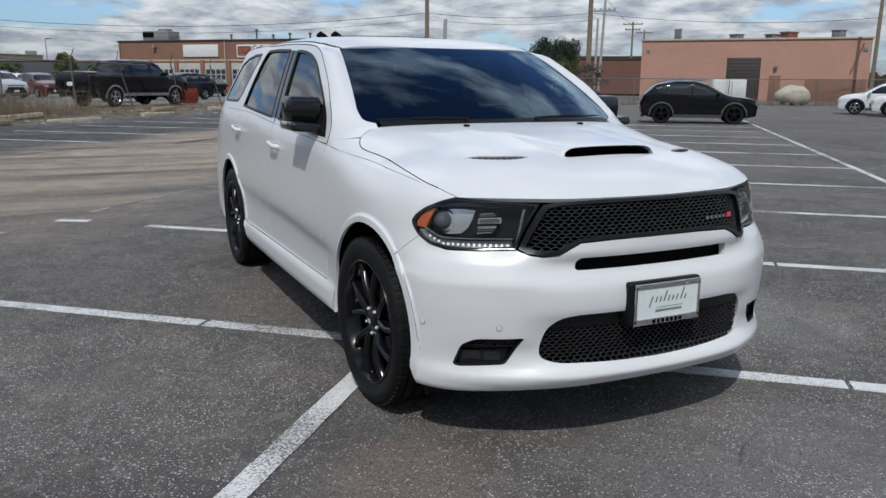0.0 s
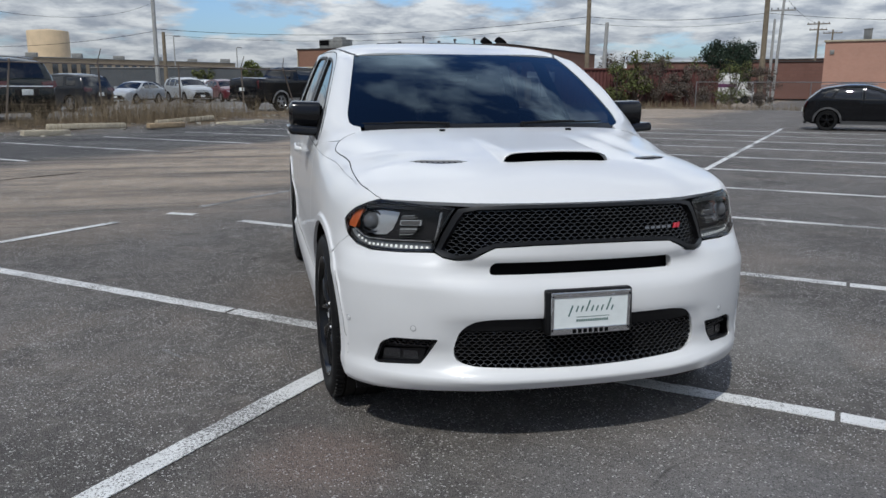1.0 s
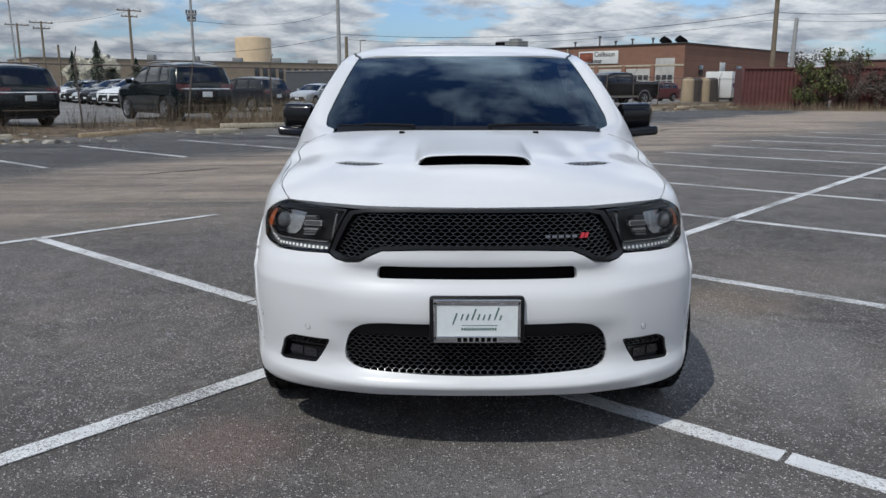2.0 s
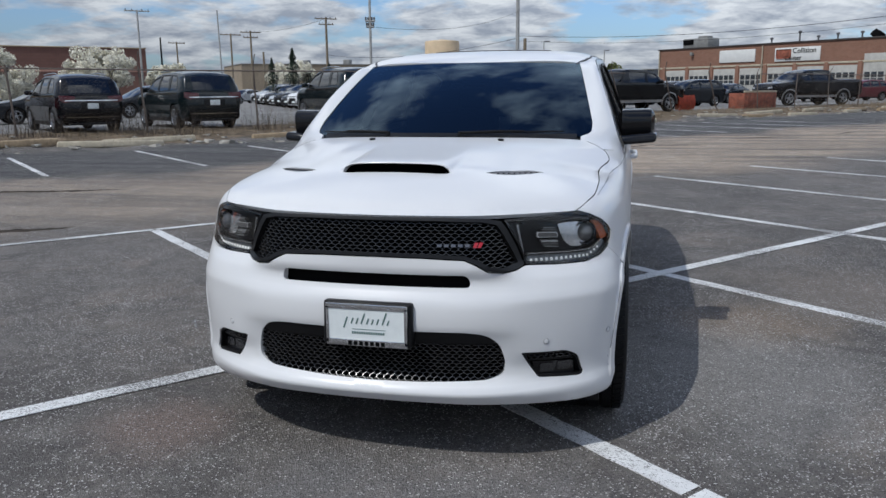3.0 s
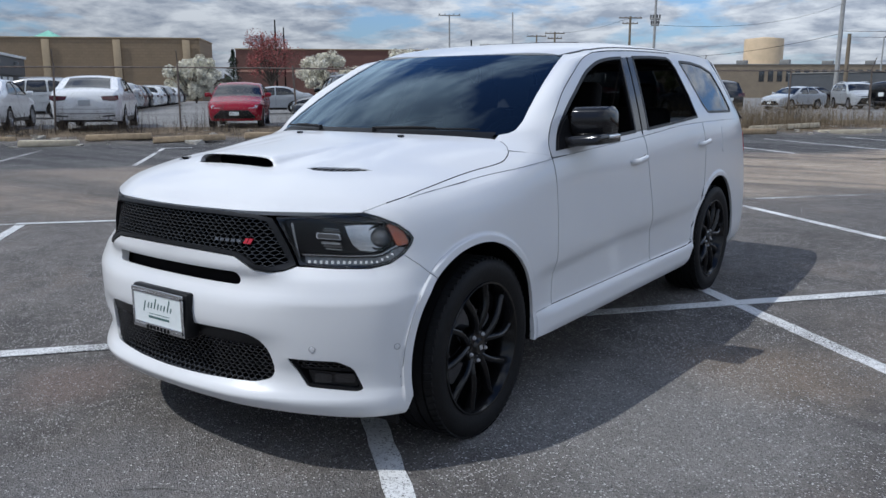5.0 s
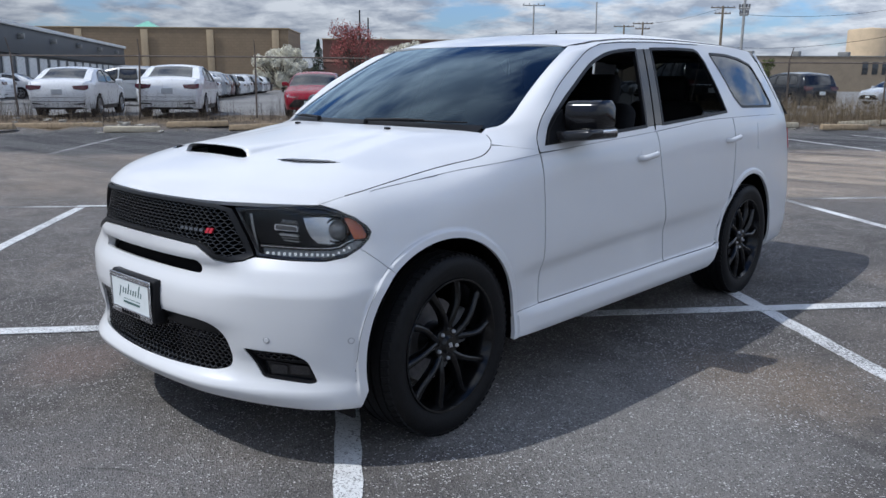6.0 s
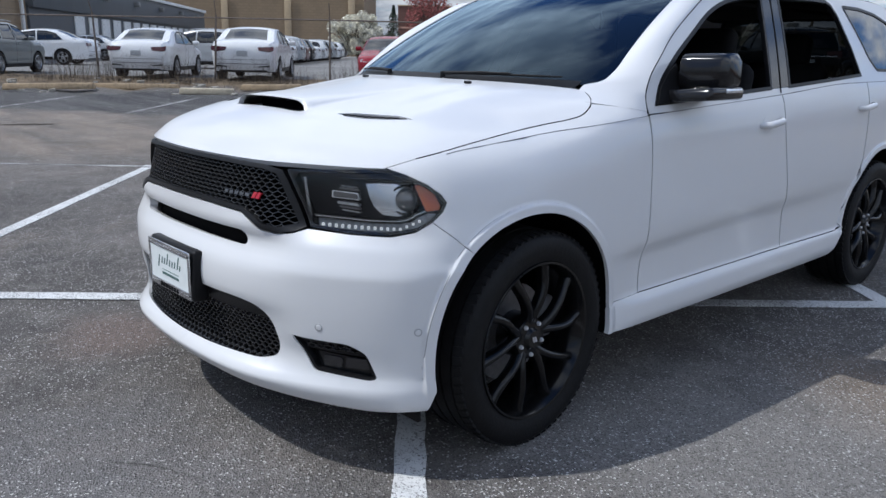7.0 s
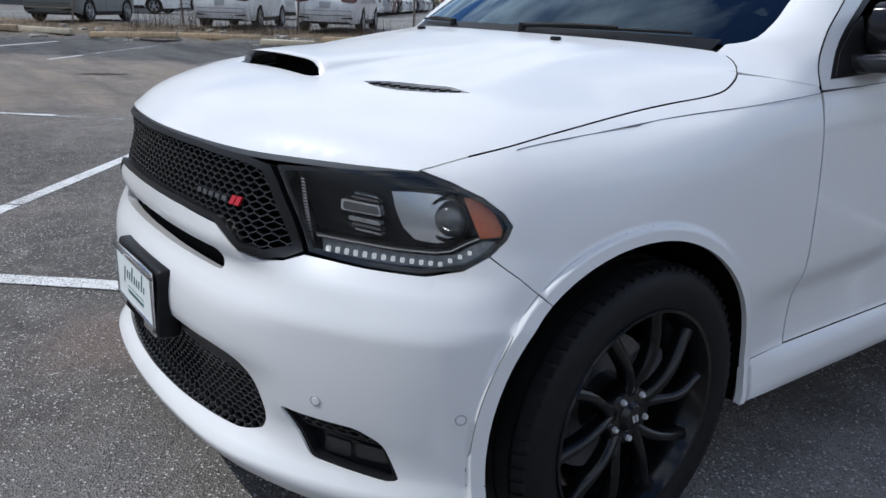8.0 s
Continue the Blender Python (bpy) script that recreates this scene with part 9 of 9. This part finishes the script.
for v in bm.verts:
    v.co = Vector((v.co.x * 1.25, v.co.y * 1.1, max(v.co.z, -0.55) * 0.80 + 0.62))
    v.co += Vector((0, 0, 0.14 * noise.noise(v.co * 1.3) + 0.06 * noise.noise(v.co * 4)))
part("cover", bm, material("tarp_cream", (0.46, 0.42, 0.34), 0.85, vary=0.15, scale=3), heap)
for x in (-0.7, 0.0, 0.7):
    part("stand", box((0.2, 0.9, 0.5), (x, 0, 0.25), 0.03), M_TIMBER, heap)
for k in range(9):
    pl_ = thing("scrap_pallet", "stacked timber and scrap by the brick works", "pallet", pose(50.5 + k * 0.75, 33.0 - k * 0.55, 0, 0, 0, -38 + 7 * k), group="scrap pallets")
    for j in range(3 + k % 3):
        part("layer", box((1.1, 1.0, 0.14), (0.03 * (j % 2), 0.02 * j, 0.09 + 0.19 * j), 0.01), M_TIMBER if (j + k) % 3 else M_GREYW, pl_)


def van(x, y, yaw, label):
    own = thing("van", label, "van", pose(x, y, 0, 0, 0, yaw))
    part("cargo_box", box((2.2, 3.9, 2.2), (0, 0.8, 1.75), 0.08), M_WHITEW, own)
    part("cab", box((2.0, 1.7, 1.5), (0, -1.9, 1.25), 0.15, 3, taper=(0.9, 0.75)), M_WHITEW, own)
    part("windscreen", box((1.6, 0.9, 0.6), (0, -2.15, 1.65), 0.08, 2), M_WINDOW, own)
    part("stripe", box((2.22, 3.4, 0.35), (0, 0.8, 1.7), 0.01), M_MAROON_ST, own)
    part("bumper", box((2.0, 0.2, 0.35), (0, -2.75, 0.6), 0.05), M_GREY, own)
    for sx in (-0.95, 0.95):
        for yy in (-1.8, 1.6):
            w_ = part("wheel", lathe([(0.0001, -0.12), (0.36, -0.12), (0.40, -0.06), (0.40, 0.06), (0.36, 0.12), (0.0001, 0.12)], "x", 20), M_RUBBER, own)
            w_.location = (sx, yy, 0.40)
    return own


M_MAROON_ST = material("purple_stripe", (0.12, 0.03, 0.10), 0.5, vary=0.1, scale=4)
van(42.3, 64.0, 75, "white box truck with a coloured stripe")
van(24.8, 66.0, 150, "white delivery van by the shop")
for k in range(4):
    tk = thing("propane_tank", "cream ribbed tank standing by the shop", "tank", pose(20.5 + k * 0.75, 62.5 + k * 0.25, 0), group="ribbed tanks")
    part("shell", lathe([(0.0001, 2.35), (0.35, 2.3), (0.5, 2.1), (0.52, 1.2), (0.52, 0.3), (0.48, 0.0)], "z", 18), M_CREAM if k % 2 == 0 else M_DOORD, tk)

# far tree line closes the horizon all round
random.seed(91)
verts, faces_ = [], []
for k in range(15000):
    a = random.uniform(0, 6.283)
    r_ = random.uniform(300, 360)
    h = 4.5 + 3.0 * noise.noise((math.cos(a) * 9, math.sin(a) * 9, 0)) + random.uniform(-0.6, 1.0)
    z = h * random.random() ** 0.6
    c = Vector((r_ * math.cos(a), r_ * math.sin(a), z))
    s = random.uniform(0.7, 1.7)
    o = len(verts)
    d1, d2 = Vector((-math.sin(a), math.cos(a), random.gauss(0, 0.4))) * s, Vector((random.gauss(0, 0.3), random.gauss(0, 0.3), 1)) * s
    verts += [tuple(c - d1 - d2), tuple(c + d1 - d2 * 0.6), tuple(c + d1 * 0.7 + d2), tuple(c - d1 * 0.8 + d2 * 0.8)]
    faces_.append((o, o + 1, o + 2, o + 3))
me = bpy.data.meshes.new("tree_line")
me.from_pydata(verts, [], faces_)
tagged(link_mesh("tree_line", me, material("far_trees", (0.085, 0.075, 0.052), 0.9, vary=0.3, scale=0.05, island=0.35)), "distant line of bare and budding trees", "trees", kind="stuff")
